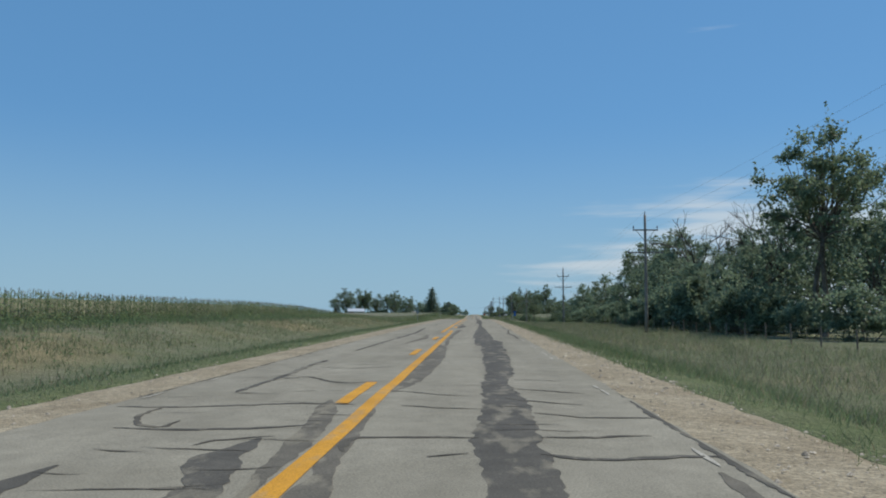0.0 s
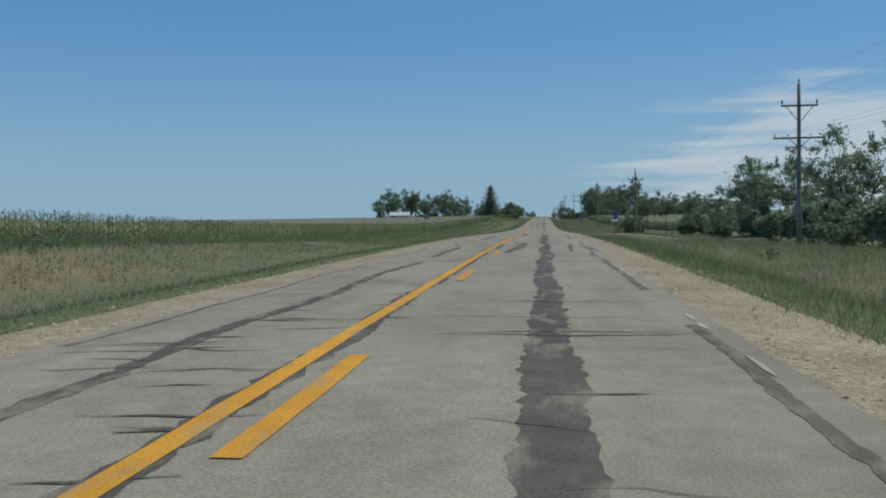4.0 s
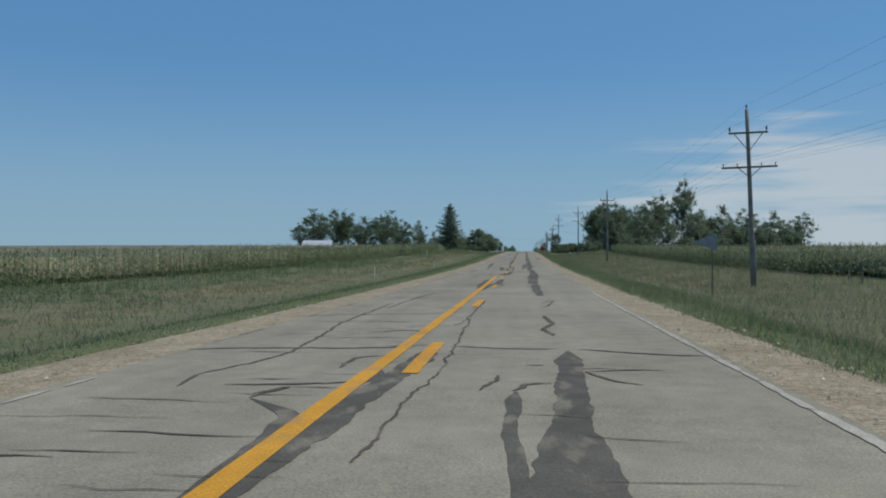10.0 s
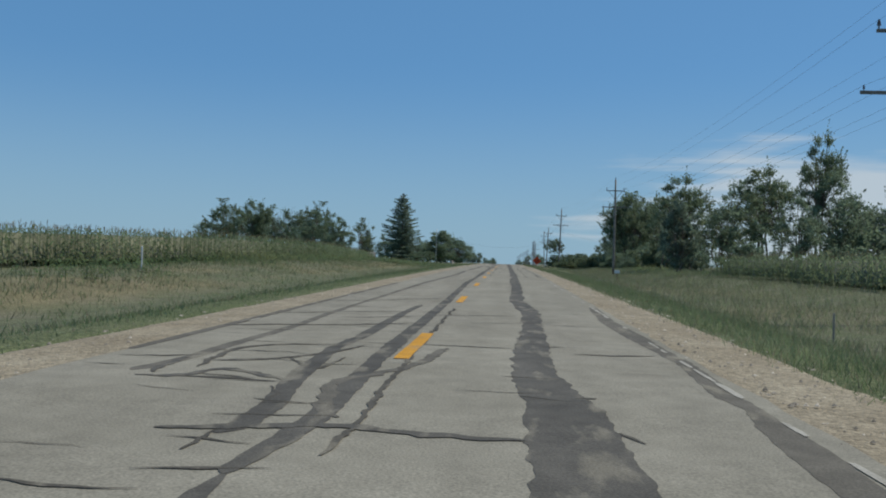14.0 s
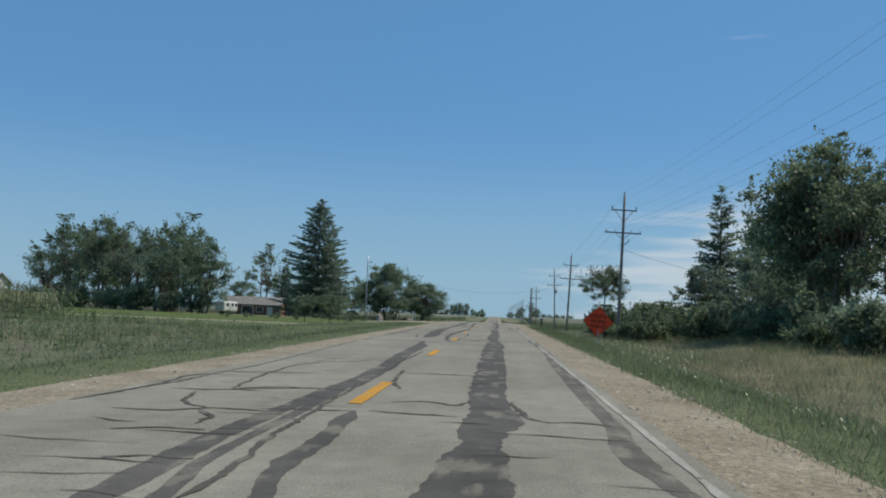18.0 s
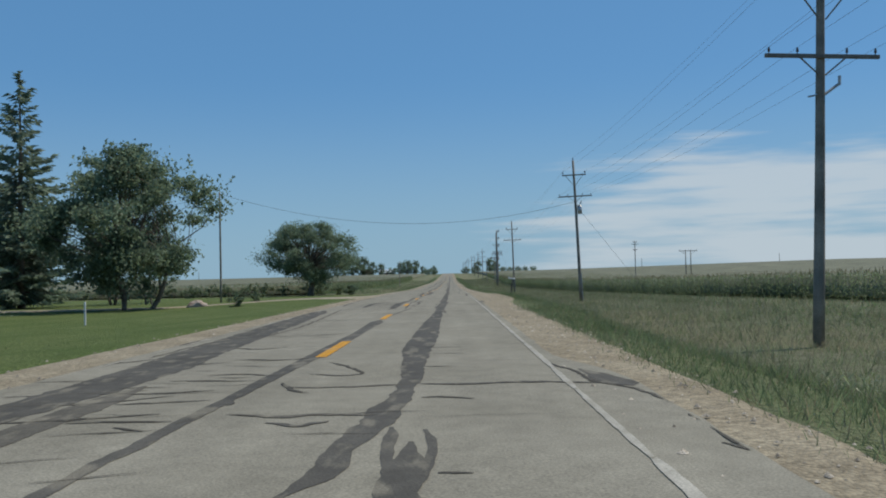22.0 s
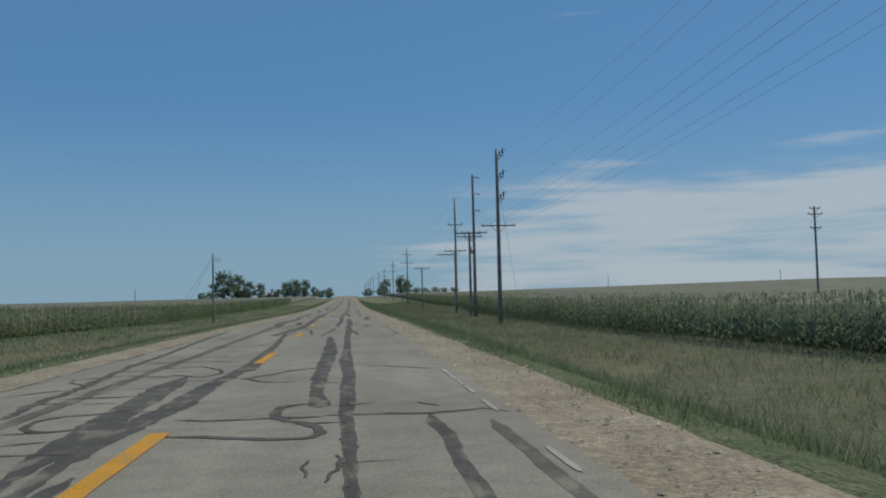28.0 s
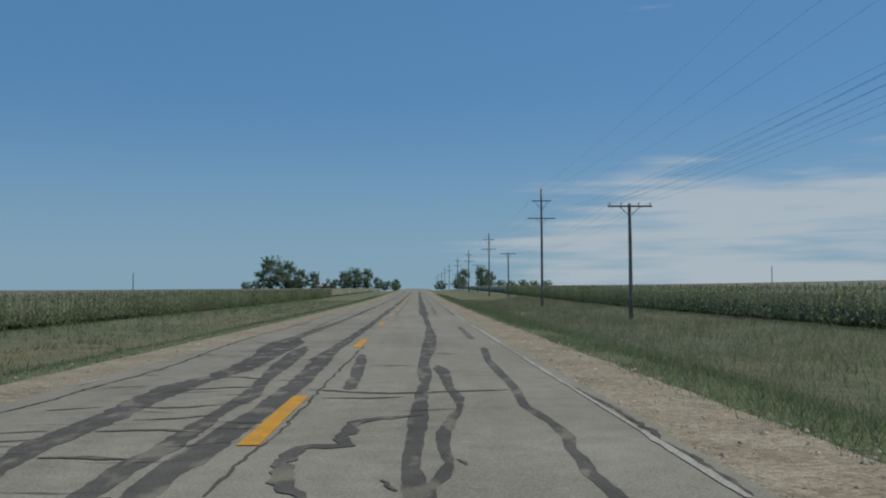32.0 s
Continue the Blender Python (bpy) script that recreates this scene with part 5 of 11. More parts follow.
pour((-0.19, 384.6, 0.12), (-0.27, 387.6, 0.18), (-0.34, 390.1, 0.2), (-0.36, 390.7, 0.26), (-0.38, 391.3, 0.29), (-0.36, 392.1, 0.32), (-0.35, 392.9, 0.35), (-0.34, 393.9, 0.28), (-0.33, 395.1, 0.32), (-0.32, 396.7, 0.36), (-0.31, 399.8, 0.46), (-0.36, 406.3, 0.34), (-0.33, 419.6, 0.16))
crack(0.09, (1.9, 400.4), (1.4, 399.5), (1.25, 398.6), (1.52, 397.8), (1.66, 397.4))
crack(0.09, (1.44, 403.8), (1.14, 402.9), (1.26, 403.8))
crack(0.05, (-2.29, 400.6), (-2.33, 398.3), (-2.36, 396.6), (-2.41, 395.6), (-2.42, 394.4), (-2.41, 393.3), (-2.32, 392.1))
crack(0.11, (-2.42, 396.8), (-2.38, 395.3), (-2.37, 394), (-2.37, 392.9))
crack(0.04, (-2.45, 413), (-2.4, 404.6), (-2.23, 401.3))
crack(0.05, (-1.18, 407.2), (-1.79, 403.8), (-2.01, 400.7))
crack(0.07, (-3.4, 400.4), (-3.2, 400.6), (-2.18, 401), (-1.04, 401.6), (-0.43, 401.7))
crack(0.07, (-2.42, 396.8), (-1.76, 397.3), (-1.04, 397.7))
crack(0.07, (-3.4, 396.7), (-3.26, 397.1), (-2.33, 397.3), (-1.31, 397.4), (-0.85, 397.5))
crack(0.08, (-2.48, 394.1), (-1.78, 394.2), (-1.19, 394.2), (-0.9, 394.2))
crack(0.07, (-3.27, 394.4), (-2.75, 394.6), (-2.23, 395))
crack(0.05, (-1.9, 396), (-2.13, 395.3), (-2.45, 394.3))
crack(0.05, (-3.4, 396.7), (-3.4, 398.5))
crack(0.07, (-1.3, 399.3), (-0.57, 399.2))
crack(0.08, (-0.33, 395.1), (0.07, 394.6), (0.68, 394.6), (1.41, 394.6))
crack(0.1, (2.04, 394.5), (2.47, 394.4), (2.92, 394.3), (3.61, 394.3))
crack(0.07, (1.96, 397.3), (2.55, 397.1), (3.58, 397))
crack(0.06, (2.17, 401.7), (2.56, 401.4))
crack(0.06, (3.52, 401.1), (3.4, 399.1), (3.44, 397))
crack(0.07, (1.92, 392.7), (2.12, 392.6))
crack(0.05, (3.19, 391.7), (3.1, 390.6))
crack(0.05, (0.58, 397.2), (0.74, 396.9))
pour((1.75, 415.3, 0.45), (1.73, 418.3, 0.67), (1.71, 420.8, 0.75), (1.68, 421, 0.59), (1.71, 421.6, 0.59), (1.7, 422.3, 0.58), (1.63, 423, 0.56), (1.57, 423.8, 0.55), (1.55, 424.9, 0.48), (1.6, 426.5, 0.49), (1.68, 428.3, 0.45), (1.75, 430.9, 0.36), (1.8, 434.5, 0.45), (1.55, 438.7, 0.43), (1.67, 447.8, 0.4), (1.68, 462.3, 0.52))
pour((-0.73, 420.5, 0.14), (-0.65, 420.8, 0.23), (-0.65, 421.6, 0.23), (-0.79, 422.7, 0.23), (-0.87, 423.5, 0.23), (-0.93, 424.4, 0.2), (-1.01, 425.8, 0.2), (-0.92, 427.2, 0.2), (-0.91, 429.8, 0.22), (-0.93, 432.6, 0.18), (-0.84, 435.6, 0.14))
pour((-0.33, 419.5, 0.14), (-0.29, 419.9, 0.16), (-0.23, 420.5, 0.2), (-0.19, 421.3, 0.23), (-0.21, 422.4, 0.22), (-0.27, 424.5, 0.23), (-0.3, 427.1, 0.24), (-0.31, 431.1, 0.24), (-0.35, 437.6, 0.23), (-0.54, 455.2, 0.23))
crack(0.06, (0.11, 420), (0.14, 421.2), (0.1, 423.6), (0.05, 427.9), (0.03, 434.6))
crack(0.14, (-1.21, 420.6), (-0.7, 420.7), (-0.32, 420.8), (0.04, 420.9), (0.48, 420.8), (0.97, 420.7), (1.38, 420.7))
crack(0.14, (-0.04, 421.2), (-0.22, 421.6), (-0.4, 422.9), (-0.1, 423.5), (0.18, 424.3), (0.35, 425.2), (0.45, 426.2))
crack(0.13, (-2.4, 422.9), (-2.01, 423), (-1.72, 423.5), (-1.26, 423.2), (-0.86, 422.9))
crack(0.08, (-2, 422.9), (-1.44, 422.9), (-0.97, 422.8))
faint((-2.58, 423.2, 0.2), (-2.46, 423.8, 0.22), (-2.39, 424.4, 0.21), (-2.39, 425.7, 0.2), (-2.33, 427.2, 0.19), (-2.29, 429.2, 0.17), (-2.37, 432, 0.17), (-2.37, 435.5, 0.16), (-2.35, 439.7, 0.16), (-2.3, 453.3, 0.18))
crack(0.1, (-2.32, 423.1), (-2.42, 423.8), (-2.46, 424.5))
crack(0.09, (-2.03, 423.6), (-2.11, 424.3), (-2.16, 425.3), (-1.7, 426), (-1.07, 426.1))
crack(0.08, (-2.13, 424.1), (-1.59, 424.3), (-1.2, 424.8), (-0.91, 425.3), (-0.68, 426.1))
crack(0.06, (-3.23, 424.3), (-2.67, 424.4), (-2.34, 424.6))
crack(0.09, (-3.38, 428.4), (-2.82, 428.8), (-1.65, 429.2), (-0.89, 429.7), (-0.42, 430.1))
crack(0.07, (-3.38, 431.4), (-2.59, 432), (-1.58, 432.7), (-0.67, 433.1))
crack(0.07, (-3.38, 436), (-2.24, 436.9), (-1.37, 437.9), (-0.44, 438.9))
crack(0.06, (-2, 430.9), (-1.31, 431.1), (0.03, 432.2), (1.54, 432.8))
faint((-3.38, 424.9, 0.12), (-3.38, 426.4, 0.18), (-3.38, 428.1, 0.18), (-3.38, 431.4, 0.18), (-3.38, 433.2, 0.16), (-3.38, 438.7, 0.17), (-3.38, 450.5, 0.16))
crack(0.06, (-3.32, 428.8), (-3.38, 430.9), (-3.38, 431.7))
crack(0.06, (0.02, 426.5), (0.73, 426.5), (1.39, 426.5))
crack(0.05, (-1.32, 424.6), (-0.79, 423.8), (-0.67, 424.8))
crack(0.04, (-0.76, 421.6), (-0.76, 422.1), (-0.97, 422.5))
crack(0.05, (-0.78, 420), (-0.79, 420.6))
faint((3.02, 415.4, 0.2), (3.17, 418.4, 0.3), (3.32, 420.9, 0.33), (3.34, 421.7, 0.25), (3.42, 422.4, 0.18), (3.35, 423, 0.25), (3.41, 424.2, 0.23), (3.49, 425.7, 0.2), (3.43, 427.1, 0.23), (3.39, 429, 0.35), (3.32, 432.2, 0.32), (3.51, 437.4, 0.21))
crack(0.08, (1.76, 426.9), (2.11, 426.9))
crack(0.07, (2.52, 434), (3.36, 434))
crack(0.07, (2.16, 426.1), (2.62, 426.1), (3.24, 426.3))
crack(0.08, (1.87, 422.6), (2.07, 422.6))
crack(0.06, (2.05, 421.1), (2.22, 420.8))
# past the farmstead
pour((1.86, 506.5, 0.15), (1.79, 509.5, 0.23), (1.73, 512, 0.25), (1.72, 512.7, 0.27), (1.69, 513.3, 0.31), (1.69, 514.2, 0.32), (1.7, 514.9, 0.33), (1.74, 516, 0.4), (1.65, 516.7, 0.58), (1.64, 518, 0.65), (1.73, 520.1, 0.5), (1.76, 522.4, 0.61), (1.78, 525.5, 0.57), (1.77, 531.8, 0.48), (1.75, 542.4, 0.52))
pour((-0.28, 506.1, 0.1), (-0.24, 509.1, 0.15), (-0.2, 511.6, 0.17), (-0.17, 512.3, 0.23), (-0.18, 513, 0.21), (-0.2, 513.8, 0.19), (-0.1, 514.3, 0.15), (0, 514.8, 0.16), (-0.04, 516.4, 0.19), (-0.09, 518, 0.22))
pour((-0.29, 513.9, 0.19), (-0.31, 514.8, 0.21), (-0.38, 516, 0.24), (-0.28, 517.5, 0.28), (-0.34, 519.6, 0.24), (-0.5, 523.3, 0.26), (-0.88, 533.3, 0.19))
pour((-0.28, 506, 0.08), (-0.43, 509, 0.12), (-0.58, 511.5, 0.13), (-0.62, 511.9, 0.21), (-0.69, 512.5, 0.23), (-0.77, 513.1, 0.21), (-0.81, 513.9, 0.28), (-0.89, 514.7, 0.18), (-1.06, 515.5, 0.14))
faint((-1.01, 515.9, 0.23), (-0.98, 516.9, 0.32), (-0.98, 518, 0.42), (-1, 519.8, 0.41), (-1.04, 523, 0.4), (-1.55, 527.8, 0.5))
pour((0.85, 506.2, 0.15), (0.7, 509.2, 0.22), (0.55, 511.7, 0.24), (0.51, 511.9, 0.18))
faint((2.73, 515.3, 0.12), (2.82, 516.3, 0.16))
faint((3.19, 506.9, 0.19), (3.19, 509.9, 0.29), (3.19, 512.4, 0.32), (3.25, 513.3, 0.23), (3.19, 514.3, 0.18), (3.34, 515.4, 0.18), (3.39, 517.1, 0.14), (3.42, 518.7, 0.2), (3.38, 520.3, 0.23), (3.4, 522.5, 0.21), (3.37, 525.5, 0.19))
crack(0.06, (1.35, 518.1), (1.47, 517.4), (1.35, 517))
crack(0.07, (0.29, 516.6), (0.49, 515.5), (0.58, 514.5), (0.5, 513.7), (0.55, 513.1), (0.51, 512.7))
crack(0.1, (0.46, 512.9), (0.2, 512.9))
crack(0.05, (-3.4, 542.4), (-3.4, 533.1), (-3.23, 526.6), (-3.12, 522.6), (-3.04, 519.3), (-3.27, 517.8), (-3.31, 516.4))
crack(0.05, (-2.27, 519.7), (-1.84, 520.5), (-1.82, 522.6))
crack(0.07, (-2.82, 518.7), (-2.44, 519.1), (-2.03, 519.5))
crack(0.07, (-2.97, 519.9), (-2.42, 520.2))
crack(0.08, (-2.58, 519.6), (-1.86, 518.9), (-1.31, 518.7), (-0.86, 518.9))
crack(0.07, (-1.61, 517), (-1.33, 517.9), (-0.87, 518.2), (-0.39, 519.1))
crack(0.06, (-1.83, 513.8), (-1.75, 514.5), (-1.73, 515.7), (-1.61, 517), (-1.16, 517.8))
crack(0.08, (-2.63, 515.1), (-2.19, 515.3), (-1.7, 515.6), (-1.04, 515.6))
crack(0.08, (-2.97, 516.3), (-2.19, 516.3), (-1.64, 516.2))
crack(0.08, (-1.44, 512.8), (-1.12, 513), (-0.8, 513.1))
crack(0.1, (-1.04, 515.6), (-0.73, 515.6))
crack(0.07, (-0.63, 513.1), (-0.31, 513.4))
crack(0.07, (-0.75, 514.2), (-0.56, 514.4))
crack(0.08, (-0.01, 518.2), (0.71, 517.9), (1.32, 517.8))
crack(0.08, (0.26, 516.4), (0.83, 516.6), (1.36, 516.6))
crack(0.07, (0.05, 525.4), (0.89, 526), (1.51, 525.9))
crack(0.07, (1.86, 525.6), (2.61, 525.5), (3.25, 525.1))
crack(0.06, (2, 518.9), (2.47, 518.7), (2.68, 517.9), (2.77, 516.9))
crack(0.09, (1.95, 516.4), (2.38, 516.1), (2.88, 516.1), (3.44, 516.2))
crack(0.08, (1.93, 515.3), (2.33, 515.3), (2.67, 515.3), (3.1, 515.1), (3.35, 515))
crack(0.07, (2.76, 516.8), (2.52, 516.3), (2.42, 516.7))
crack(0.05, (-0.1, 520.8), (0.38, 521.6), (0.27, 519.9))
pour((1.46, 536.2, 0.41), (1.53, 539.2, 0.62), (1.59, 541.7, 0.69), (1.6, 542, 0.66), (1.62, 542.5, 0.59), (1.64, 543.2, 0.57), (1.69, 544, 0.5), (1.7, 544.9, 0.58), (1.81, 545.6, 0.81), (1.83, 546.3, 0.65), (1.73, 547.4, 0.55), (1.69, 548.9, 0.55), (1.72, 552, 0.6), (1.71, 556, 0.66), (1.72, 562.7, 0.67), (1.71, 571.9, 0.61))
pour((-0.55, 536.9, 0.18), (-0.64, 539.9, 0.27), (-0.73, 542.4, 0.3), (-0.77, 543, 0.29), (-0.78, 543.8, 0.27), (-0.76, 544.8, 0.31), (-0.73, 545.8, 0.23), (-0.67, 547, 0.32), (-0.62, 548.6, 0.37), (-0.51, 550.6, 0.34), (-0.51, 553.5, 0.41), (-0.72, 558.8, 0.4), (-0.8, 566.5, 0.53))
pour((-0.02, 535.9, 0.1), (-0.17, 538.9, 0.15), (-0.32, 541.4, 0.16), (-0.46, 542.3, 0.15), (-0.48, 543.1, 0.13), (-0.49, 544.1, 0.12), (-0.48, 545.1, 0.16), (-0.49, 546.7, 0.16), (-0.55, 549.5, 0.24), (-0.57, 555.3, 0.34), (-1.03, 569, 0.19))
pour((0.62, 535.9, 0.08), (0.47, 538.9, 0.12), (0.32, 541.4, 0.13), (0.2, 542, 0.16), (0.16, 542.6, 0.24), (0.18, 543.1, 0.21), (0.2, 543.8, 0.21), (0.15, 544.9, 0.21), (0.12, 546.1, 0.3))
faint((3.52, 536.7, 0.12), (3.37, 539.7, 0.18), (3.22, 542.2, 0.2), (3.14, 542.9, 0.27), (3.08, 543.6, 0.32), (3.11, 544.5, 0.27), (3.2, 545.6, 0.25), (3.21, 546.6, 0.21), (3.21, 548.1, 0.24), (3.23, 550.1, 0.28), (3.3, 552.9, 0.33), (3.33, 557.1, 0.28), (3.49, 564.4, 0.19))
crack(0.07, (2.05, 547.9), (2.21, 546.3), (2.44, 545.8))
crack(0.06, (-0.38, 560.7), (-0.41, 555.4), (-0.34, 550.7), (-0.36, 548.3), (-0.33, 545.9), (-0.29, 544.1), (-0.22, 542.8), (-0.16, 541.7), (-0.15, 541.2))
crack(0.07, (-0.07, 553), (0.08, 550.4), (0.33, 549))
crack(0.05, (-2.04, 554.6), (-2.33, 553), (-2.27, 550.8), (-2.09, 548.7), (-1.98, 547.8))
crack(0.04, (-3.31, 571.9), (-3.37, 566), (-3.13, 558.1), (-2.99, 553.4), (-3.06, 550.3), (-3.11, 548.1))
crack(0.07, (-3.06, 550.3), (-3.33, 549.5), (-3.17, 548.3), (-3.19, 547.2), (-3.32, 545.8))
crack(0.05, (-3.09, 549.1), (-3.4, 548.3))
crack(0.08, (-2.81, 547.6), (-2.18, 547.7), (-1.55, 548.2), (-0.8, 548.5))
crack(0.07, (-2.05, 547.8), (-1.47, 548.5), (-0.48, 548.5))
crack(0.07, (-3.25, 550.8), (-2.33, 551), (-1.42, 551.4))
crack(0.08, (-2.55, 545.3), (-1.97, 545.3), (-1.48, 545.7), (-0.82, 545.6))
crack(0.08, (-0.99, 545.8), (-0.39, 545.9), (0.11, 546))
crack(0.08, (-1.85, 543.8), (-1.53, 544), (-1, 544))
crack(0.07, (-2.32, 547.3), (-2, 546.1), (-1.6, 545.7))
crack(0.07, (-1.65, 545.6), (-1.31, 545), (-1.25, 544.4))
crack(0.1, (-0.91, 542.5), (-0.56, 542.5))
crack(0.08, (0.29, 546.1), (0.75, 546), (1.38, 546))
crack(0.07, (0.41, 547.2), (0.89, 547.4), (1.26, 547.1), (1.46, 547.6))
crack(0.07, (0.06, 552.3), (0.67, 552.4), (1.4, 552.4))
crack(0.1, (2.41, 545.9), (2.88, 546), (3.17, 545.8))
crack(0.06, (-1.11, 555.9), (-1.67, 554.8), (-2.41, 554.9))
crack(0.07, (-1.26, 542.4), (-0.93, 542.6))
pour((2.07, 565.2, 0.22), (1.95, 568.2, 0.33), (1.83, 570.7, 0.37), (1.82, 571.4, 0.41), (1.77, 572, 0.45), (1.69, 572.7, 0.39), (1.71, 573.4, 0.45), (1.66, 573.9, 0.44), (1.67, 574.9, 0.47), (1.67, 575.9, 0.52), (1.66, 577.5, 0.6), (1.69, 579.7, 0.6), (1.75, 582.9, 0.46), (1.77, 587.9, 0.45), (1.56, 596.5, 0.44))
pour((0.01, 569.5, 0.17), (-0.05, 570, 0.17), (-0.19, 570.8, 0.18), (-0.29, 571.8, 0.19), (-0.4, 573.2, 0.2), (-0.46, 575.2, 0.22), (-0.55, 577.8, 0.23), (-0.53, 581.2, 0.25), (-0.38, 586.2, 0.25), (-0.12, 593.7, 0.25))
pour((-1.46, 573.5, 0.19), (-1.34, 574.3, 0.42), (-1.32, 575.4, 0.53), (-1.37, 577.3, 0.62), (-1.45, 579.9, 0.69), (-1.61, 583.1, 0.66), (-1.68, 587, 0.61), (-1.75, 595.5, 0.56))
faint((-3.38, 575, 0.25), (-3.38, 576.1, 0.28), (-3.38, 577.6, 0.37), (-3.38, 579.6, 0.36), (-3.38, 582.8, 0.33), (-3.38, 588.2, 0.33), (-3.38, 593.9, 0.28))
crack(0.09, (-3.35, 576.3), (-2.54, 576.6), (-1.81, 577.3), (-1.16, 578))
crack(0.08, (-3.1, 579.6), (-2.45, 580.2), (-1.74, 581.9), (-0.82, 584.4))
crack(0.06, (-2.37, 574.8), (-1.86, 575.7), (-1.24, 575.9))
crack(0.07, (-1.63, 572.2), (-1.12, 572.6), (-0.63, 572.8))
faint((-1.34, 572.3, 0.13), (-0.71, 572.4, 0.21), (-0.54, 572.6, 0.14))
crack(0.07, (-1.32, 574.9), (-0.88, 575.3), (-0.39, 575.4), (-0.1, 576.2))
crack(0.06, (-2.13, 578.4), (-1.46, 579.9), (-0.84, 581))
crack(0.07, (-2.59, 588.6), (-2.28, 590.6), (-2.02, 597.6))
crack(0.06, (-3.38, 591.1), (-3.38, 593.7), (-3.38, 591.9))
crack(0.06, (-1.73, 573.9), (-2.01, 575.6), (-2.13, 578.4))
crack(0.05, (-2.79, 584.6), (-1.78, 586.9))
crack(0.05, (-1.67, 581.5), (-0.75, 580.5), (-0.37, 581.4))
crack(0.09, (0.07, 576.2), (0.27, 576.5), (0.46, 575.3))
faint((0.34, 578.4, 0.13), (0.29, 580.2, 0.17), (0.24, 583.3, 0.13))
crack(0.08, (0.21, 573.4), (0.79, 573.3), (1.48, 573.5))
crack(0.08, (0.27, 572.1), (0.79, 572.1), (1.55, 572.2))
crack(0.05, (0.15, 576.9), (1.35, 577))
crack(0.05, (-0.91, 585), (1.25, 585.5))
crack(0.06, (0.31, 580.7), (1.42, 580.5), (2.09, 581.5))
faint((0.11, 570.6, 0.06), (0.13, 571.5, 0.07), (0.2, 572.9, 0.08), (0.15, 574.8, 0.07))
crack(0.06, (-0.63, 571.4), (-0.27, 571.1), (-0.23, 571.6))
crack(0.05, (-2.24, 573.6), (-1.78, 573.7), (-1.66, 574.3))
faint((3.44, 566.1, 0.15), (3.44, 569.1, 0.22), (3.43, 571.6, 0.24), (3.5, 572.4, 0.18), (3.43, 573.4, 0.21), (3.34, 574.1, 0.14), (3.4, 574.9, 0.19), (3.45, 575.9, 0.17), (3.45, 577.2, 0.19), (3.54, 579.1, 0.09))
crack(0.08, (1.51, 572.5), (1.39, 572.3))
crack(0.1, (1.43, 573.3), (1.21, 573.3), (0.77, 573.2), (0.25, 573.3))
crack(0.1, (1.91, 573.2), (2.24, 573), (2.56, 572.9), (2.93, 572.9), (3.53, 572.9))
crack(0.07, (1.9, 574.8), (2.12, 574.3), (2.29, 574.2))
crack(0.1, (1.98, 571.9), (2.18, 571.6), (2.56, 571.6), (2.79, 571.6), (3.11, 571.5))
crack(0.09, (0.45, 570.6), (0.74, 570.7), (1.07, 570.8), (1.47, 570.9), (1.6, 571))
crack(0.1, (0.27, 572), (0.7, 572), (1.11, 572.1), (1.52, 572.3))
crack(0.08, (1.89, 576.5), (2.38, 576.5), (3.16, 576.7))
crack(0.07, (1.97, 579), (2.66, 579.1), (3.46, 579.4))
crack(0.07, (2.2, 595), (1.26, 595.1))
crack(0.07, (2.48, 585.3), (3.34, 585.1))
pour((1.96, 594.9, 0.12), (1.85, 597.9, 0.18), (1.74, 600.4, 0.2), (1.74, 600.7, 0.14), (1.71, 601.1, 0.21), (1.62, 601.5, 0.18), (1.6, 602, 0.17), (1.77, 602.4, 0.44), (1.81, 603, 0.25), (1.9, 604, 0.22), (1.93, 605.1, 0.32), (1.92, 606.6, 0.2), (1.92, 608.1, 0.26), (1.7, 610, 0.66), (1.7, 612.7, 0.66), (1.89, 616.8, 0.27), (1.97, 625.3, 0.29), (1.94, 631.7, 0.32))
pour((1.07, 595.2, 0.06), (1.22, 598.2, 0.1), (1.37, 600.7, 0.11), (1.41, 601, 0.17), (1.46, 601.4, 0.16), (1.54, 601.9, 0.13))
faint((1.83, 601.8, 0.09), (1.92, 602.5, 0.14))
pour((2.61, 595, 0.05), (2.73, 598, 0.08), (2.84, 600.5, 0.09), (2.85, 600.8, 0.13), (2.88, 601.3, 0.12), (2.91, 602, 0.15), (2.87, 602.6, 0.21), (2.88, 603.3, 0.18), (2.93, 604.3, 0.18), (2.93, 605.4, 0.16))
pour((2.81, 595, 0.07), (2.96, 598, 0.11), (3.11, 600.5, 0.12), (3.17, 601, 0.11), (3.21, 601.5, 0.1), (3.25, 602, 0.09))
pour((-1.67, 603.3, 0.5), (-1.55, 604, 0.54), (-1.47, 604.8, 0.47), (-1.6, 605.7, 0.45), (-1.7, 607.2, 0.51), (-1.69, 608.6, 0.56), (-1.58, 609.8, 0.53), (-1.55, 611.9, 0.6), (-1.52, 614.8, 0.7), (-1.41, 619, 0.71), (-1.72, 627.8, 1.14))
faint((-0.64, 601.4, 0.24), (-0.72, 602.1, 0.26), (-0.77, 603, 0.29), (-0.85, 604, 0.27), (-0.9, 605.6, 0.38), (-0.76, 607.1, 0.44), (-0.66, 609, 0.51))
faint((3.28, 595.1, 0.11), (3.39, 598.1, 0.16), (3.5, 600.6, 0.18), (3.56, 601.4, 0.16), (3.57, 602.4, 0.19), (3.58, 603.4, 0.21), (3.59, 604.7, 0.18), (3.62, 605.9, 0.21), (3.61, 607.9, 0.21), (3.71, 610.3, 0.15), (3.72, 613.7, 0.14))
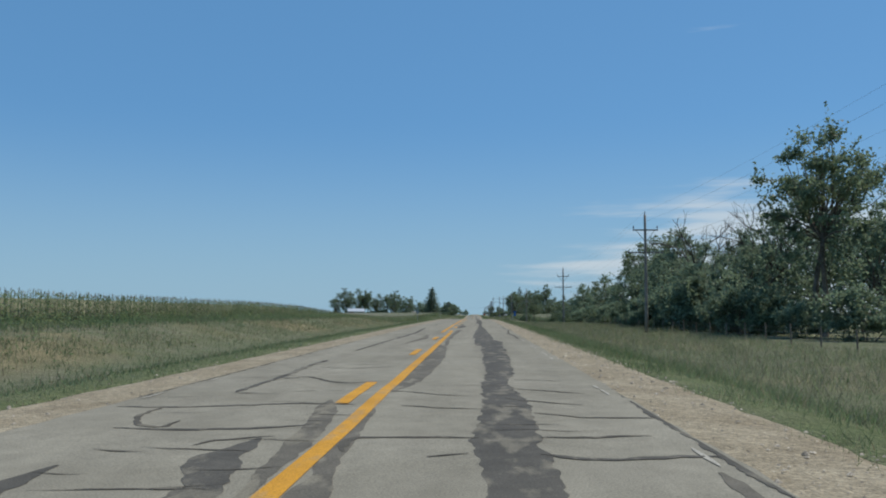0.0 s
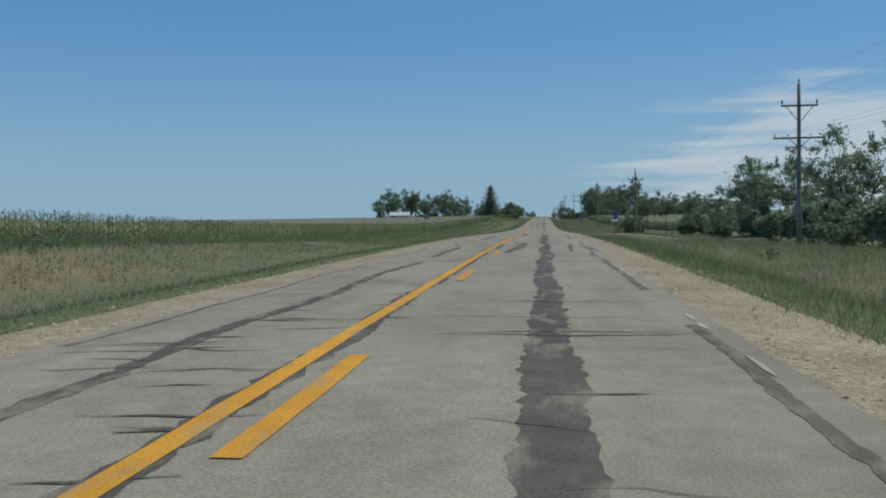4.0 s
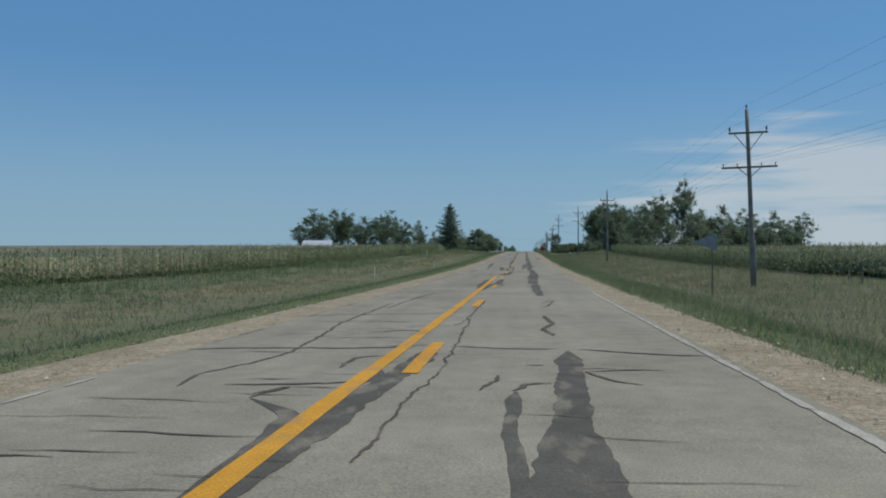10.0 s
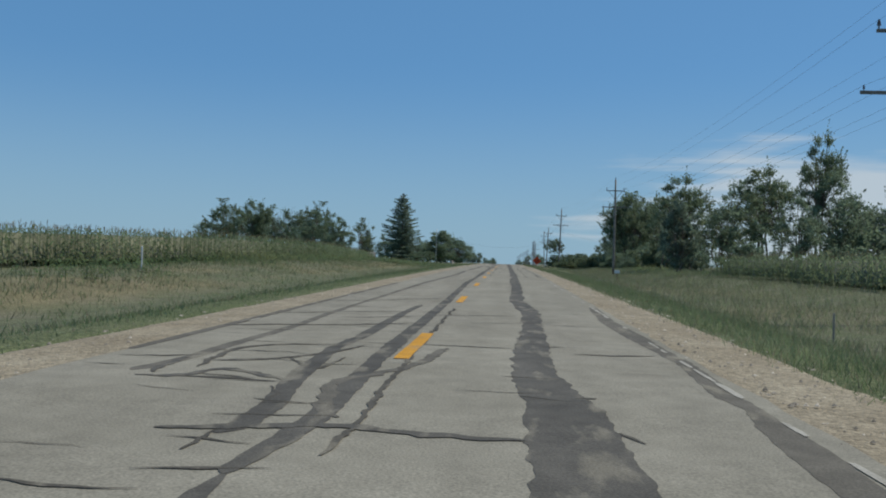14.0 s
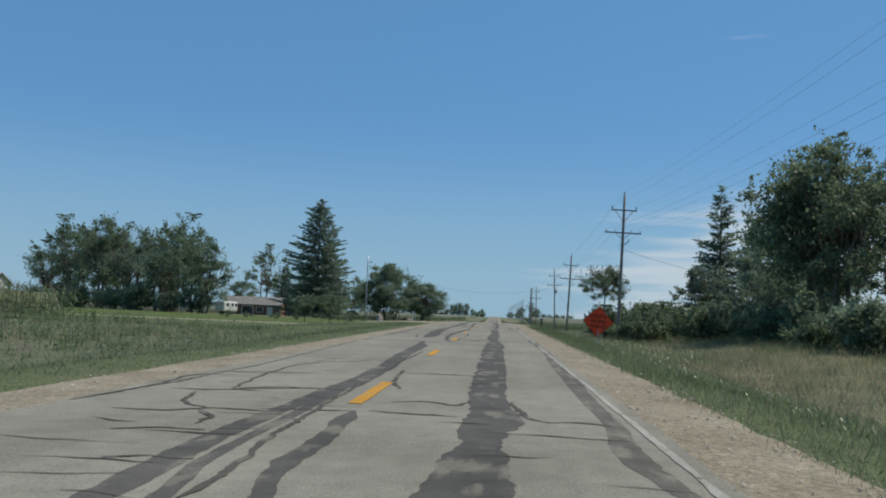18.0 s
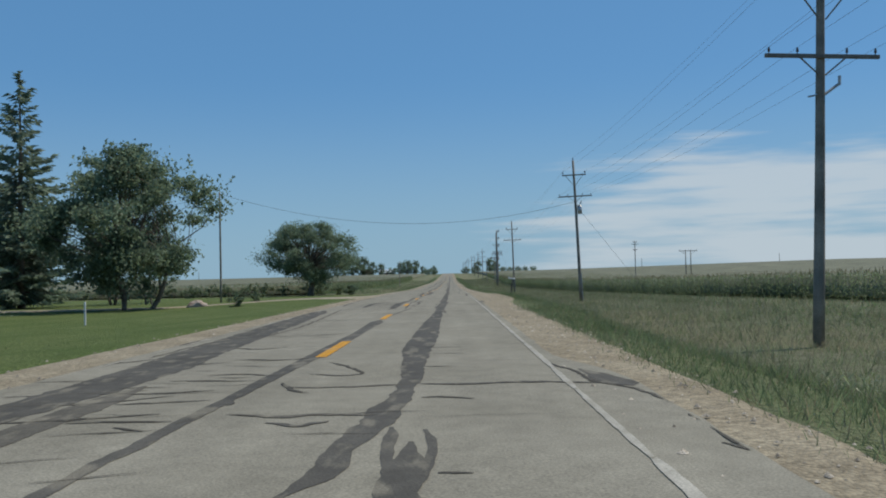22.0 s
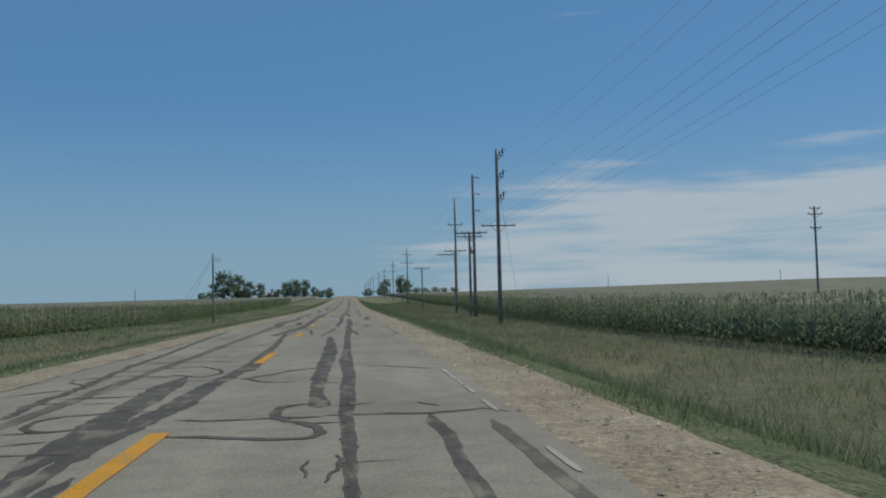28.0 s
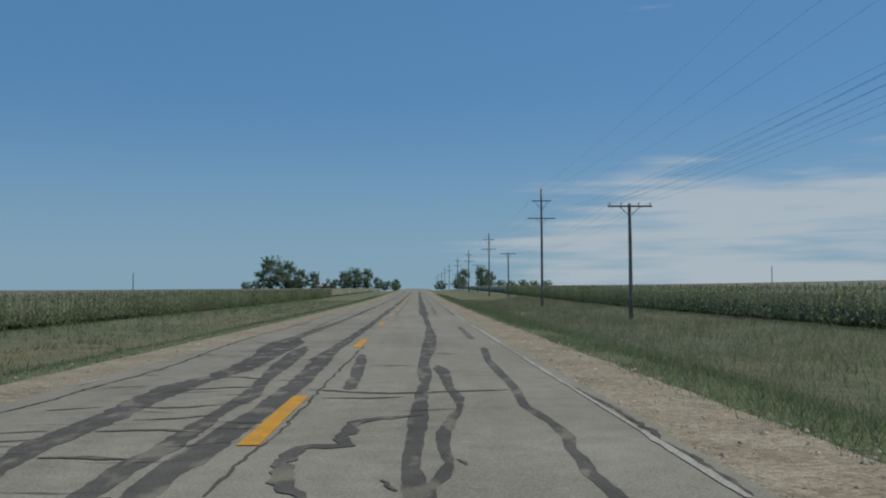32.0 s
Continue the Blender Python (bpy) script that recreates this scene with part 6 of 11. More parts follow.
crack(0.07, (1.97, 613.7), (1.59, 610.6), (1.4, 608.4), (1.38, 607.1), (1.67, 606.5))
crack(0.06, (3.25, 602.2), (3.23, 602.8), (3.19, 603.1))
crack(0.03, (0.06, 631.7), (-0.03, 619.9), (0.02, 613.6))
crack(0.04, (-3.4, 621.1), (-3.25, 615), (-3.33, 611.9), (-3.4, 610.2), (-3.4, 607.3), (-3.4, 605.5))
crack(0.08, (-3.39, 608.4), (-2.7, 608.5), (-1.97, 608.8), (-1.24, 608.8))
crack(0.07, (-3.18, 606.2), (-2.72, 606.4))
crack(0.08, (-1.19, 604.4), (-0.66, 604.3), (-0.26, 604.7))
crack(0.08, (-0.91, 603.4), (-0.4, 603.4), (0.05, 603.6))
crack(0.05, (-0.74, 604.8), (-0.53, 606.4), (-0.39, 607.2))
crack(0.06, (-3.25, 610.3), (-2.72, 611.4))
crack(0.07, (-1.79, 611), (-1.01, 611.4))
crack(0.07, (-0.32, 609.7), (-1.07, 609.6))
crack(0.08, (0.21, 605.4), (0.56, 605.1), (1.09, 605), (1.79, 605))
crack(0.08, (0.25, 609.4), (1.05, 609.2), (1.76, 609.5))
crack(0.07, (2.03, 608.6), (2.64, 609), (3.39, 608.7))
crack(0.08, (2.07, 606), (2.65, 606), (3.38, 605.8))
crack(0.1, (1.99, 602.6), (2.37, 602.6), (2.74, 602.5))
crack(0.08, (2.13, 610.8), (2.62, 610.8), (3.33, 611.1))
crack(0.09, (0.47, 600.2), (0.71, 600.3), (1.07, 600.3), (1.54, 600.3), (1.94, 600.3))
crack(0.07, (3, 602.1), (3.23, 602.2))
crack(0.05, (3.53, 609.2), (3.55, 606.2))
crack(0.04, (2.5, 614), (2.44, 617.1))
pour((2.01, 625, 0.41), (1.86, 628, 0.61), (1.71, 630.5, 0.68), (1.57, 630.9, 0.57), (1.52, 631.4, 0.58), (1.56, 631.8, 0.54), (1.67, 632.3, 0.45), (1.69, 633, 0.47), (1.67, 633.8, 0.52), (1.69, 634.9, 0.49), (1.71, 636.2, 0.45), (1.68, 637.5, 0.39), (1.54, 638.8, 0.6), (1.55, 641, 0.6), (1.87, 644.9, 0.43), (1.8, 648.9, 0.33), (1.79, 661.6, 0.3), (1.79, 661.7, 0.3))
pour((-1.71, 631.8, 0.26), (-1.76, 632.5, 0.21), (-1.76, 633, 0.22), (-1.83, 633.6, 0.2), (-1.84, 634.6, 0.21), (-1.73, 635.4, 0.25), (-1.69, 636.2, 0.27), (-1.79, 637.6, 0.23), (-1.83, 638.7, 0.16), (-1.93, 641.4, 0.16), (-2.03, 645.1, 0.17), (-2.01, 650.1, 0.22), (-1.93, 658, 0.39), (-2.01, 660.7, 0.26))
crack(0.1, (-1.78, 633.3), (-1.43, 632.7), (-1.11, 632.5))
pour((-0.58, 631.6, 0.21), (-0.51, 632, 0.2), (-0.5, 632.7, 0.19), (-0.5, 633.6, 0.16), (-0.54, 635.1, 0.15), (-0.53, 636.8, 0.14), (-0.37, 639, 0.12), (-0.35, 643.7, 0.12), (-0.35, 657.6, 0.14))
crack(0.06, (0.09, 631.7), (0.05, 633.5), (-0.03, 636.1), (-0.04, 640.2), (-0.01, 646.1))
crack(0.08, (-3.38, 635.6), (-2.81, 635.8), (-2.36, 636.3), (-1.88, 636.8))
crack(0.08, (-1.74, 633.3), (-1.07, 633.3), (-0.51, 633.5))
crack(0.07, (-1.59, 635.3), (-0.95, 635.4), (-0.53, 635.6))
crack(0.07, (-2.75, 634.4), (-2.27, 634.4), (-1.91, 634.5))
crack(0.07, (-1.55, 637.3), (-0.9, 637.3), (-0.51, 637.6))
crack(0.06, (-2.02, 638.9), (-1.43, 638.8), (-0.6, 639.1))
crack(0.06, (-1.71, 641.9), (-0.76, 641.6))
crack(0.06, (-2.9, 644), (-1.83, 644.2), (-0.47, 644.6))
crack(0.06, (-3.38, 640.6), (-2.74, 640.7))
crack(0.06, (-2.47, 633.4), (-2.16, 633.3), (-1.91, 633.2))
crack(0.09, (0.32, 634.4), (0.56, 634.1), (1.04, 634), (1.36, 634.1))
crack(0.1, (0.22, 632.6), (0.41, 632.7), (0.87, 632.9), (1.43, 632.8))
pour((0.3, 632.3, 0.14), (0.31, 632.5, 0.16))
crack(0.06, (0.28, 636.8), (1.14, 636.6))
crack(0.06, (-0.23, 637.9), (0.56, 638), (1.17, 637.8))
crack(0.07, (-3.38, 637.2), (-3.38, 638.7), (-3.38, 640.4))
pour((2.53, 626.5, 0.04), (2.47, 629.5, 0.06), (2.4, 632, 0.06), (2.35, 632.2, 0.07), (2.38, 632.7, 0.12), (2.48, 633.3, 0.13), (2.62, 633.8, 0.11))
pour((3.01, 625.2, 0.06), (2.86, 628.2, 0.09), (2.71, 630.7, 0.1), (2.67, 631.1, 0.09), (2.64, 631.4, 0.08), (2.62, 632, 0.08))
pour((4.16, 634.7, 0.23), (4.2, 635.5, 0.16))
crack(0.09, (1.84, 630.7), (2.05, 630.6), (2.29, 630.6))
crack(0.1, (0.23, 630.8), (0.47, 630.9), (0.93, 630.8), (1.27, 630.8))
crack(0.07, (1.87, 637.8), (2.34, 637.6), (2.8, 637.5))
crack(0.07, (1.33, 637.6), (0.77, 637.6))
crack(0.06, (1.94, 636.2), (2.31, 635.9), (2.54, 635.1), (2.67, 634.6), (2.71, 633.9))
crack(0.08, (1.94, 634.6), (2.4, 634.5), (2.93, 634.6), (3.53, 634.7), (3.78, 634.8), (4.05, 634.7))
crack(0.08, (1.89, 633.9), (2.28, 633.9), (2.66, 633.9))
crack(0.09, (2.32, 632.6), (2.33, 632.1), (2.5, 632), (2.74, 631.9), (3.07, 631.9))
crack(0.1, (2.25, 630.6), (2.59, 630.6), (2.89, 630.7), (3.25, 630.8), (3.59, 630.8), (4, 630.8), (4.3, 630.7))
crack(0.08, (1.95, 632), (2.24, 632))
crack(0.07, (3.69, 647.5), (4.3, 652.7), (3.89, 654.2))
crack(0.07, (3.67, 639.1), (3.88, 638.2), (4.08, 637.4), (4.13, 636.1), (4.16, 635.3), (4.22, 634.4))
crack(0.07, (4.17, 635), (3.74, 634.6))
crack(0.06, (2.98, 632.9), (2.72, 633.3))
pour((0.8, 654.6, 0.06), (0.95, 657.6, 0.08), (1.1, 660.1, 0.09), (1.24, 660.5, 0.27), (1.29, 660.9, 0.26), (1.29, 661.4, 0.24), (1.35, 661.9, 0.26), (1.45, 662.5, 0.28), (1.46, 663.2, 0.31), (1.55, 663.8, 0.28), (1.58, 664.6, 0.24), (1.6, 665.9, 0.24), (1.54, 667.6, 0.39), (1.51, 669.8, 0.51), (1.55, 672.3, 0.55), (1.57, 677, 0.49), (1.66, 685.4, 0.29), (1.67, 691.3, 0.35))
pour((2.03, 654.6, 0.02), (1.88, 657.6, 0.03), (1.73, 660.1, 0.03), (1.7, 660.6, 0.07), (1.64, 661.1, 0.09), (1.62, 661.5, 0.1), (1.62, 662, 0.13), (1.59, 662.3, 0.16))
pour((1.55, 654.7, 0.05), (1.7, 657.7, 0.07), (1.85, 660.2, 0.08), (1.91, 660.4, 0.07), (1.94, 660.9, 0.09), (1.96, 661.3, 0.08), (1.95, 661.7, 0.08), (1.87, 662.2, 0.04))
pour((-2.31, 662.5, 0.55), (-2.34, 663.4, 0.65), (-2.26, 665, 0.88), (-2.22, 667, 0.98), (-2.42, 671, 0.93), (-2.7, 678.5, 0.89), (-3.15, 690, 0.65))
faint((-1.62, 661.4, 0.31), (-1.64, 662.1, 0.4), (-1.65, 663.6, 0.43), (-1.66, 665.5, 0.39))
crack(0.06, (-3.38, 666.1), (-2.61, 666.2))
crack(0.06, (-3.03, 664.7), (-1.47, 665))
crack(0.07, (-2.94, 664), (-1.82, 664), (-0.99, 664.5))
crack(0.07, (-2.43, 662.9), (-1.49, 663), (-0.69, 663.2))
crack(0.05, (-3.38, 671.8), (-3.36, 673.3))
crack(0.05, (-3.38, 676.6), (-2.43, 677.2))
crack(0.06, (-3.38, 668.3), (-2.74, 669), (-1.69, 669.3))
pour((-0.54, 655.1, 0.09), (-0.45, 658.1, 0.13), (-0.37, 660.6, 0.14), (-0.39, 661.1, 0.16), (-0.33, 661.6, 0.17), (-0.33, 662.4, 0.14), (-0.3, 663.3, 0.16), (-0.27, 664.3, 0.18), (-0.24, 665.4, 0.2), (-0.21, 666.5, 0.22), (-0.17, 667.9, 0.25), (-0.1, 670.2, 0.3), (-0.04, 674.5, 0.25), (-0.03, 680.5, 0.42))
pour((-0.18, 663.7, 0.17), (-0.29, 664.3, 0.15))
pour((4.13, 664.6, 0.34), (3.98, 665.2, 0.43), (3.94, 665.7, 0.48), (3.79, 666.4, 0.21))
crack(0.1, (0.47, 662.6), (0.76, 662.4), (0.91, 662.5), (1.03, 662.6))
crack(0.05, (-2.5, 690.5), (-1.96, 678.4), (-2.08, 674.3))
crack(0.05, (-3.06, 681.8), (-2.71, 675.4), (-2.93, 672.2), (-3.01, 669.4))
crack(0.07, (-2.5, 671.5), (-1.47, 670.6), (-0.97, 671))
crack(0.07, (-1.44, 668.6), (-0.63, 668.4), (-0.15, 668.6))
crack(0.07, (-1.22, 666.4), (-0.74, 666.5), (-0.18, 666.2))
crack(0.07, (-1.51, 665.9), (-0.9, 665.8), (-0.34, 665.7))
crack(0.08, (-1.95, 664.8), (-1.2, 664.7), (-0.65, 664.9))
crack(0.08, (-1.41, 663.9), (-0.93, 664), (-0.46, 664.1))
crack(0.08, (-1.41, 662.8), (-0.9, 662.8), (-0.44, 662.8))
crack(0.07, (-1.9, 667.9), (-1.32, 668.2))
crack(0.1, (0.21, 665), (0.71, 664.9), (1.19, 665), (1.62, 665.1))
crack(0.06, (0.29, 667.8), (0.71, 667), (0.93, 666.3), (0.68, 666.1), (0.22, 666.3))
crack(0.06, (0.06, 665.4), (0.33, 664.6), (0.51, 664.5))
crack(0.1, (-0.02, 663.1), (0.5, 662.9), (0.88, 663), (1.38, 662.9))
crack(0.1, (1.75, 665.1), (2.31, 665), (2.94, 665.1), (3.49, 665), (3.91, 664.9))
crack(0.08, (1.79, 664), (2.06, 664), (2.34, 663.8))
crack(0.07, (1.74, 669), (2.31, 668.9))
crack(0.05, (3.52, 667.1), (3.71, 666.1), (3.79, 665), (4.05, 664.5), (4.18, 663.8), (4.26, 663.1), (4.24, 662.2), (4.19, 661.6), (4.21, 661.2))
crack(0.07, (4.14, 664.9), (4.3, 664.7))
crack(0.07, (4.09, 661.4), (4.23, 661.1))
crack(0.07, (2.01, 660.6), (2.24, 660.6))
crack(0.08, (-0.88, 662.5), (-0.53, 662.3))
crack(0.05, (-0.35, 662.6), (-0.23, 663.1))
pour((1.82, 689, 0.11), (1.8, 689.8, 0.12), (1.77, 690.5, 0.16), (1.74, 691.5, 0.28), (1.72, 692.5, 0.41), (1.71, 693.8, 0.38), (1.73, 695.4, 0.37), (1.81, 697.1, 0.37), (1.7, 699.5, 0.35), (1.76, 704.2, 0.37), (1.77, 714.9, 0.27), (1.8, 722, 0.2))
pour((1.76, 689.5, 0.11), (1.59, 690.1, 0.22), (1.48, 690.6, 0.15), (1.51, 691.3, 0.19), (1.61, 692.2, 0.21))
crack(0.06, (1.43, 693.7), (1.42, 694.9), (1.51, 695.6), (1.72, 696))
crack(0.07, (1.31, 698.6), (1.45, 698.9), (1.69, 699.5))
pour((-0.49, 689.5, 0.19), (-0.4, 689.9, 0.22), (-0.29, 690.4, 0.22), (-0.35, 691.3, 0.29), (-0.39, 692.4, 0.33), (-0.43, 693.9, 0.4), (-0.49, 695.7, 0.39), (-0.46, 698, 0.38), (-0.35, 700.9, 0.26), (-0.23, 702.8, 0.17))
faint((-0.24, 702.3, 0.2), (-0.3, 710.9, 0.24))
crack(0.05, (0.2, 689.4), (0.22, 690.2), (0.16, 692), (0.16, 693.5), (0.07, 697.2), (0.15, 701.6), (0.03, 714.7))
faint((0.42, 692.9, 0.1), (0.32, 693.9, 0.13), (0.5, 694.9, 0.19), (0.55, 696.4, 0.14), (0.4, 699, 0.15), (0.59, 701.7, 0.09))
crack(0.08, (-2.19, 693.3), (-1.48, 693.5), (-0.95, 693.6), (-0.47, 694.1))
crack(0.08, (-2.13, 693.9), (-1.71, 694.1), (-1.2, 694.6), (-0.57, 695.2))
crack(0.06, (-1.8, 692.7), (-1.23, 692.8), (-0.73, 692.8))
crack(0.07, (-1.47, 692.6), (-1.1, 692.5), (-0.5, 692.2))
crack(0.08, (-1.29, 691.3), (-1.04, 691.5), (-0.72, 691.5), (-0.47, 691.5))
crack(0.07, (-0.16, 692.1), (0.38, 692.1), (0.92, 692), (1.49, 692))
crack(0.06, (-1.85, 696.5), (-0.76, 696.2), (-0.45, 696.8))
crack(0.08, (-3.15, 695.9), (-2.59, 696.4), (-2.19, 696.7), (-1.82, 697.2), (-1.28, 698), (-0.59, 698))
crack(0.07, (-3.17, 701.6), (-2.17, 701.7), (-1.15, 702.2), (-0.35, 702.5))
crack(0.07, (0.08, 697.1), (0.98, 697), (1.8, 696.8), (2.61, 696.6), (3.53, 696.6))
crack(0.06, (-1.87, 711.1), (-0.86, 710.8))
crack(0.06, (-1.87, 706.3), (-1.17, 706.6), (-0.82, 708.5))
pour((-1.78, 692.2, 0.19), (-1.78, 693.1, 0.21), (-1.8, 694.3, 0.26), (-1.84, 695.7, 0.27), (-1.92, 697.6, 0.28), (-1.6, 699, 0.28), (-1.15, 700.3, 0.15))
faint((-3.02, 694.8, 0.13), (-3.22, 698, 0.16), (-3.29, 701.7, 0.19), (-3.38, 707.1, 0.2), (-3.28, 717.4, 0.23), (-2.81, 722, 0.24))
crack(0.09, (-1.83, 702.5), (-1.78, 703.2), (-1.7, 703.9))
crack(0.07, (-2.53, 719.2), (-2.09, 722))
crack(0.04, (1.87, 690.4), (1.97, 690.2), (2.04, 689.8), (2.09, 689.3))
pour((0.39, 689.4, 0.14), (0.43, 689.7, 0.1), (0.53, 689.9, 0.1))
crack(0.05, (-1.11, 695.3), (-0.72, 695.7), (-0.35, 696))
crack(0.05, (-2, 698.2), (-1.7, 699), (-1.03, 698.2))
crack(0.06, (-2.05, 695.2), (-1.67, 695), (-1.52, 695.4))
crack(0.05, (-0.69, 691.9), (-0.47, 692), (-0.24, 691.9))
faint((1.91, 684.5, 0.08), (1.83, 687.5, 0.12), (1.75, 690, 0.13), (1.73, 690.6, 0.15), (1.7, 691.5, 0.15))
pour((0.1, 683.8, 0.06), (0.25, 686.8, 0.09), (0.4, 689.3, 0.09), (0.43, 689.5, 0.1), (0.45, 689.8, 0.12), (0.44, 690, 0.14))
pour((3.65, 697.5, 0.31), (3.77, 699.5, 0.22))
pour((2.01, 713.1, 0.08), (1.88, 716.1, 0.11), (1.75, 718.6, 0.13), (1.75, 718.9, 0.24), (1.71, 719.4, 0.22), (1.72, 719.9, 0.16), (1.76, 720.5, 0.22), (1.8, 721.2, 0.29), (1.79, 722.2, 0.35), (1.81, 723.3, 0.36), (1.86, 724.4, 0.41), (1.85, 725.7, 0.41), (1.88, 727.4, 0.28), (1.85, 730.4, 0.19), (1.82, 736.2, 0.25), (1.8, 745.5, 0.23))
faint((2.04, 723.8, 0.1), (2.12, 724.7, 0.14))
pour((2.83, 726.5, 0.14), (2.82, 728.4, 0.14), (2.83, 730.6, 0.16))
pour((-0.07, 714.4, 0.14), (0.08, 717.4, 0.21), (0.23, 719.9, 0.24), (0.28, 720.4, 0.33), (0.3, 721, 0.27), (0.34, 721.6, 0.34), (0.35, 722.5, 0.33), (0.35, 723.6, 0.31), (0.35, 725.1, 0.39), (0.23, 727, 0.45), (0.33, 728.6, 0.55), (0.43, 730.5, 0.41), (0.16, 736.3, 0.27))
pour((0.09, 713.1, 0.09), (-0.06, 716.1, 0.14), (-0.21, 718.6, 0.15), (-0.35, 719.2, 0.24), (-0.36, 719.8, 0.3), (-0.3, 720.4, 0.33), (-0.2, 721, 0.27), (-0.24, 722, 0.26), (-0.27, 723, 0.29), (-0.31, 724.5, 0.33), (-0.33, 726.2, 0.31), (-0.35, 728.6, 0.27), (-0.36, 732.1, 0.28))
faint((-0.04, 722, 0.15), (-0.12, 723.2, 0.23))
pour((-1.77, 722.3, 0.21), (-1.87, 723.1, 0.28), (-2.06, 723.8, 0.24))
faint((3.21, 713.3, 0.1), (3.27, 716.3, 0.15), (3.34, 718.8, 0.17), (3.36, 719.2, 0.15), (3.37, 720, 0.17), (3.37, 721.1, 0.17), (3.37, 722.1, 0.11), (3.32, 723, 0.18), (3.44, 724.3, 0.17), (3.59, 726, 0.19))
crack(0.07, (0.18, 721.2), (0.48, 721.3), (0.75, 721), (0.99, 720.8), (1.06, 720.4), (0.93, 720.2))
crack(0.08, (0.35, 720.4), (0.79, 720.3), (1.26, 720.2), (1.59, 720.1))
crack(0.08, (0.51, 723.2), (0.89, 723.5), (1.61, 723.8))
crack(0.08, (1.99, 723.8), (2.49, 723.7), (2.98, 723.5))
crack(0.08, (1.45, 727.7), (2.15, 727.9), (3.02, 727.7))
crack(0.06, (0.48, 726.2), (0.73, 725.6), (1.23, 725.7), (1.4, 725.4))
crack(0.05, (-2.7, 736.4), (-1.7, 736.9), (-0.78, 738.6))
crack(0.07, (-3.32, 734.1), (-2.31, 734.5), (-1.16, 735.1))
crack(0.05, (-2.25, 727.6), (-1.88, 728.1), (-1.38, 727.1), (-1.29, 725.9), (-1.46, 724.7), (-1.5, 724.3), (-1.24, 723.8), (-0.85, 724.7))
crack(0.07, (-3.32, 729.9), (-2.35, 729.9), (-1.31, 730.5))
crack(0.07, (-2.55, 723.8), (-2.04, 724), (-1.6, 724.6))
crack(0.08, (-1.61, 723), (-1.13, 723.1), (-0.65, 723.5))
crack(0.08, (-1.8, 722.1), (-1.25, 722.2), (-0.68, 722.2))
crack(0.08, (-1.06, 721.7), (-0.82, 721.8))
crack(0.08, (-1.38, 721.1), (-0.6, 720.8), (-0.29, 720.9))
crack(0.08, (-0.93, 720.1), (-0.46, 720))
crack(0.06, (-1.57, 729.9), (-0.87, 729.2), (-0.6, 730.5))
crack(0.05, (-3.4, 788.2), (-3.4, 748.5), (-3.4, 741.2), (-3.4, 736.4))
crack(0.04, (-3.4, 788.2), (-3.33, 761.6), (-2.7, 745.6))
crack(0.05, (-2.05, 729.9), (-2.09, 731.3))
crack(0.06, (3.29, 733.4), (3.8, 732.2))
crack(0.07, (-2.03, 727.2), (-1.55, 726.3))
pour((-0.6, 632, 0.28), (-0.38, 613.7, 0.23), (-0.21, 607, 0.18), (-0.18, 603.5, 0.17), (-0.16, 601.6, 0.16), (-0.16, 600.5, 0.15), (-0.14, 599.6, 0.16))
faint((0.27, 603.2, 0.1), (0.18, 602.2, 0.13), (0.31, 600.9, 0.13), (0.39, 600, 0.14))
crack(0.06, (-1.93, 603.7), (-1.04, 604.6))
crack(0.08, (-0.97, 601.9), (0.68, 602.3), (2.08, 602.7))
crack(0.07, (-0.89, 600.6), (-0.08, 601))
crack(0.06, (-2.06, 602.3), (-1.16, 602.9))
crack(0.06, (-2.14, 606.3), (-1.26, 607.2))
crack(0.06, (-1.06, 601.3), (-0.42, 602.3), (-0.1, 604.1))
# towards the corner poles
pour((1.45, 803.5, 0.06), (1.6, 806.5, 0.09), (1.75, 809, 0.1), (1.8, 809.4, 0.16), (1.85, 809.9, 0.1), (1.81, 810.6, 0.13), (1.81, 811.4, 0.12), (1.81, 812.4, 0.16), (1.82, 813.5, 0.16), (1.79, 814.9, 0.21), (1.8, 816.7, 0.22), (1.78, 819.2, 0.26), (1.78, 821.9, 0.24), (1.69, 825.8, 0.43), (1.67, 835.7, 0.58))
pour((-0.52, 808.8, 0.21), (-0.6, 809.4, 0.24), (-0.66, 810.1, 0.3), (-0.77, 811.1, 0.33), (-0.82, 812.1, 0.3), (-0.83, 813.3, 0.26), (-0.77, 814.6, 0.23), (-0.69, 816.7, 0.2), (-0.57, 819.7, 0.17), (-0.34, 824, 0.14), (-0.19, 840.7, 0.13))
crack(0.08, (-0.41, 809.1), (-0.41, 809.8), (-0.45, 810.9), (-0.48, 812.6), (-0.5, 815.1), (-0.49, 819.1))
pour((-1.9, 811.7, 0.29), (-1.96, 812.7, 0.32), (-1.97, 813.7, 0.31), (-1.96, 815.2, 0.3), (-1.92, 816.8, 0.28), (-2.04, 819.3, 0.26), (-2.1, 822.8, 0.25), (-1.98, 827.2, 0.23), (-1.9, 838.3, 0.21))
faint((-3.25, 814.9, 0.18), (-3.35, 816, 0.2), (-3.38, 818.5, 0.22), (-3.38, 821.5, 0.22), (-3.38, 825.8, 0.22), (-3.38, 833.8, 0.19))
crack(0.12, (-0.32, 809.5), (0, 809.3), (0.31, 809.3), (0.52, 809.6), (0.7, 810.1), (1.04, 810.6), (1.43, 811.3))
crack(0.08, (-0.31, 811.4), (0.08, 811.6), (0.57, 811.6), (1.11, 811.5), (1.56, 811.5))
faint((0.02, 809.2, 0.06), (0.05, 809.6, 0.06), (0.03, 811.1, 0.07), (0.05, 812.9, 0.05))
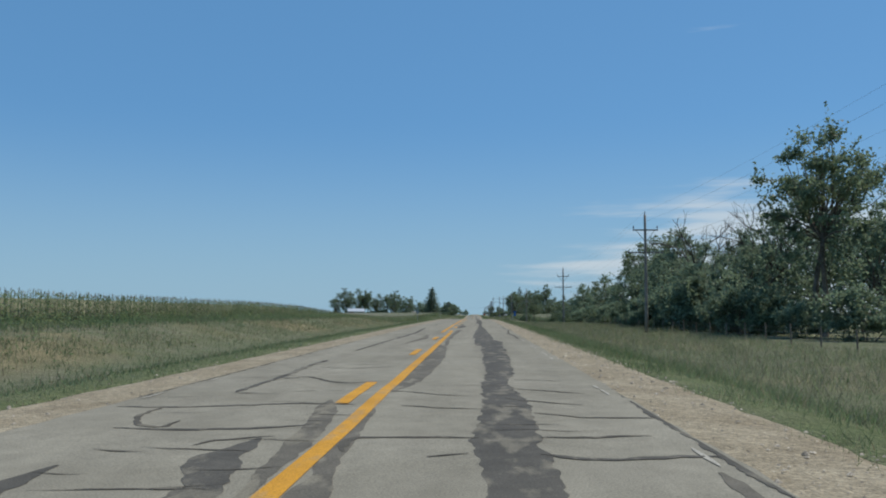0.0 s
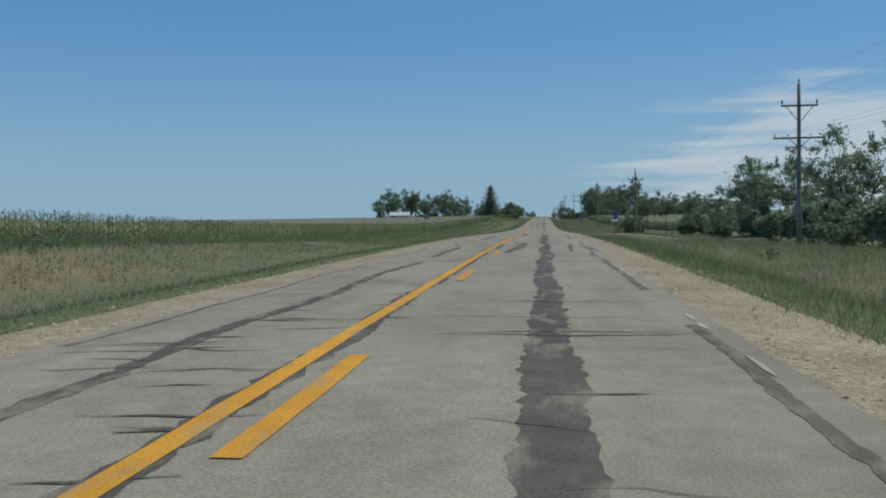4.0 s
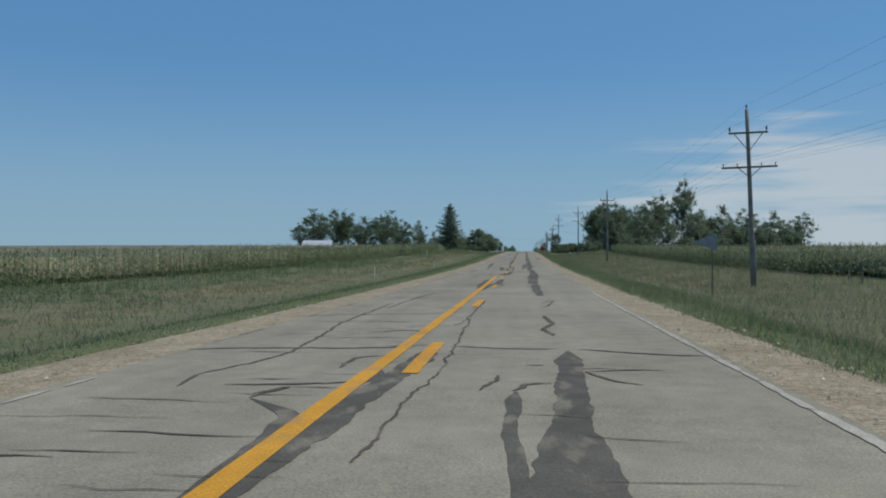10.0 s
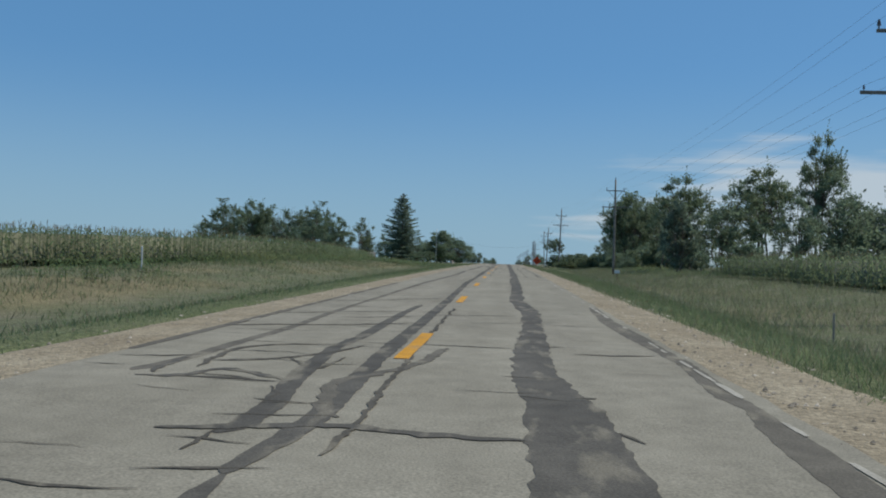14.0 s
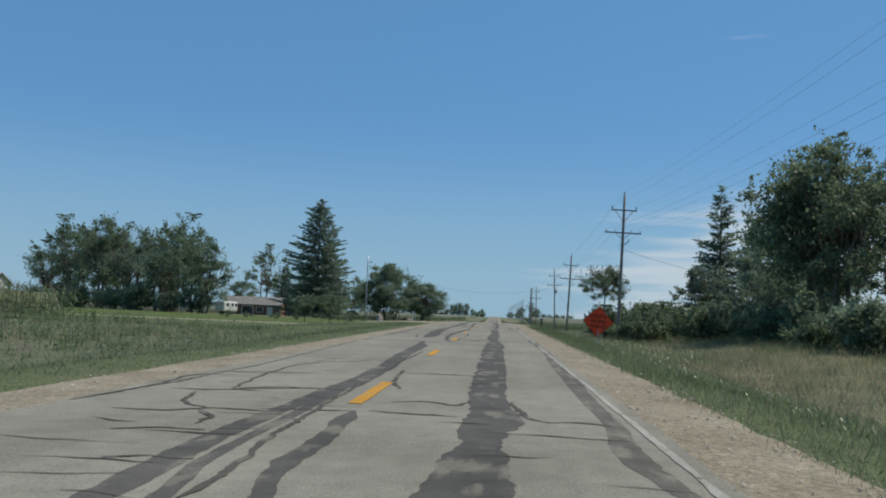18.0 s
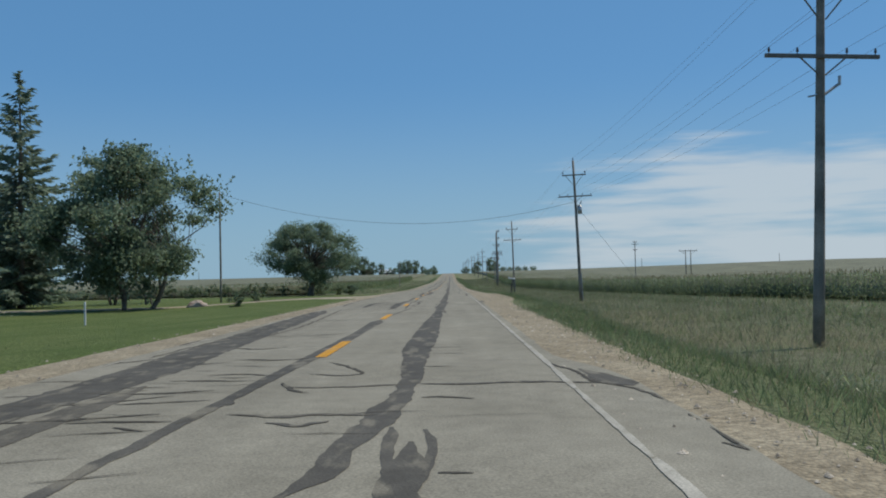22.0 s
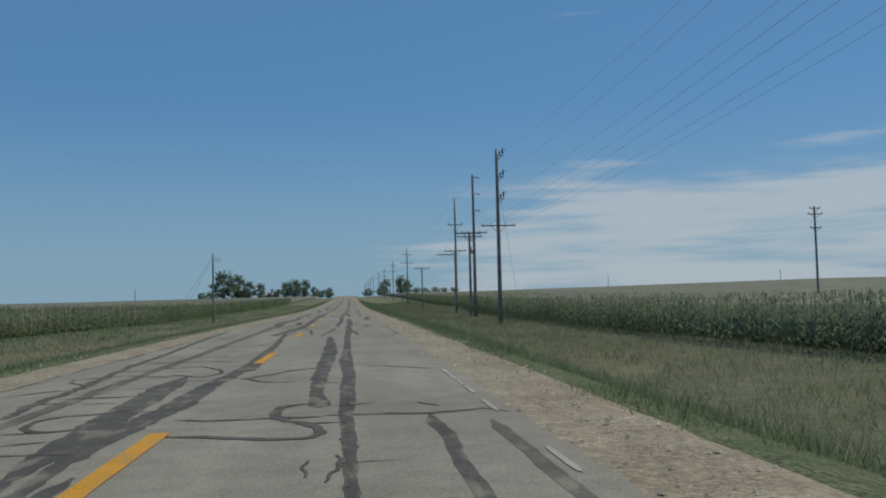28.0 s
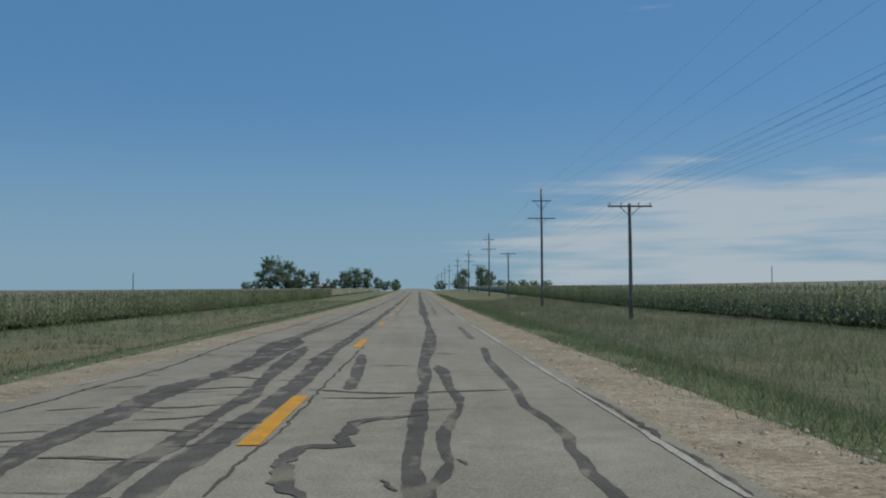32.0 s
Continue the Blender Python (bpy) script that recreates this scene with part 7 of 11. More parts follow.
crack(0.06, (-1.69, 812.6), (-1.05, 812.6), (-0.48, 812.6))
crack(0.06, (-1.66, 812.9), (-0.8, 812.9))
crack(0.06, (-2.52, 814), (-1.73, 814.1))
crack(0.06, (-1.57, 811.3), (-1.37, 811.3), (-1, 811.4))
crack(0.07, (-1.77, 813.5), (-1.08, 813.5), (-0.59, 813.7))
crack(0.06, (-3.16, 815.6), (-2.6, 815.6), (-2.02, 815.6))
crack(0.06, (-2.99, 816.8), (-2.06, 816.8))
crack(0.06, (-3.05, 818.7), (-1.82, 818.7))
crack(0.06, (-2.87, 820.1), (-1.23, 819.4))
crack(0.05, (-0.37, 822.4), (1.52, 821.8))
crack(0.05, (-0.39, 821), (1.19, 820.1))
crack(0.06, (-1.3, 810.6), (-1.1, 810.6), (-0.9, 810.7))
crack(0.05, (-1.53, 814.4), (-1.03, 814.7), (-0.97, 815.2))
crack(0.05, (-3.38, 826.1), (-2.61, 826.5))
faint((1.5, 811.6, 0.23), (1.5, 812.8, 0.24), (1.56, 814.1, 0.22), (1.61, 815.8, 0.19), (1.64, 818.2, 0.15))
pour((2.67, 803.5, 0.1), (2.66, 806.5, 0.15), (2.64, 809, 0.17), (2.65, 809.4, 0.14), (2.64, 809.9, 0.14), (2.65, 810.6, 0.11), (2.68, 811.5, 0.13), (2.71, 812.6, 0.14), (2.74, 814, 0.16), (2.73, 815.6, 0.14), (2.78, 818.2, 0.17), (2.83, 821.4, 0.16))
faint((3.18, 812.4, 0.11), (3.24, 813.8, 0.15), (3.36, 815.7, 0.18), (3.51, 817.9, 0.17), (3.52, 820.3, 0.2))
pour((0.93, 803.3, 0.04), (1.08, 806.3, 0.06), (1.23, 808.8, 0.06), (1.31, 809, 0.17), (1.49, 809.3, 0.25), (1.68, 809.5, 0.22))
pour((3.44, 816.9, 0.16), (3.48, 819.9, 0.19))
crack(0.05, (1.68, 817.2), (1.85, 816.3), (1.67, 815.6), (1.86, 814.9), (1.77, 813.8))
crack(0.05, (3.38, 815.7), (3.13, 813.6), (2.83, 812.5))
crack(0.1, (1.79, 812.1), (2.31, 812), (2.83, 812), (3.4, 811.9))
crack(0.05, (1.9, 811.2), (2.11, 810.6), (2.19, 810.5))
crack(0.05, (1.9, 809.7), (2.06, 810))
crack(0.08, (1.82, 815.7), (2.19, 815.8), (2.61, 815.4))
crack(0.07, (-0.05, 823.7), (0.96, 822.6), (1.54, 822.3))
crack(0.07, (0.02, 819.9), (0.96, 819), (1.32, 819.1))
crack(0.08, (3.4, 811.9), (3.72, 811.7))
pour((1.49, 844.2, 0.3), (1.37, 845.9, 0.19), (1.36, 848.1, 0.25), (1.36, 850.8, 0.3), (1.36, 854.8, 0.35), (1.19, 863.2, 0.17))
pour((1.88, 834.5, 0.06), (1.86, 837.5, 0.09), (1.84, 840, 0.1), (1.84, 841, 0.12), (1.83, 841.9, 0.14), (1.79, 843.3, 0.16), (1.81, 844.6, 0.19), (1.81, 846.4, 0.22), (1.83, 848.4, 0.21), (1.76, 851.3, 0.29), (1.77, 855.6, 0.19), (1.77, 862.8, 0.21), (1.83, 871.8, 0.29))
pour((2.68, 834.2, 0.08), (2.68, 837.2, 0.12), (2.69, 839.7, 0.13), (2.69, 840.2, 0.12), (2.69, 840.7, 0.12), (2.72, 841.3, 0.13), (2.75, 842, 0.14), (2.7, 842.6, 0.15), (2.7, 843.4, 0.16))
faint((3.34, 834.9, 0.09), (3.32, 837.9, 0.13), (3.29, 840.4, 0.15), (3.3, 841, 0.12), (3.28, 841.8, 0.14), (3.29, 842.8, 0.18))
pour((-0.26, 834.8, 0.09), (-0.33, 837.8, 0.13), (-0.39, 840.3, 0.14), (-0.46, 841.1, 0.16), (-0.44, 842, 0.23), (-0.42, 842.8, 0.31), (-0.37, 843.9, 0.35), (-0.26, 844.7, 0.38), (-0.3, 846.1, 0.36), (-0.28, 847.5, 0.32), (-0.16, 849.2, 0.27), (-0.04, 852.1, 0.33))
pour((-0.52, 835.3, 0.12), (-0.59, 838.3, 0.18), (-0.65, 840.8, 0.19), (-0.7, 841.3, 0.26), (-0.69, 842.2, 0.38), (-0.76, 843.1, 0.37), (-0.81, 844, 0.41), (-0.84, 845.1, 0.4), (-0.92, 846.6, 0.45), (-0.95, 849, 0.54))
crack(0.04, (1.81, 845.1), (1.82, 842.9), (1.8, 841.9), (1.84, 840.7), (1.82, 839.9))
crack(0.11, (1.35, 844.6), (1.09, 844.4), (1.01, 844), (1.06, 843.4), (1.29, 843.1), (1.49, 842.7), (1.53, 842.3), (1.4, 842), (0.94, 842.1), (0.45, 842.3), (0.01, 842.4))
crack(0.1, (-0.04, 843.5), (0.47, 843.4), (1, 843.4), (1.54, 843.4))
crack(0.1, (1.54, 843.5), (2.09, 843.5), (2.65, 843.4), (3.34, 843.6))
crack(0.04, (1.48, 840.9), (1.52, 840.3))
crack(0.04, (1.74, 841.1), (1.7, 840.1))
crack(0.07, (0.09, 848.1), (0.51, 848.9), (0.98, 849.8), (1.71, 850))
crack(0.07, (0.06, 848.4), (0.47, 847.6), (1.03, 847.4))
crack(0.07, (2, 850.5), (2.65, 849.9), (3.34, 849.1))
crack(0.08, (2.88, 844), (2.67, 844.4))
crack(0.15, (-3.4, 871.5), (-3, 860.7), (-2.72, 855.8), (-2.64, 852.5), (-2.43, 849.5), (-2.28, 847.4), (-2.24, 845.8), (-2.09, 844.2))
crack(0.05, (-3.4, 871.8), (-3.4, 863), (-3.4, 856.3), (-3.4, 851.6), (-3.37, 847.4))
crack(0.07, (-1.67, 850.8), (-1.07, 851.2), (-0.47, 849.8), (-0.67, 848.9), (-1.33, 849.6))
crack(0.08, (-1.38, 844.2), (-1.54, 844), (-1.57, 843.6), (-1.45, 843.2), (-1.15, 843), (-0.92, 843.2))
crack(0.08, (-1.62, 843), (-1.26, 843), (-0.78, 843.1))
crack(0.07, (-3.08, 846.7), (-2.56, 847.2), (-2.28, 847.4))
crack(0.07, (-2.94, 849.2), (-2.34, 849.5), (-1.71, 849.7))
crack(0.07, (-2.13, 846.1), (-1.53, 846.1), (-0.95, 846.1))
crack(0.07, (-1.68, 844.2), (-1.14, 844.3), (-0.78, 844.6))
crack(0.07, (-1.58, 845.4), (-1.15, 845.4))
crack(0.07, (-2.53, 852.4), (-1.54, 852.7), (-0.46, 852.5))
crack(0.07, (-2.09, 858.8), (-1.03, 858.2), (-0.42, 859.2))
crack(0.05, (-3.4, 853.7), (-3.27, 856))
crack(0.08, (-1.37, 842.3), (-0.98, 842.4))
crack(0.04, (-2.27, 870.4), (-2.6, 862))
crack(0.06, (-2.84, 849.2), (-2.72, 848.6), (-2.12, 847.9))
crack(0.07, (3.3, 843.7), (3.59, 843.3))
pour((1.31, 874, 0.23), (1.27, 874.7, 0.18), (1.24, 876.2, 0.24), (1.27, 878.1, 0.29), (1.33, 880.7, 0.2), (1.36, 884.7, 0.21), (1.31, 893.3, 0.31), (1.27, 898, 0.34))
pour((2.15, 864.1, 0.1), (2.01, 867.1, 0.16), (1.86, 869.6, 0.17), (1.86, 869.9, 0.22), (1.82, 870.2, 0.23), (1.78, 870.6, 0.17), (1.76, 871.1, 0.14), (1.78, 871.9, 0.2), (1.79, 872.6, 0.3), (1.8, 873.6, 0.3), (1.84, 874.7, 0.28), (1.87, 876.2, 0.24), (1.87, 878.2, 0.31), (1.83, 881, 0.39), (1.85, 884.3, 0.18), (1.78, 890.8, 0.39))
pour((2.05, 876.1, 0.1), (2.17, 877.1, 0.11), (2.17, 879, 0.13))
pour((0.85, 864, 0.08), (1, 867, 0.12), (1.15, 869.5, 0.14), (1.17, 869.8, 0.15), (1.2, 870.2, 0.14), (1.2, 870.6, 0.13), (1.18, 871.3, 0.08), (1.18, 872, 0.09))
pour((0.5, 864.5, 0.06), (0.35, 867.5, 0.09), (0.2, 870, 0.1), (0.05, 870.6, 0.1), (-0.05, 871.1, 0.23), (-0.12, 871.4, 0.13), (-0.15, 872, 0.19))
faint((3.38, 873.2, 0.25), (3.45, 874.1, 0.17))
pour((-0.91, 865, 0.23), (-0.76, 868, 0.34), (-0.61, 870.5, 0.38), (-0.64, 870.9, 0.41), (-0.55, 871.5, 0.36), (-0.45, 872, 0.38), (-0.42, 872.8, 0.42), (-0.37, 873.6, 0.41), (-0.36, 874.8, 0.4), (-0.37, 876.2, 0.37), (-0.39, 878.3, 0.26), (-0.36, 880.8, 0.31), (-0.4, 885.3, 0.4))
faint((-0.59, 864.5, 0.06), (-0.47, 867.5, 0.09), (-0.36, 870, 0.1), (-0.32, 870.7, 0.12), (-0.28, 871.6, 0.13), (-0.23, 873.6, 0.11))
pour((-0.81, 878.2, 0.35), (-0.9, 880.6, 0.31), (-1.03, 884.1, 0.26))
pour((-1.82, 873.6, 0.36), (-1.87, 874.7, 0.47), (-1.78, 875.6, 0.51), (-1.73, 876.9, 0.49), (-1.86, 878.8, 0.48), (-1.98, 881.4, 0.56), (-2.09, 885, 0.55), (-1.92, 887.8, 0.63), (-1.73, 893.2, 0.77))
faint((2.89, 886.6, 0.32), (3.21, 898.1, 0.38))
faint((3.55, 864.2, 0.07), (3.52, 867.2, 0.11), (3.5, 869.7, 0.12), (3.47, 870.2, 0.13), (3.49, 870.8, 0.11), (3.51, 871.4, 0.08))
crack(0.1, (1.37, 874.1), (1.15, 873.8), (0.95, 873.5), (0.52, 873.5), (0.1, 873.5), (-0.11, 873.2))
crack(0.06, (0.34, 872.9), (0.27, 872.4), (0.13, 872.4))
crack(0.09, (-0.17, 871.2), (0.08, 870.8), (0.48, 870.6), (0.85, 870.6), (1.1, 870.6))
crack(0.1, (-0.09, 871.9), (0.06, 872.1), (0.52, 872), (1.06, 871.8), (1.41, 872), (1.69, 872.1))
crack(0.08, (2.16, 876.5), (2.7, 876.4), (3.22, 876.4))
crack(0.09, (3.19, 876.4), (2.74, 875.3), (2.56, 874.8), (2.6, 874), (2.73, 873.2), (2.84, 872.9), (2.57, 872.3), (2.41, 872.3))
crack(0.08, (2.89, 873.2), (2.57, 873.3), (2.08, 873.3))
crack(0.09, (1.92, 872.1), (2.31, 872.2), (2.69, 872.6))
crack(0.06, (2.17, 871.7), (2.52, 872))
crack(0.09, (3.24, 876), (3.36, 875))
crack(0.05, (-2.59, 902), (-2.6, 900.9), (-2.81, 889.8), (-2.93, 884), (-3.01, 880.4), (-3.07, 878), (-3.08, 876.5))
crack(0.07, (-1.88, 880.2), (-0.96, 880.1), (-0.27, 879.6))
crack(0.07, (0.09, 877.2), (0.71, 877.1), (1.09, 877))
crack(0.07, (-1.17, 877.6), (-0.6, 877.9))
crack(0.07, (-1.49, 876.8), (-0.7, 876.4), (-0.08, 876.3))
crack(0.08, (-2.02, 875.4), (-1.1, 875.2), (-0.47, 875.1))
crack(0.08, (-0.13, 874.2), (0.45, 874.1), (0.9, 874.2))
crack(0.08, (-1.35, 873.4), (-0.67, 873.2), (-0.33, 873.5))
crack(0.08, (-1.51, 873.1), (-0.94, 872.8), (-0.57, 873))
crack(0.08, (-1.19, 871.5), (-0.76, 871.7), (-0.41, 871.9))
crack(0.05, (-0.1, 880.6), (-0.48, 879.3))
crack(0.07, (-2.84, 876.9), (-2.12, 876.8))
crack(0.08, (1.49, 874), (1.26, 874))
crack(0.08, (3.61, 872.1), (3.51, 872.5), (3.26, 872.8))
pour((-0.67, 898.8, 0.32), (-0.58, 899.1, 0.35), (-0.46, 899.5, 0.42), (-0.39, 900, 0.43), (-0.36, 900.9, 0.46), (-0.4, 902, 0.48), (-0.42, 903.3, 0.48), (-0.46, 904.7, 0.48), (-0.45, 906.1, 0.41), (-0.5, 908.4, 0.38), (-0.52, 911.7, 0.35), (-0.47, 915.9, 0.23), (-0.48, 930.3, 0.23))
faint((-0.82, 902.3, 0.17), (-0.72, 904, 0.22), (-0.81, 906.3, 0.25), (-0.85, 909.8, 0.25), (-0.55, 913.6, 0.14))
pour((-2.22, 901.7, 0.25), (-2.18, 902.5, 0.28), (-2.24, 903.4, 0.37), (-2.26, 904.6, 0.39), (-2.17, 905.7, 0.39), (-2.1, 907.1, 0.4), (-1.94, 908.9, 0.4), (-1.88, 911.1, 0.39), (-2.17, 914.6, 0.38), (-2.17, 918.7, 0.37), (-2.01, 926, 0.33))
faint((-1.07, 899.6, 0.26), (-1.15, 900.1, 0.29), (-1.29, 900.9, 0.22), (-1.33, 901.5, 0.18), (-1.25, 902.1, 0.15), (-1.12, 902.5, 0.1))
crack(0.09, (-1.96, 901.3), (-1.67, 901.3), (-1.25, 901.3), (-0.85, 901.4), (-0.46, 901.5))
crack(0.08, (-2.05, 904), (-1.42, 903.9), (-0.81, 904))
crack(0.07, (-1.82, 902.4), (-1.48, 902.8), (-1.06, 903.2), (-0.91, 903.3))
crack(0.07, (-1.69, 903.1), (-1.25, 902.8), (-1.06, 903.2))
crack(0.07, (-3.16, 907.1), (-2.4, 907.1))
crack(0.06, (-3.18, 909.7), (-2.54, 909.5))
crack(0.07, (-1.68, 905.4), (-1.23, 905.5), (-0.82, 905.8))
crack(0.06, (-3.38, 904.6), (-3.13, 904.6), (-2.7, 904.6), (-2.38, 904.6))
crack(0.06, (-2.7, 903.7), (-2.42, 903.8))
crack(0.07, (-0.84, 899.6), (-0.66, 899.6), (-0.59, 900), (-0.48, 900.3), (-0.34, 900.6))
crack(0.05, (-3.38, 913.7), (-2.75, 913.6))
crack(0.05, (-1.72, 908.2), (-1.27, 908.8))
crack(0.05, (-1.9, 913.1), (-0.98, 913.2))
faint((-3.37, 905.2, 0.11), (-3.3, 907.3, 0.11), (-3.38, 911.7, 0.12), (-3.38, 918, 0.14), (-3.09, 927.1, 0.15))
faint((-0.02, 898.9, 0.1), (0.02, 899.6, 0.11), (0.11, 900, 0.07))
crack(0.06, (0.07, 899.8), (0.39, 899.6), (0.71, 899.6), (1.06, 899.4))
faint((0.86, 898.9, 0.15), (0.76, 899.1, 0.16), (0.69, 899.4, 0.17), (0.74, 899.9, 0.15), (0.81, 900.5, 0.15), (0.8, 901.1, 0.15), (0.63, 901.7, 0.09))
crack(0.06, (0.51, 899.9), (0.71, 900.1))
faint((0.38, 903.4, 0.14), (0.43, 904.2, 0.16), (0.41, 905.5, 0.12), (0.28, 906.5, 0.09))
crack(0.07, (0.04, 901.8), (0.44, 901.6), (0.81, 901.7), (1.1, 901.9))
crack(0.06, (0.14, 900.6), (0.31, 901.1), (0.42, 901.3))
crack(0.06, (0.41, 900.9), (0.64, 900.9), (0.9, 900.6), (1.17, 900.5))
crack(0.06, (0.13, 903.2), (0.29, 902.7), (1, 902.3))
crack(0.05, (0.06, 905.2), (0.95, 904.9))
crack(0.05, (0.17, 907.4), (0.7, 907.3))
pour((1.4, 898.8, 0.3), (1.36, 899.2, 0.31), (1.31, 900, 0.28), (1.25, 900.8, 0.26), (1.1, 902.2, 0.23), (1.03, 903.2, 0.21), (1.1, 904.5, 0.24), (1.3, 906.5, 0.31), (1.33, 909.6, 0.35), (1.39, 914.6, 0.41), (1.56, 924.3, 0.39))
faint((1.41, 901.4, 0.13), (1.37, 901.8, 0.17), (1.31, 903, 0.16), (1.23, 904.3, 0.14))
pour((1.83, 899.3, 0.17), (1.81, 899.6, 0.17), (1.84, 900.3, 0.17), (1.83, 901.5, 0.17), (1.83, 902.5, 0.17), (1.81, 903.8, 0.15), (1.83, 905.2, 0.12), (1.87, 906.6, 0.1))
faint((1.71, 906.3, 0.18), (1.81, 908.4, 0.26), (1.77, 912.8, 0.43), (1.72, 917.2, 0.23))
pour((2.65, 898.7, 0.13), (2.64, 899.5, 0.14), (2.64, 900, 0.13), (2.62, 901, 0.14), (2.65, 902.2, 0.15), (2.74, 903.9, 0.16), (2.71, 905.6, 0.15), (2.68, 906.8, 0.1))
faint((2.72, 910.3, 0.2), (2.82, 914.4, 0.24), (2.8, 923.1, 0.25))
crack(0.08, (1.38, 901.7), (1.87, 901.6), (2.36, 901.5), (3.17, 901.4))
crack(0.07, (1.73, 903.7), (2.36, 903.6), (3.19, 903.6), (3.48, 903.6))
crack(0.07, (1.84, 900.9), (2.29, 900.9), (3, 900.7))
crack(0.06, (1.99, 903), (2.6, 902.8))
crack(0.06, (2.48, 904.9), (3.43, 904.6))
crack(0.06, (0.74, 899.9), (1.2, 899.9), (1.78, 899.7), (2.33, 899.6))
crack(0.07, (3.31, 908.5), (3.47, 905.5), (3.59, 903.2), (3.6, 901.4))
pour((1.47, 937.1, 0.44), (1.47, 939, 0.27), (1.56, 942.3, 0.22), (1.69, 947.4, 0.28), (1.75, 958.7, 0.25))
pour((2.46, 923.5, 0.13), (2.61, 926.5, 0.2), (2.75, 929, 0.22), (2.79, 929.4, 0.25), (2.82, 930.1, 0.25), (2.8, 930.8, 0.25), (2.8, 931.6, 0.28), (2.87, 932.8, 0.22), (2.89, 933.7, 0.27), (2.91, 935.1, 0.27), (3.02, 937.3, 0.28), (2.95, 939.9, 0.34), (3.11, 942.8, 0.34))
pour((-0.38, 931.6, 0.09), (-0.47, 933.2, 0.11), (-0.56, 935.5, 0.14), (-0.48, 937.8, 0.17))
pour((-1.8, 931.3, 0.27), (-1.81, 931.8, 0.39), (-1.77, 932.5, 0.42), (-1.8, 933.4, 0.47), (-1.77, 934.6, 0.52), (-1.92, 936.1, 0.52), (-1.91, 937.6, 0.5), (-2.04, 940.1, 0.5), (-2.05, 942.9, 0.47), (-2.12, 946.9, 0.57), (-2.23, 953, 0.72))
crack(0.07, (1.48, 946.2), (1.99, 944.5), (1.92, 940.7), (1.61, 939.5), (1.03, 940), (0.76, 941.7))
crack(0.05, (1.88, 936.6), (1.92, 935.2), (1.87, 934.6), (1.96, 933.6), (1.95, 932.6))
crack(0.1, (-0.02, 932), (0.44, 931.9), (1.01, 932.1), (1.61, 932.3), (2.14, 932.6), (2.97, 932.8), (3.55, 932.7))
crack(0.07, (0.65, 932.6), (1.1, 932.3), (1.36, 932.1))
crack(0.08, (0, 935), (0.53, 935.1), (0.95, 934.7))
crack(0.06, (0.66, 935.1), (0.79, 934.2), (1.15, 933.3))
crack(0.08, (0.02, 933.3), (0.47, 933.3), (1.04, 933.3))
crack(0.07, (-0.91, 932.8), (-1.04, 932.7), (-1.04, 932.2), (-0.89, 932))
crack(0.09, (-1.78, 932.4), (-1.49, 932.5), (-1.2, 932.6), (-0.93, 932.7))
crack(0.09, (-1.63, 932.6), (-1.25, 932.4), (-0.94, 931.9))
crack(0.05, (-3.4, 960.7), (-3.4, 948.7), (-3.4, 943.3), (-3.4, 939.2), (-3.15, 936.6), (-3.03, 934.7), (-2.97, 933.5))
crack(0.07, (-2.99, 943.1), (-2.22, 943.8))
crack(0.07, (-2.93, 937.7), (-2.22, 937.8))
crack(0.07, (-1.62, 936.7), (-0.91, 937), (-0.47, 937.2))
crack(0.07, (-1.47, 935.1), (-0.99, 935.3), (-0.64, 935.6))
crack(0.07, (-1.27, 935.3), (-0.73, 934.7), (-0.89, 934.3))
crack(0.08, (-2.82, 934), (-2.3, 934.1), (-1.88, 934.3))
crack(0.07, (-1.17, 933.8), (-0.65, 933.8))
crack(0.08, (-0.99, 932.9), (-0.6, 933.1))
crack(0.07, (1.37, 936.9), (2, 936.8), (3.14, 936.4))
crack(0.05, (2.05, 935.8), (2.4, 936.9), (2.7, 938.8))
crack(0.07, (2.06, 933.1), (1.84, 933.4))
crack(0.06, (1.15, 943.2), (0.76, 941.7))
crack(0.06, (3.01, 933), (2.6, 934), (2.06, 933.1))
crack(0.05, (-0.7, 947.9), (-0.51, 959.4), (-0.45, 952.5))
pour((1.5, 954.2, 0.11), (1.45, 957.2, 0.16), (1.41, 959.7, 0.18), (1.39, 960.3, 0.16), (1.38, 961, 0.14), (1.4, 961.8, 0.16), (1.43, 962.7, 0.2), (1.46, 963.9, 0.17), (1.48, 964.9, 0.16), (1.54, 966, 0.14), (1.52, 967.5, 0.24), (1.53, 969.5, 0.18), (1.66, 972.8, 0.34), (1.78, 977.9, 0.33), (1.82, 984.6, 0.18), (1.74, 1000.7, 0.28))
pour((1.2, 954.2, 0.06), (1.35, 957.2, 0.09), (1.5, 959.7, 0.1), (1.6, 960, 0.12), (1.66, 960.5, 0.07), (1.64, 961.1, 0.12), (1.66, 961.8, 0.14), (1.78, 962.7, 0.13), (1.89, 963.4, 0.08), (1.91, 964.3, 0.15), (1.84, 965.4, 0.13), (1.84, 967.1, 0.19), (1.75, 968.9, 0.27))
pour((2.59, 954.1, 0.08), (2.63, 957.1, 0.12), (2.67, 959.6, 0.13), (2.64, 960.1, 0.12), (2.68, 960.6, 0.11), (2.67, 961, 0.1), (2.75, 961.6, 0.13), (2.73, 962.3, 0.1), (2.69, 962.8, 0.13), (2.62, 963.6, 0.11), (2.71, 965.3, 0.13), (2.72, 967.5, 0.16), (2.74, 969.9, 0.14), (2.93, 973.5, 0.17))
pour((0.53, 965.2, 0.17), (0.49, 966.8, 0.15), (0.43, 968.5, 0.22), (0.28, 971.4, 0.16))
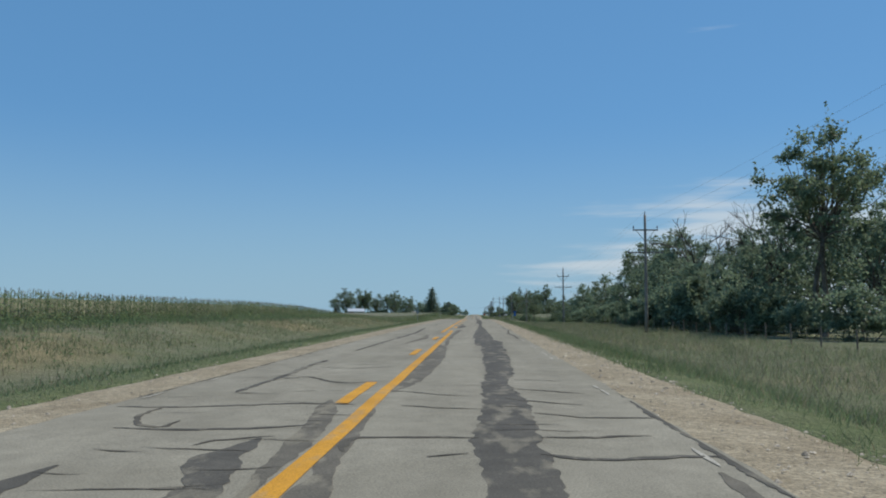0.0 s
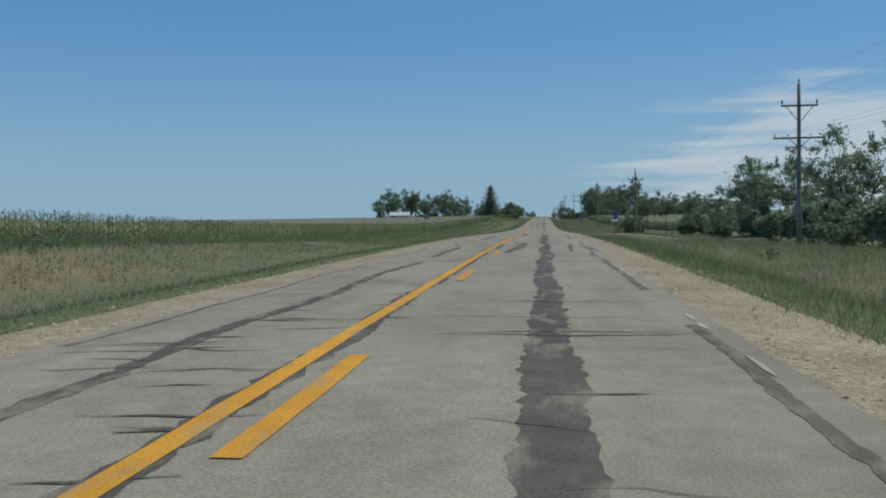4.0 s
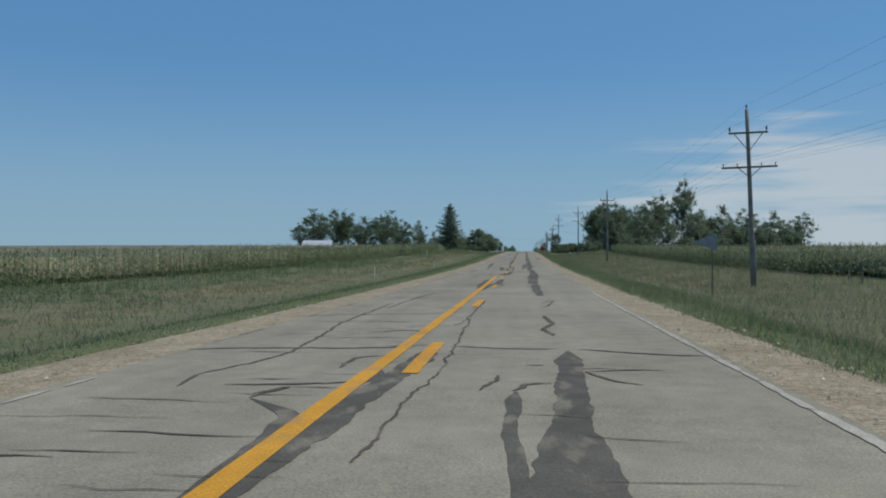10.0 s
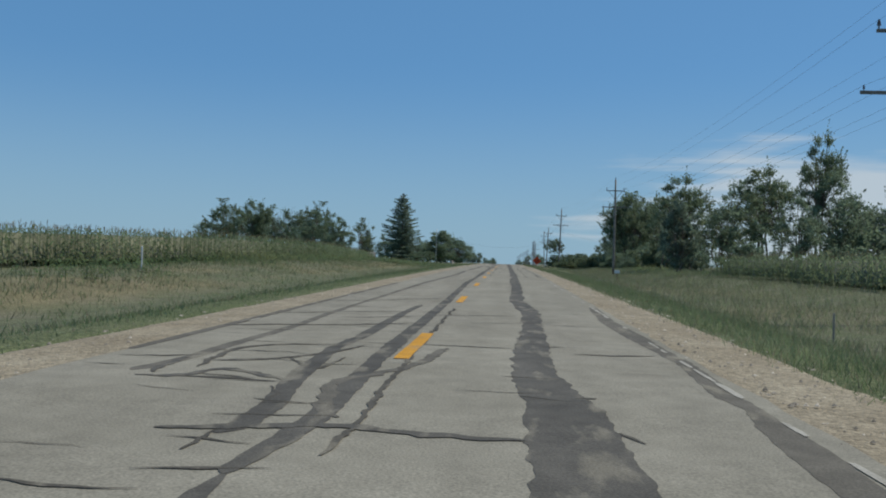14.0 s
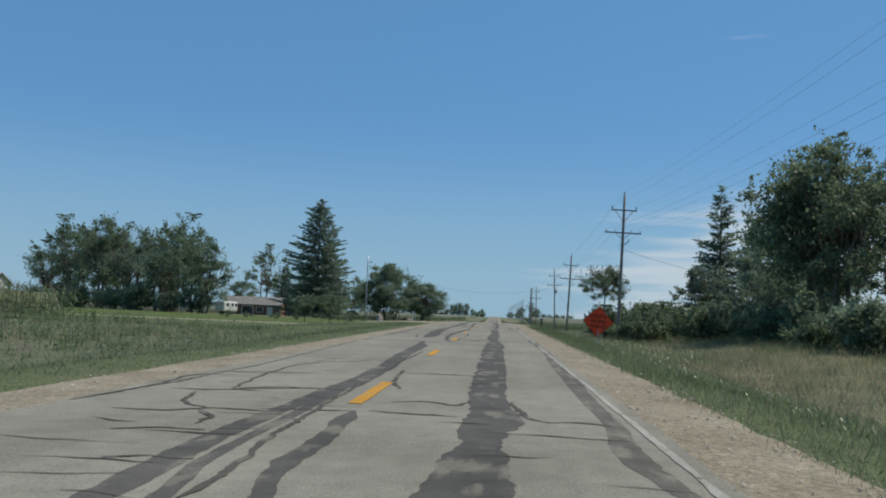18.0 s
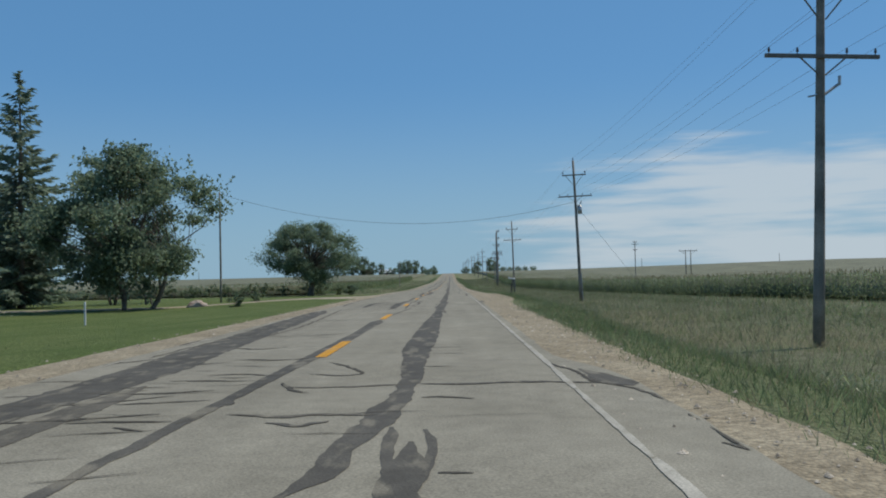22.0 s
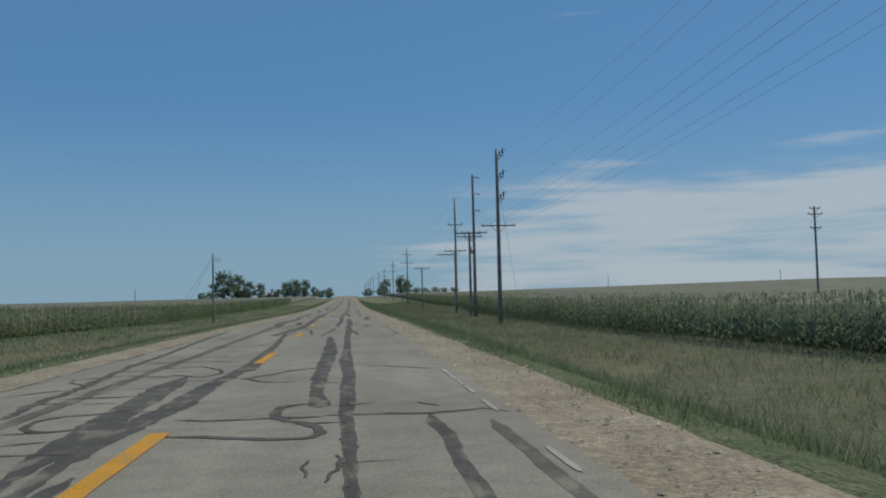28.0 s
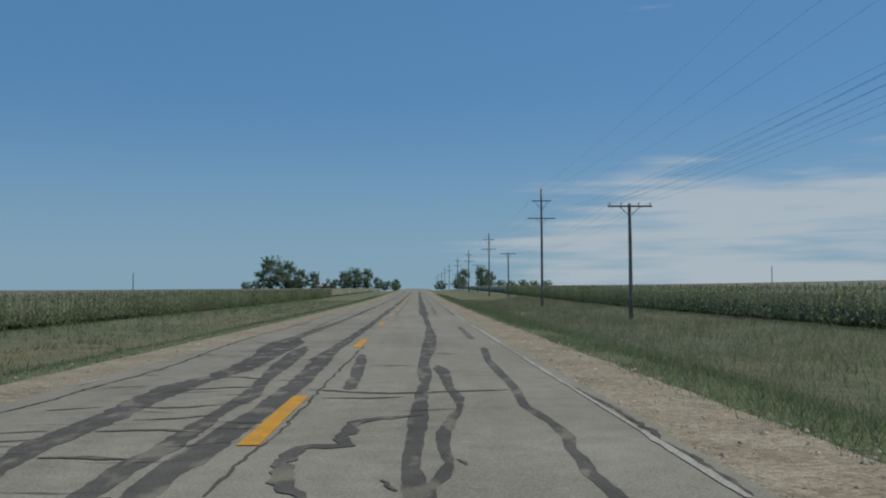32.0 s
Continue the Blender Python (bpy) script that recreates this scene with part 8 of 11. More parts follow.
pour((-0.24, 954, 0.15), (-0.27, 957, 0.23), (-0.31, 959.5, 0.25), (-0.35, 960, 0.24), (-0.32, 960.6, 0.34), (-0.31, 961.2, 0.33), (-0.3, 961.8, 0.32), (-0.3, 962.5, 0.3), (-0.24, 963.4, 0.28), (-0.23, 964.7, 0.32), (-0.26, 966.5, 0.3), (-0.34, 969.1, 0.36), (-0.45, 972.2, 0.33))
pour((-0.72, 954.3, 0.12), (-0.69, 957.3, 0.18), (-0.67, 959.8, 0.2), (-0.69, 960.4, 0.22), (-0.65, 961, 0.24), (-0.65, 961.7, 0.27), (-0.67, 962.5, 0.25), (-0.69, 963.2, 0.16), (-0.65, 964.5, 0.25), (-0.82, 966.5, 0.22), (-0.97, 969.1, 0.36), (-1.21, 973.9, 0.36))
pour((-1.32, 955.1, 0.11), (-1.47, 958.1, 0.17), (-1.62, 960.6, 0.19), (-1.73, 961.2, 0.34), (-1.78, 961.9, 0.37), (-1.76, 962.7, 0.41), (-1.77, 963.7, 0.34), (-1.82, 964.8, 0.45), (-1.82, 965.9, 0.5), (-1.65, 967, 0.38), (-1.57, 968.2, 0.51), (-1.59, 970.3, 0.49), (-1.81, 973.9, 0.84), (-2.03, 978.3, 0.88))
faint((2.89, 976.6, 0.2), (2.91, 984.5, 0.18))
crack(0.05, (1.72, 960.6), (1.76, 960.4))
crack(0.15, (1.49, 962.9), (1.13, 962.7), (0.84, 962.4), (0.79, 961.8), (0.72, 961.6), (0.85, 961.2), (0.48, 961.1), (0.42, 960.7), (0.44, 960.2), (0.58, 959.7), (0.71, 959.4))
crack(0.07, (1.16, 959.9), (1.3, 959.6))
crack(0.1, (-0.02, 965.2), (0.6, 964.9), (1.24, 964.8), (2.61, 965.1))
crack(0.1, (0.28, 964.3), (0.77, 964.3), (1.25, 964.4))
crack(0.07, (0.57, 968.7), (1, 968.7), (1.44, 968.6))
crack(0.03, (0.15, 973.8), (0.15, 966.1), (0.15, 963.5), (0.15, 961.6), (0.11, 960.4), (0.1, 959.5))
crack(0.05, (-3.09, 990.2), (-3.32, 979.8), (-3.19, 974.1), (-2.94, 969.8), (-2.9, 967.4), (-2.99, 966), (-2.97, 964.4), (-3.05, 963.3))
crack(0.05, (-2.65, 1006.8), (-2.34, 987.4), (-1.88, 978.3))
crack(0.07, (-3.37, 971.7), (-2.52, 971.6))
crack(0.05, (-2.86, 976), (-1.9, 974.9), (-1.88, 978.3))
crack(0.07, (-1.87, 969.2), (-1.15, 969.1))
crack(0.07, (-1.77, 967), (-1.23, 966.9), (-0.7, 966.5))
crack(0.08, (-1.77, 965.2), (-1.19, 965.5), (-0.67, 965.6))
crack(0.08, (-1.74, 963.7), (-1.26, 963.6), (-0.77, 963.9))
crack(0.08, (-1.42, 962.7), (-1.02, 962.8), (-0.67, 963))
crack(0.1, (-2.4, 962), (-2, 962.1))
crack(0.1, (-1.54, 962), (-1.05, 962.1), (-0.54, 961.9))
crack(0.1, (-1.51, 960.8), (-1.18, 960.8), (-0.79, 960.7))
crack(0.07, (-2.83, 965.6), (-2.29, 965.8))
crack(0.08, (-2.65, 963.5), (-2.11, 963.7))
crack(0.05, (-2.04, 964.1), (-1.91, 964.8))
crack(0.05, (-3.4, 1001.6), (-3.4, 985.3))
crack(0.06, (3.51, 965.3), (3.56, 964), (3.57, 962.6), (3.51, 961.1), (3.55, 960.5), (3.52, 959.4))
# seals that join one stretch to the next
faint((1.56, 921.8, 0.24), (1.66, 926.5, 0.16), (1.50, 930.7, 0.22), (1.56, 935.0, 0.16), (1.50, 939.6, 0.26))
crack(0.12, (1.5, 929.6), (1.28, 930.4), (1.36, 931.6), (1.7, 931.9), (1.95, 931.1), (1.86, 930.0))
pour((1.80, 743.0, 0.23), (1.83, 747.8, 0.20), (1.75, 752.5, 0.25))
pour((0.16, 733.8, 0.27), (-0.09, 743.1, 0.22), (-0.45, 752.5, 0.25))
pour((-0.54, 452.7, 0.23), (-0.43, 461.6, 0.20), (-0.45, 470.5, 0.25))
faint((-2.30, 450.8, 0.18), (-2.04, 460.6, 0.18), (-1.90, 470.5, 0.25))
pour((-0.04, 849.6, 0.33), (-0.26, 858.3, 0.20), (-0.59, 867.0, 0.14))
pour((-0.40, 882.8, 0.40), (-0.48, 892.0, 0.31), (-0.67, 901.3, 0.32))
pour((-0.48, 935.3, 0.17), (-0.30, 945.9, 0.14), (-0.24, 956.5, 0.15))
faint((-1.90, 835.8, 0.21), (-1.80, 856.0, 0.24), (-1.82, 876.1, 0.36))
faint((-1.73, 890.7, 0.45), (-1.92, 897.5, 0.30), (-2.22, 904.2, 0.25))
pour((-0.45, 969.7, 0.33), (-0.39, 986.1, 0.25), (-0.45, 1002.5, 0.25))
faint((-2.03, 975.8, 0.45), (-1.90, 989.1, 0.30), (-1.90, 1002.5, 0.25))
pour((-0.12, 591.2, 0.25), (-0.07, 596.7, 0.17), (-0.14, 602.1, 0.16))
faint((-1.75, 593.0, 0.45), (-1.65, 599.4, 0.38), (-1.67, 605.8, 0.45))
faint((-1.90, 511.5, 0.25), (-1.84, 519.0, 0.21), (-1.90, 526.5, 0.25))
pour((1.68, 459.8, 0.45), (1.77, 465.1, 0.30), (1.75, 470.5, 0.25))


def cross_seals():
    """Fine tarred cracks across the lanes: crowded in the far lane, sparser in the near one."""
    rnd = random.Random(4)
    verts, faces = FINE_SEALS

    def across(a, b, y, w, slope, step=0.2):
        sd = rnd.uniform(0, 90)
        n = max(4, int((b - a) / step))
        k0 = len(verts)
        lift = 0.0065 + 0.0006 * rnd.random()
        for k in range(n + 1):
            x = a + (b - a) * k / n
            mid = y + slope * (x - a) + 0.25 * noise.noise(Vector((x * 0.8, sd, 0))) + 0.07 * noise.noise(Vector((x * 3.1, sd, 4)))
            ww = w * (0.55 + 1.1 * abs(noise.noise(Vector((x * 1.9, sd, 8))))) * min(1.0, 0.15 + 1.6 * min(k, n - k) / n)
            for s in (-1, 1):
                py = mid + s * ww
                verts.append((x, py, road_z(py) + lift - 0.012 * abs(x) / 3.5))
            if k:
                i = k0 + 2 * k
                faces.append((i - 2, i - 1, i + 1, i))

    # more wherever few are laid out one by one
    for cell in range(-6, 236):
        lack = 5 - LAID.get(cell, 0)
        if lack <= 0:
            continue
        for k in range(rnd.randint(lack // 2, lack)):
            a, b = rnd.choice(((-3.3, -0.4), (-3.2, -1.7), (-2.0, -0.5), (-1.9, -0.4), (-1.7, -0.6), (-2.9, -1.5), (-2.4, -0.9), (-1.2, -0.4)))
            across(a + rnd.uniform(-0.1, 0.25), b + rnd.uniform(-0.25, 0.1), 5 * (cell + rnd.random()), rnd.choice((0.025, 0.03, 0.04, 0.05)), rnd.uniform(-0.12, 0.12))
        for k in range(rnd.randint(0, 1 + lack // 3)):
            a, b = rnd.choice(((0.2, 3.45), (0.2, 3.3), (0.2, 1.8), (1.7, 3.45), (1.6, 3.2), (0.5, 3.4)))
            across(a, b, 5 * (cell + rnd.random()), rnd.choice((0.022, 0.03, 0.04)), rnd.uniform(-0.08, 0.08))
    # hair-thin ones all along
    y = -20.0
    while y < 1170:
        y += rnd.uniform(0.25, 1.1)
        a = rnd.choice((-3.2, -2.6, -2.0, -1.5, -1.0, -0.8)) + rnd.uniform(-0.2, 0.2)
        across(a, min(a + rnd.uniform(0.4, 1.8), -0.1), y, rnd.choice((0.012, 0.018, 0.026, 0.034)), rnd.uniform(-0.2, 0.2), 0.12)
        if rnd.random() < 0.22:
            a = rnd.uniform(0.2, 2.6)
            across(a, min(a + rnd.uniform(0.4, 1.4), 3.4), y, rnd.choice((0.008, 0.012, 0.018)), rnd.uniform(-0.3, 0.3), 0.12)
    # short fingers off the long bands
    y = -20.0
    while y < 1170:
        y += rnd.uniform(0.3, 2.4)
        c = rnd.choice((1.75, -0.5, -1.9))
        s = rnd.choice((-1, 1))
        ln = rnd.uniform(0.35, 0.7)
        across(min(c - 0.1, c + s * ln), max(c + 0.1, c + s * ln), y, rnd.choice((0.02, 0.03, 0.04)), rnd.uniform(-0.25, 0.25), 0.07)
    ob = mesh_from("cross_crack_seals", verts, faces, TAR_FINE, road)
    return tagged(ob, "fine dark tarred cracks across the road", kind="stuff")


cross_seals()

# painted lines
lines = tagged(new("road_markings"), "yellow centre lines and broken white edge lines on the road", "road marking", kind="structure")


def paint_run(name, x, w, ya, yb, mat, step=0.8, lift=0.009, seed=0.0, label=""):
    ys = np.arange(ya, yb + step * 0.5, step)
    wob = lambda y: 0.02 * noise.noise(Vector((seed, y * 0.3, 2)))
    edge = lambda y, s: 0.012 * noise.noise(Vector((seed + s, y * 3.0, 4)))
    ob = strip(name, list(ys), lambda y: x - w / 2 + wob(y) + edge(y, 1), lambda y: x + w / 2 + wob(y) + edge(y, 5), lambda xx, y: lift - 0.012 * abs(xx) / 3.5, mat, lines)
    if label:
        ob["label"] = label
    return ob


PHASE, CYCLE = 1.51, 12.19
paint_run("solid_line", 0.06, 0.19, -40, 46.0, YELLOW, seed=1.0, label="bold yellow no-passing line")
paint_run("solid_line", -0.44, 0.19, 46.0, 344.5, YELLOW, seed=2.0, label="bold yellow no-passing line")
for k in range(-2, 100):
    end = k * CYCLE + PHASE
    x = -0.34 if end < 44 else 0.0
    paint_run("dash", x, 0.19, end - 3.3, end, YELLOW, step=0.55, seed=k * 1.3)


def edge_line(name, across, keep, seed, label):
    """A worn white line, near whole in places and in slivers elsewhere; keep(y) is the share left."""
    rnd = random.Random(seed)
    verts, faces = [], []
    y = -30.0
    while y < 1180:
        left, x = keep(y), across(y)
        n = rnd.uniform(0.25, 1.1) if left < 0.85 or rnd.random() < 0.15 else rnd.uniform(1.5, 5.0)
        if rnd.random() < left:
            full = 0.058 if left > 0.9 else 0.042
            wa, wb = rnd.uniform(0.45, 1.0) * full, rnd.uniform(0.45, 1.0) * full
            k, m = len(verts), max(2, int(n / 0.16))
            for i in range(m + 1):
                f = i / m
                yy = y + n * f
                end = min(1.0, (0.25 if left < 0.5 else 0.6) + 2.2 * min(f, 1 - f))
                a = x - wa * end * (1 + 0.5 * noise.noise(Vector((yy * 4, seed, 1))))
                b = x + wb * end * (1 + 0.5 * noise.noise(Vector((yy * 4, seed, 5))))
                shift = 0.03 * sin(9.0 * yy)
                verts += [(a, yy + shift, road_z(yy) - 0.0038), (b, yy - shift, road_z(yy) - 0.0038)]
                if i:
                    q = k + 2 * i
                    faces.append((q - 2, q - 1, q + 1, q))
        y += n + (rnd.uniform(0.02, 0.25) if left < 0.85 else rnd.uniform(0.01, 0.06))
    ob = mesh_from(name, verts, faces, WHITE, lines)
    return tagged(ob, label, kind="stuff")


NEAR_LINE = [(-30, .3), (60, .36), (165, .4), (175, .62), (200, .6), (225, .45), (285, .45), (296, .93), (322, .93), (332, .74), (400, .74), (440, .66), (500, .72), (520, .85), (540, .92), (590, .95), (605, .98), (695, .98), (715, .7), (800, .6), (900, .55), (925, .86), (1000, .92)]
FAR_LINE_LEFT = [(-30, .1), (500, .12), (600, .25), (630, .3), (635, .94), (650, .94), (657, .4), (690, .4), (725, .95), (740, .95), (750, .4), (1000, .25)]
LINE_ACROSS = [(-30, 3.46), (170, 3.46), (182, 3.57), (210, 3.58), (240, 3.46), (284, 3.45), (298, 3.67), (340, 3.66), (392, 3.56), (430, 3.47), (1200, 3.47)]
edge_line("edge_line_bits", lambda y: along(y, LINE_ACROSS), lambda y: along(y, NEAR_LINE), 8, "broken worn white edge line")
edge_line("edge_line_bits", lambda y: -3.28, lambda y: along(y, FAR_LINE_LEFT), 9, "almost worn away white edge line")

# drives
DRIVE_SHAPES = [(1, 197.5, 202.0, 16, 5.0, DRIVE), (1, 528.5, 532.5, 7.5, 2.0, GRAVEL), (1, 624, 654, 6.4, 3.0, GRAVEL), (1, 690, 732.5, 6.0, 3.0, GRAVEL), (1, 944, 950, 5.8, 1.5, GRAVEL),
                (-1, 628.9, 632.4, 75, 2.2, DRIVE), (-1, 719.9, 723.1, 70, 2.2, DRIVE)]


def drive(side, ya, yb, reach, flare, mat):
    verts, faces = [], []
    n = 12
    xs = list(np.arange(3.56, min(reach, 16), 0.4)) + list(np.arange(16, reach + 0.1, 2.5))
    for i, ax in enumerate(xs):
        f = flare * (1 - smooth(3.9, 10.0, ax)) + 0.25 * smooth_noise(ax, ya, 0.8)
        f2 = flare * (1 - smooth(3.9, 10.0, ax)) + 0.25 * smooth_noise(ax, yb, 0.8)
        if reach < 10:
            f2 = -0.10 * (yb - ya) * smooth(4.2, reach, ax) + flare * (1 - smooth(3.9, 6, ax))
            f = f2 - 0.25 * (yb - ya) * smooth(4.6, reach, ax)
        for k in range(n + 1):
            y = ya - f + (yb - ya + f + f2) * k / n
            edge = 0.10 if k in (0, n) else 0.0
            z = max(ground_z(side * ax, y), road_z(y) - 0.20 if ax < 5.2 else -99) + 0.07 - edge
            if ax < 4.8:
                z = road_z(y) - 0.03 - edge * 0.5
            verts.append((side * ax, y, z))
        if i:
            for k in range(n):
                q = (i * (n + 1) + k, i * (n + 1) + k + 1, (i - 1) * (n + 1) + k + 1, (i - 1) * (n + 1) + k)
                faces.append(q)
    ob = mesh_from("driveway", verts, faces, mat)
    return tagged(ob, "pale crushed stone drive joining the road" if mat is DRIVE else "tan gravel pull-off joining the road", "driveway", kind="structure")


for row in DRIVE_SHAPES:
    drive(*row)

# ---------------------------------------------------------------- utility poles


def base_z(x, y):
    return ground_z(x, y) - 0.05


def insulator(parent, x, y, z, tall=0.2, r=0.05):
    bm = bmesh.new()
    bar(bm, (x, y, z), (x, y, z + tall * 0.35), r * 0.35, sides=6)
    bar(bm, (x, y, z + tall * 0.35), (x, y, z + tall * 0.6), r, r * 0.8, sides=8)
    bar(bm, (x, y, z + tall * 0.6), (x, y, z + tall), r * 0.9, r * 0.45, sides=8)
    return part("insulator", bm, CERAMIC, parent)


def shaft(parent, top, r0=0.19, r1=0.12):
    bm = bmesh.new()
    n, sides = 6, 10
    rings = []
    for k in range(n + 1):
        f = k / n
        r = r0 + (r1 - r0) * f
        rings.append([bm.verts.new((0.02 * sin(3 * f) + r * cos(2 * pi * j / sides), r * sin(2 * pi * j / sides), top * f - 0.02)) for j in range(sides)])
    for lo, hi in zip(rings, rings[1:]):
        for j in range(sides):
            bm.faces.new((lo[j], lo[(j + 1) % sides], hi[(j + 1) % sides], hi[j]))
    bm.faces.new(rings[0][::-1])
    bm.faces.new(rings[-1])
    return part("shaft", bm, POLE_WOOD, parent, shade=True)


def crossarm(parent, z, x0, x1, brace_x, brace_z, y=-0.17):
    bm = bmesh.new()
    block(bm, (x0 + x1) / 2, y, z, x1 - x0, 0.10, 0.13, 0.012)
    part("crossarm", bm, ARM_WOOD, parent)
    for s in (-1, 1):
        if x0 < s * brace_x < x1:
            bm = bmesh.new()
            bar(bm, (s * brace_x, y - 0.05, z - 0.05), (s * 0.1, y - 0.02, z - brace_z), 0.028, sides=5)
            part("brace", bm, ARM_WOOD, parent)


ENDS = {}
POLE_LABEL = "weathered grey wooden utility pole with two crossarms on the verge"


def line_pole(x, y, top_z, lean=0.0, transformer=False, conduit=False, bracket=False, far=False):
    """A pole with a short upper and a longer lower crossarm."""
    gz = base_z(x, y)
    p = empty("utility_pole", x, y, gz, "weathered wooden utility pole with two crossarms and a transformer" if transformer else POLE_LABEL, "utility pole", "poles along the road")
    p.matrix_world = pose(x, y, gz, 0, lean, 0)
    h = top_z - gz
    shaft(p, h)
    za, zb = h - 1.65, h - 4.0
    crossarm(p, za, -1.3, 1.3, 0.95, 1.15)
    crossarm(p, zb, -1.85, 1.85, 0.75, 0.62)
    points = []
    if not far:
        insulator(p, 0, 0, h - 0.02, 0.32, 0.07)
        for s in (-1.22, 1.22):
            insulator(p, s, -0.17, za + 0.06, 0.36, 0.08)
        for s in (-1.72, -0.8, 0.8, 1.72):
            insulator(p, s, -0.17, zb + 0.06, 0.22, 0.05)
    points = [(0, 0, h + 0.3), (-1.22, -0.17, za + 0.42), (1.22, -0.17, za + 0.42)] + [(s, -0.17, zb + 0.28) for s in (-1.72, -0.8, 0.8, 1.72)]
    m = pose(x, y, gz, 0, lean, 0)
    ENDS[p.name] = [m @ Vector(q) for q in points]
    if transformer:
        bm = bmesh.new()
        bar(bm, (0.42, -0.1, zb - 1.95), (0.42, -0.1, zb - 1.05), 0.24, sides=14)
        bar(bm, (0.42, -0.1, zb - 1.05), (0.42, -0.1, zb - 0.98), 0.25, 0.16, sides=14)
        bar(bm, (0.15, -0.05, zb - 1.5), (0.3, -0.08, zb - 1.5), 0.05, sides=6)
        t = part("transformer", bm, STEEL, p, "grey steel can transformer", True)
        bm = bmesh.new()
        bar(bm, (0.5, -0.1, zb - 0.98), (0.52, -0.1, zb - 0.6), 0.045, 0.03, sides=7)
        part("bushing", bm, CERAMIC, t)
        bm = bmesh.new()
        bar(bm, (0.6, -0.1, zb - 0.9), (0.66, -0.1, zb - 0.5), 0.03, sides=6)
        part("fuse", bm, CERAMIC, p)
    if bracket:
        bm = bmesh.new()
        bar(bm, (0.1, -0.05, zb - 1.25), (0.62, -0.05, zb - 0.85), 0.05, sides=6)
        bar(bm, (0.62, -0.05, zb - 0.9), (0.62, -0.05, zb - 0.6), 0.05, sides=6)
        bar(bm, (-0.4, -0.05, zb - 1.3), (0.1, -0.05, zb - 1.2), 0.03, sides=5)
        part("bracket", bm, STEEL, p)
    if conduit:
        bm = bmesh.new()
        bar(bm, (0.2, -0.05, 0.0), (0.2, -0.05, 3.2), 0.045, sides=7)
        part("conduit", bm, STEEL, p, "pale cable guard")
    return p


def davit_pole(x, y, top_z, label, strain=False):
    """A tall pole with three stand-off insulators on one side and a crossarm below."""
    gz = base_z(x, y)
    p = empty("utility_pole", x, y, gz, label, "utility pole", "poles along the road")
    h = top_z - gz
    shaft(p, h, 0.24, 0.14)
    points = []
    for k in range(3):
        z = h - 0.35 - 2.2 * k
        bm = bmesh.new()
        if strain:
            # a collar and a string of discs held out from the pole
            bar(bm, (0, 0, z - 0.12), (0, 0, z + 0.04), 0.2, sides=12)
            part("collar", bm, STEEL, p)
            bm = bmesh.new()
            bar(bm, (0.15, 0, z), (0.95, 0, z - 0.14), 0.03, sides=6)
            for j in range(5):
                c = 0.3 + 0.13 * j
                bar(bm, (c, 0, z - 0.02 - 0.023 * j), (c + 0.07, 0, z - 0.033 - 0.023 * j), 0.1, 0.06, sides=10)
            part("insulator", bm, CERAMIC, p)
            points.append((0.95, 0, z - 0.14))
            continue
        # a switch on a braced bracket: two posts, a blade between them and a horn
        bar(bm, (0.1, 0, z - 0.75), (0.62, 0, z - 0.3), 0.045, sides=6)
        bar(bm, (0.1, 0, z - 0.32), (0.72, 0, z - 0.28), 0.05, sides=6)
        part("bracket", bm, STEEL, p)
        insulator(p, 0.34, 0, z - 0.28, 0.42, 0.1)
        insulator(p, 0.64, 0, z - 0.28, 0.6, 0.11)
        bm = bmesh.new()
        bar(bm, (0.34, 0, z + 0.1), (0.66, 0, z + 0.34), 0.035, sides=6)
        bar(bm, (0.64, 0, z + 0.3), (0.70, 0, z + 0.5), 0.04, sides=6)
        bar(bm, (0.66, 0, z + 0.36), (1.02, 0, z + 0.32), 0.022, sides=6)
        part("switch_blade", bm, CERAMIC, p)
        points.append((1.02, 0, z + 0.32))
    zb = h - 7.8
    crossarm(p, zb, -1.75, 1.75, 0.75, 0.62)
    for s in (-1.6, -0.75, 0.75, 1.6):
        insulator(p, s, -0.17, zb + 0.06, 0.22, 0.05)
        points.append((s, -0.17, zb + 0.28))
    ENDS[p.name] = [Vector((x, y, gz)) + Vector(q) for q in points]
    return p


def tee_pole(x, y, top_z, label="wooden utility pole with one crossarm at its top", can=False, far=False):
    gz = base_z(x, y)
    p = empty("utility_pole", x, y, gz, label, "utility pole", "short poles along the road")
    h = top_z - gz
    shaft(p, h, 0.17, 0.12)
    crossarm(p, h - 0.25, -1.75, 1.75, 0.8, 0.7)
    points = []
    for s in (-1.6, -0.7, 0.7, 1.6):
        if not far:
            insulator(p, s, -0.17, h - 0.19, 0.22, 0.055)
        points.append((s, -0.17, h + 0.03))
    if can:
        bm = bmesh.new()
        bar(bm, (0.32, -0.1, h - 3.2), (0.32, -0.1, h - 2.4), 0.21, sides=12)
        bar(bm, (0.32, -0.1, h - 2.4), (0.34, -0.1, h - 2.1), 0.05, sides=6)
        part("transformer", bm, STEEL, p, "grey steel can transformer", True)
    ENDS[p.name] = [Vector((x, y, gz)) + Vector(q) for q in points]
    return p


def plain_pole(x, y, top_z, label, r=0.12, name="utility_pole", cat="utility pole", pale=False):
    gz = base_z(x, y)
    p = empty(name, x, y, gz, label, cat)
    s = shaft(p, top_z - gz, r, r * 0.75)
    if pale:
        s.data.materials[0] = STEEL
    return p


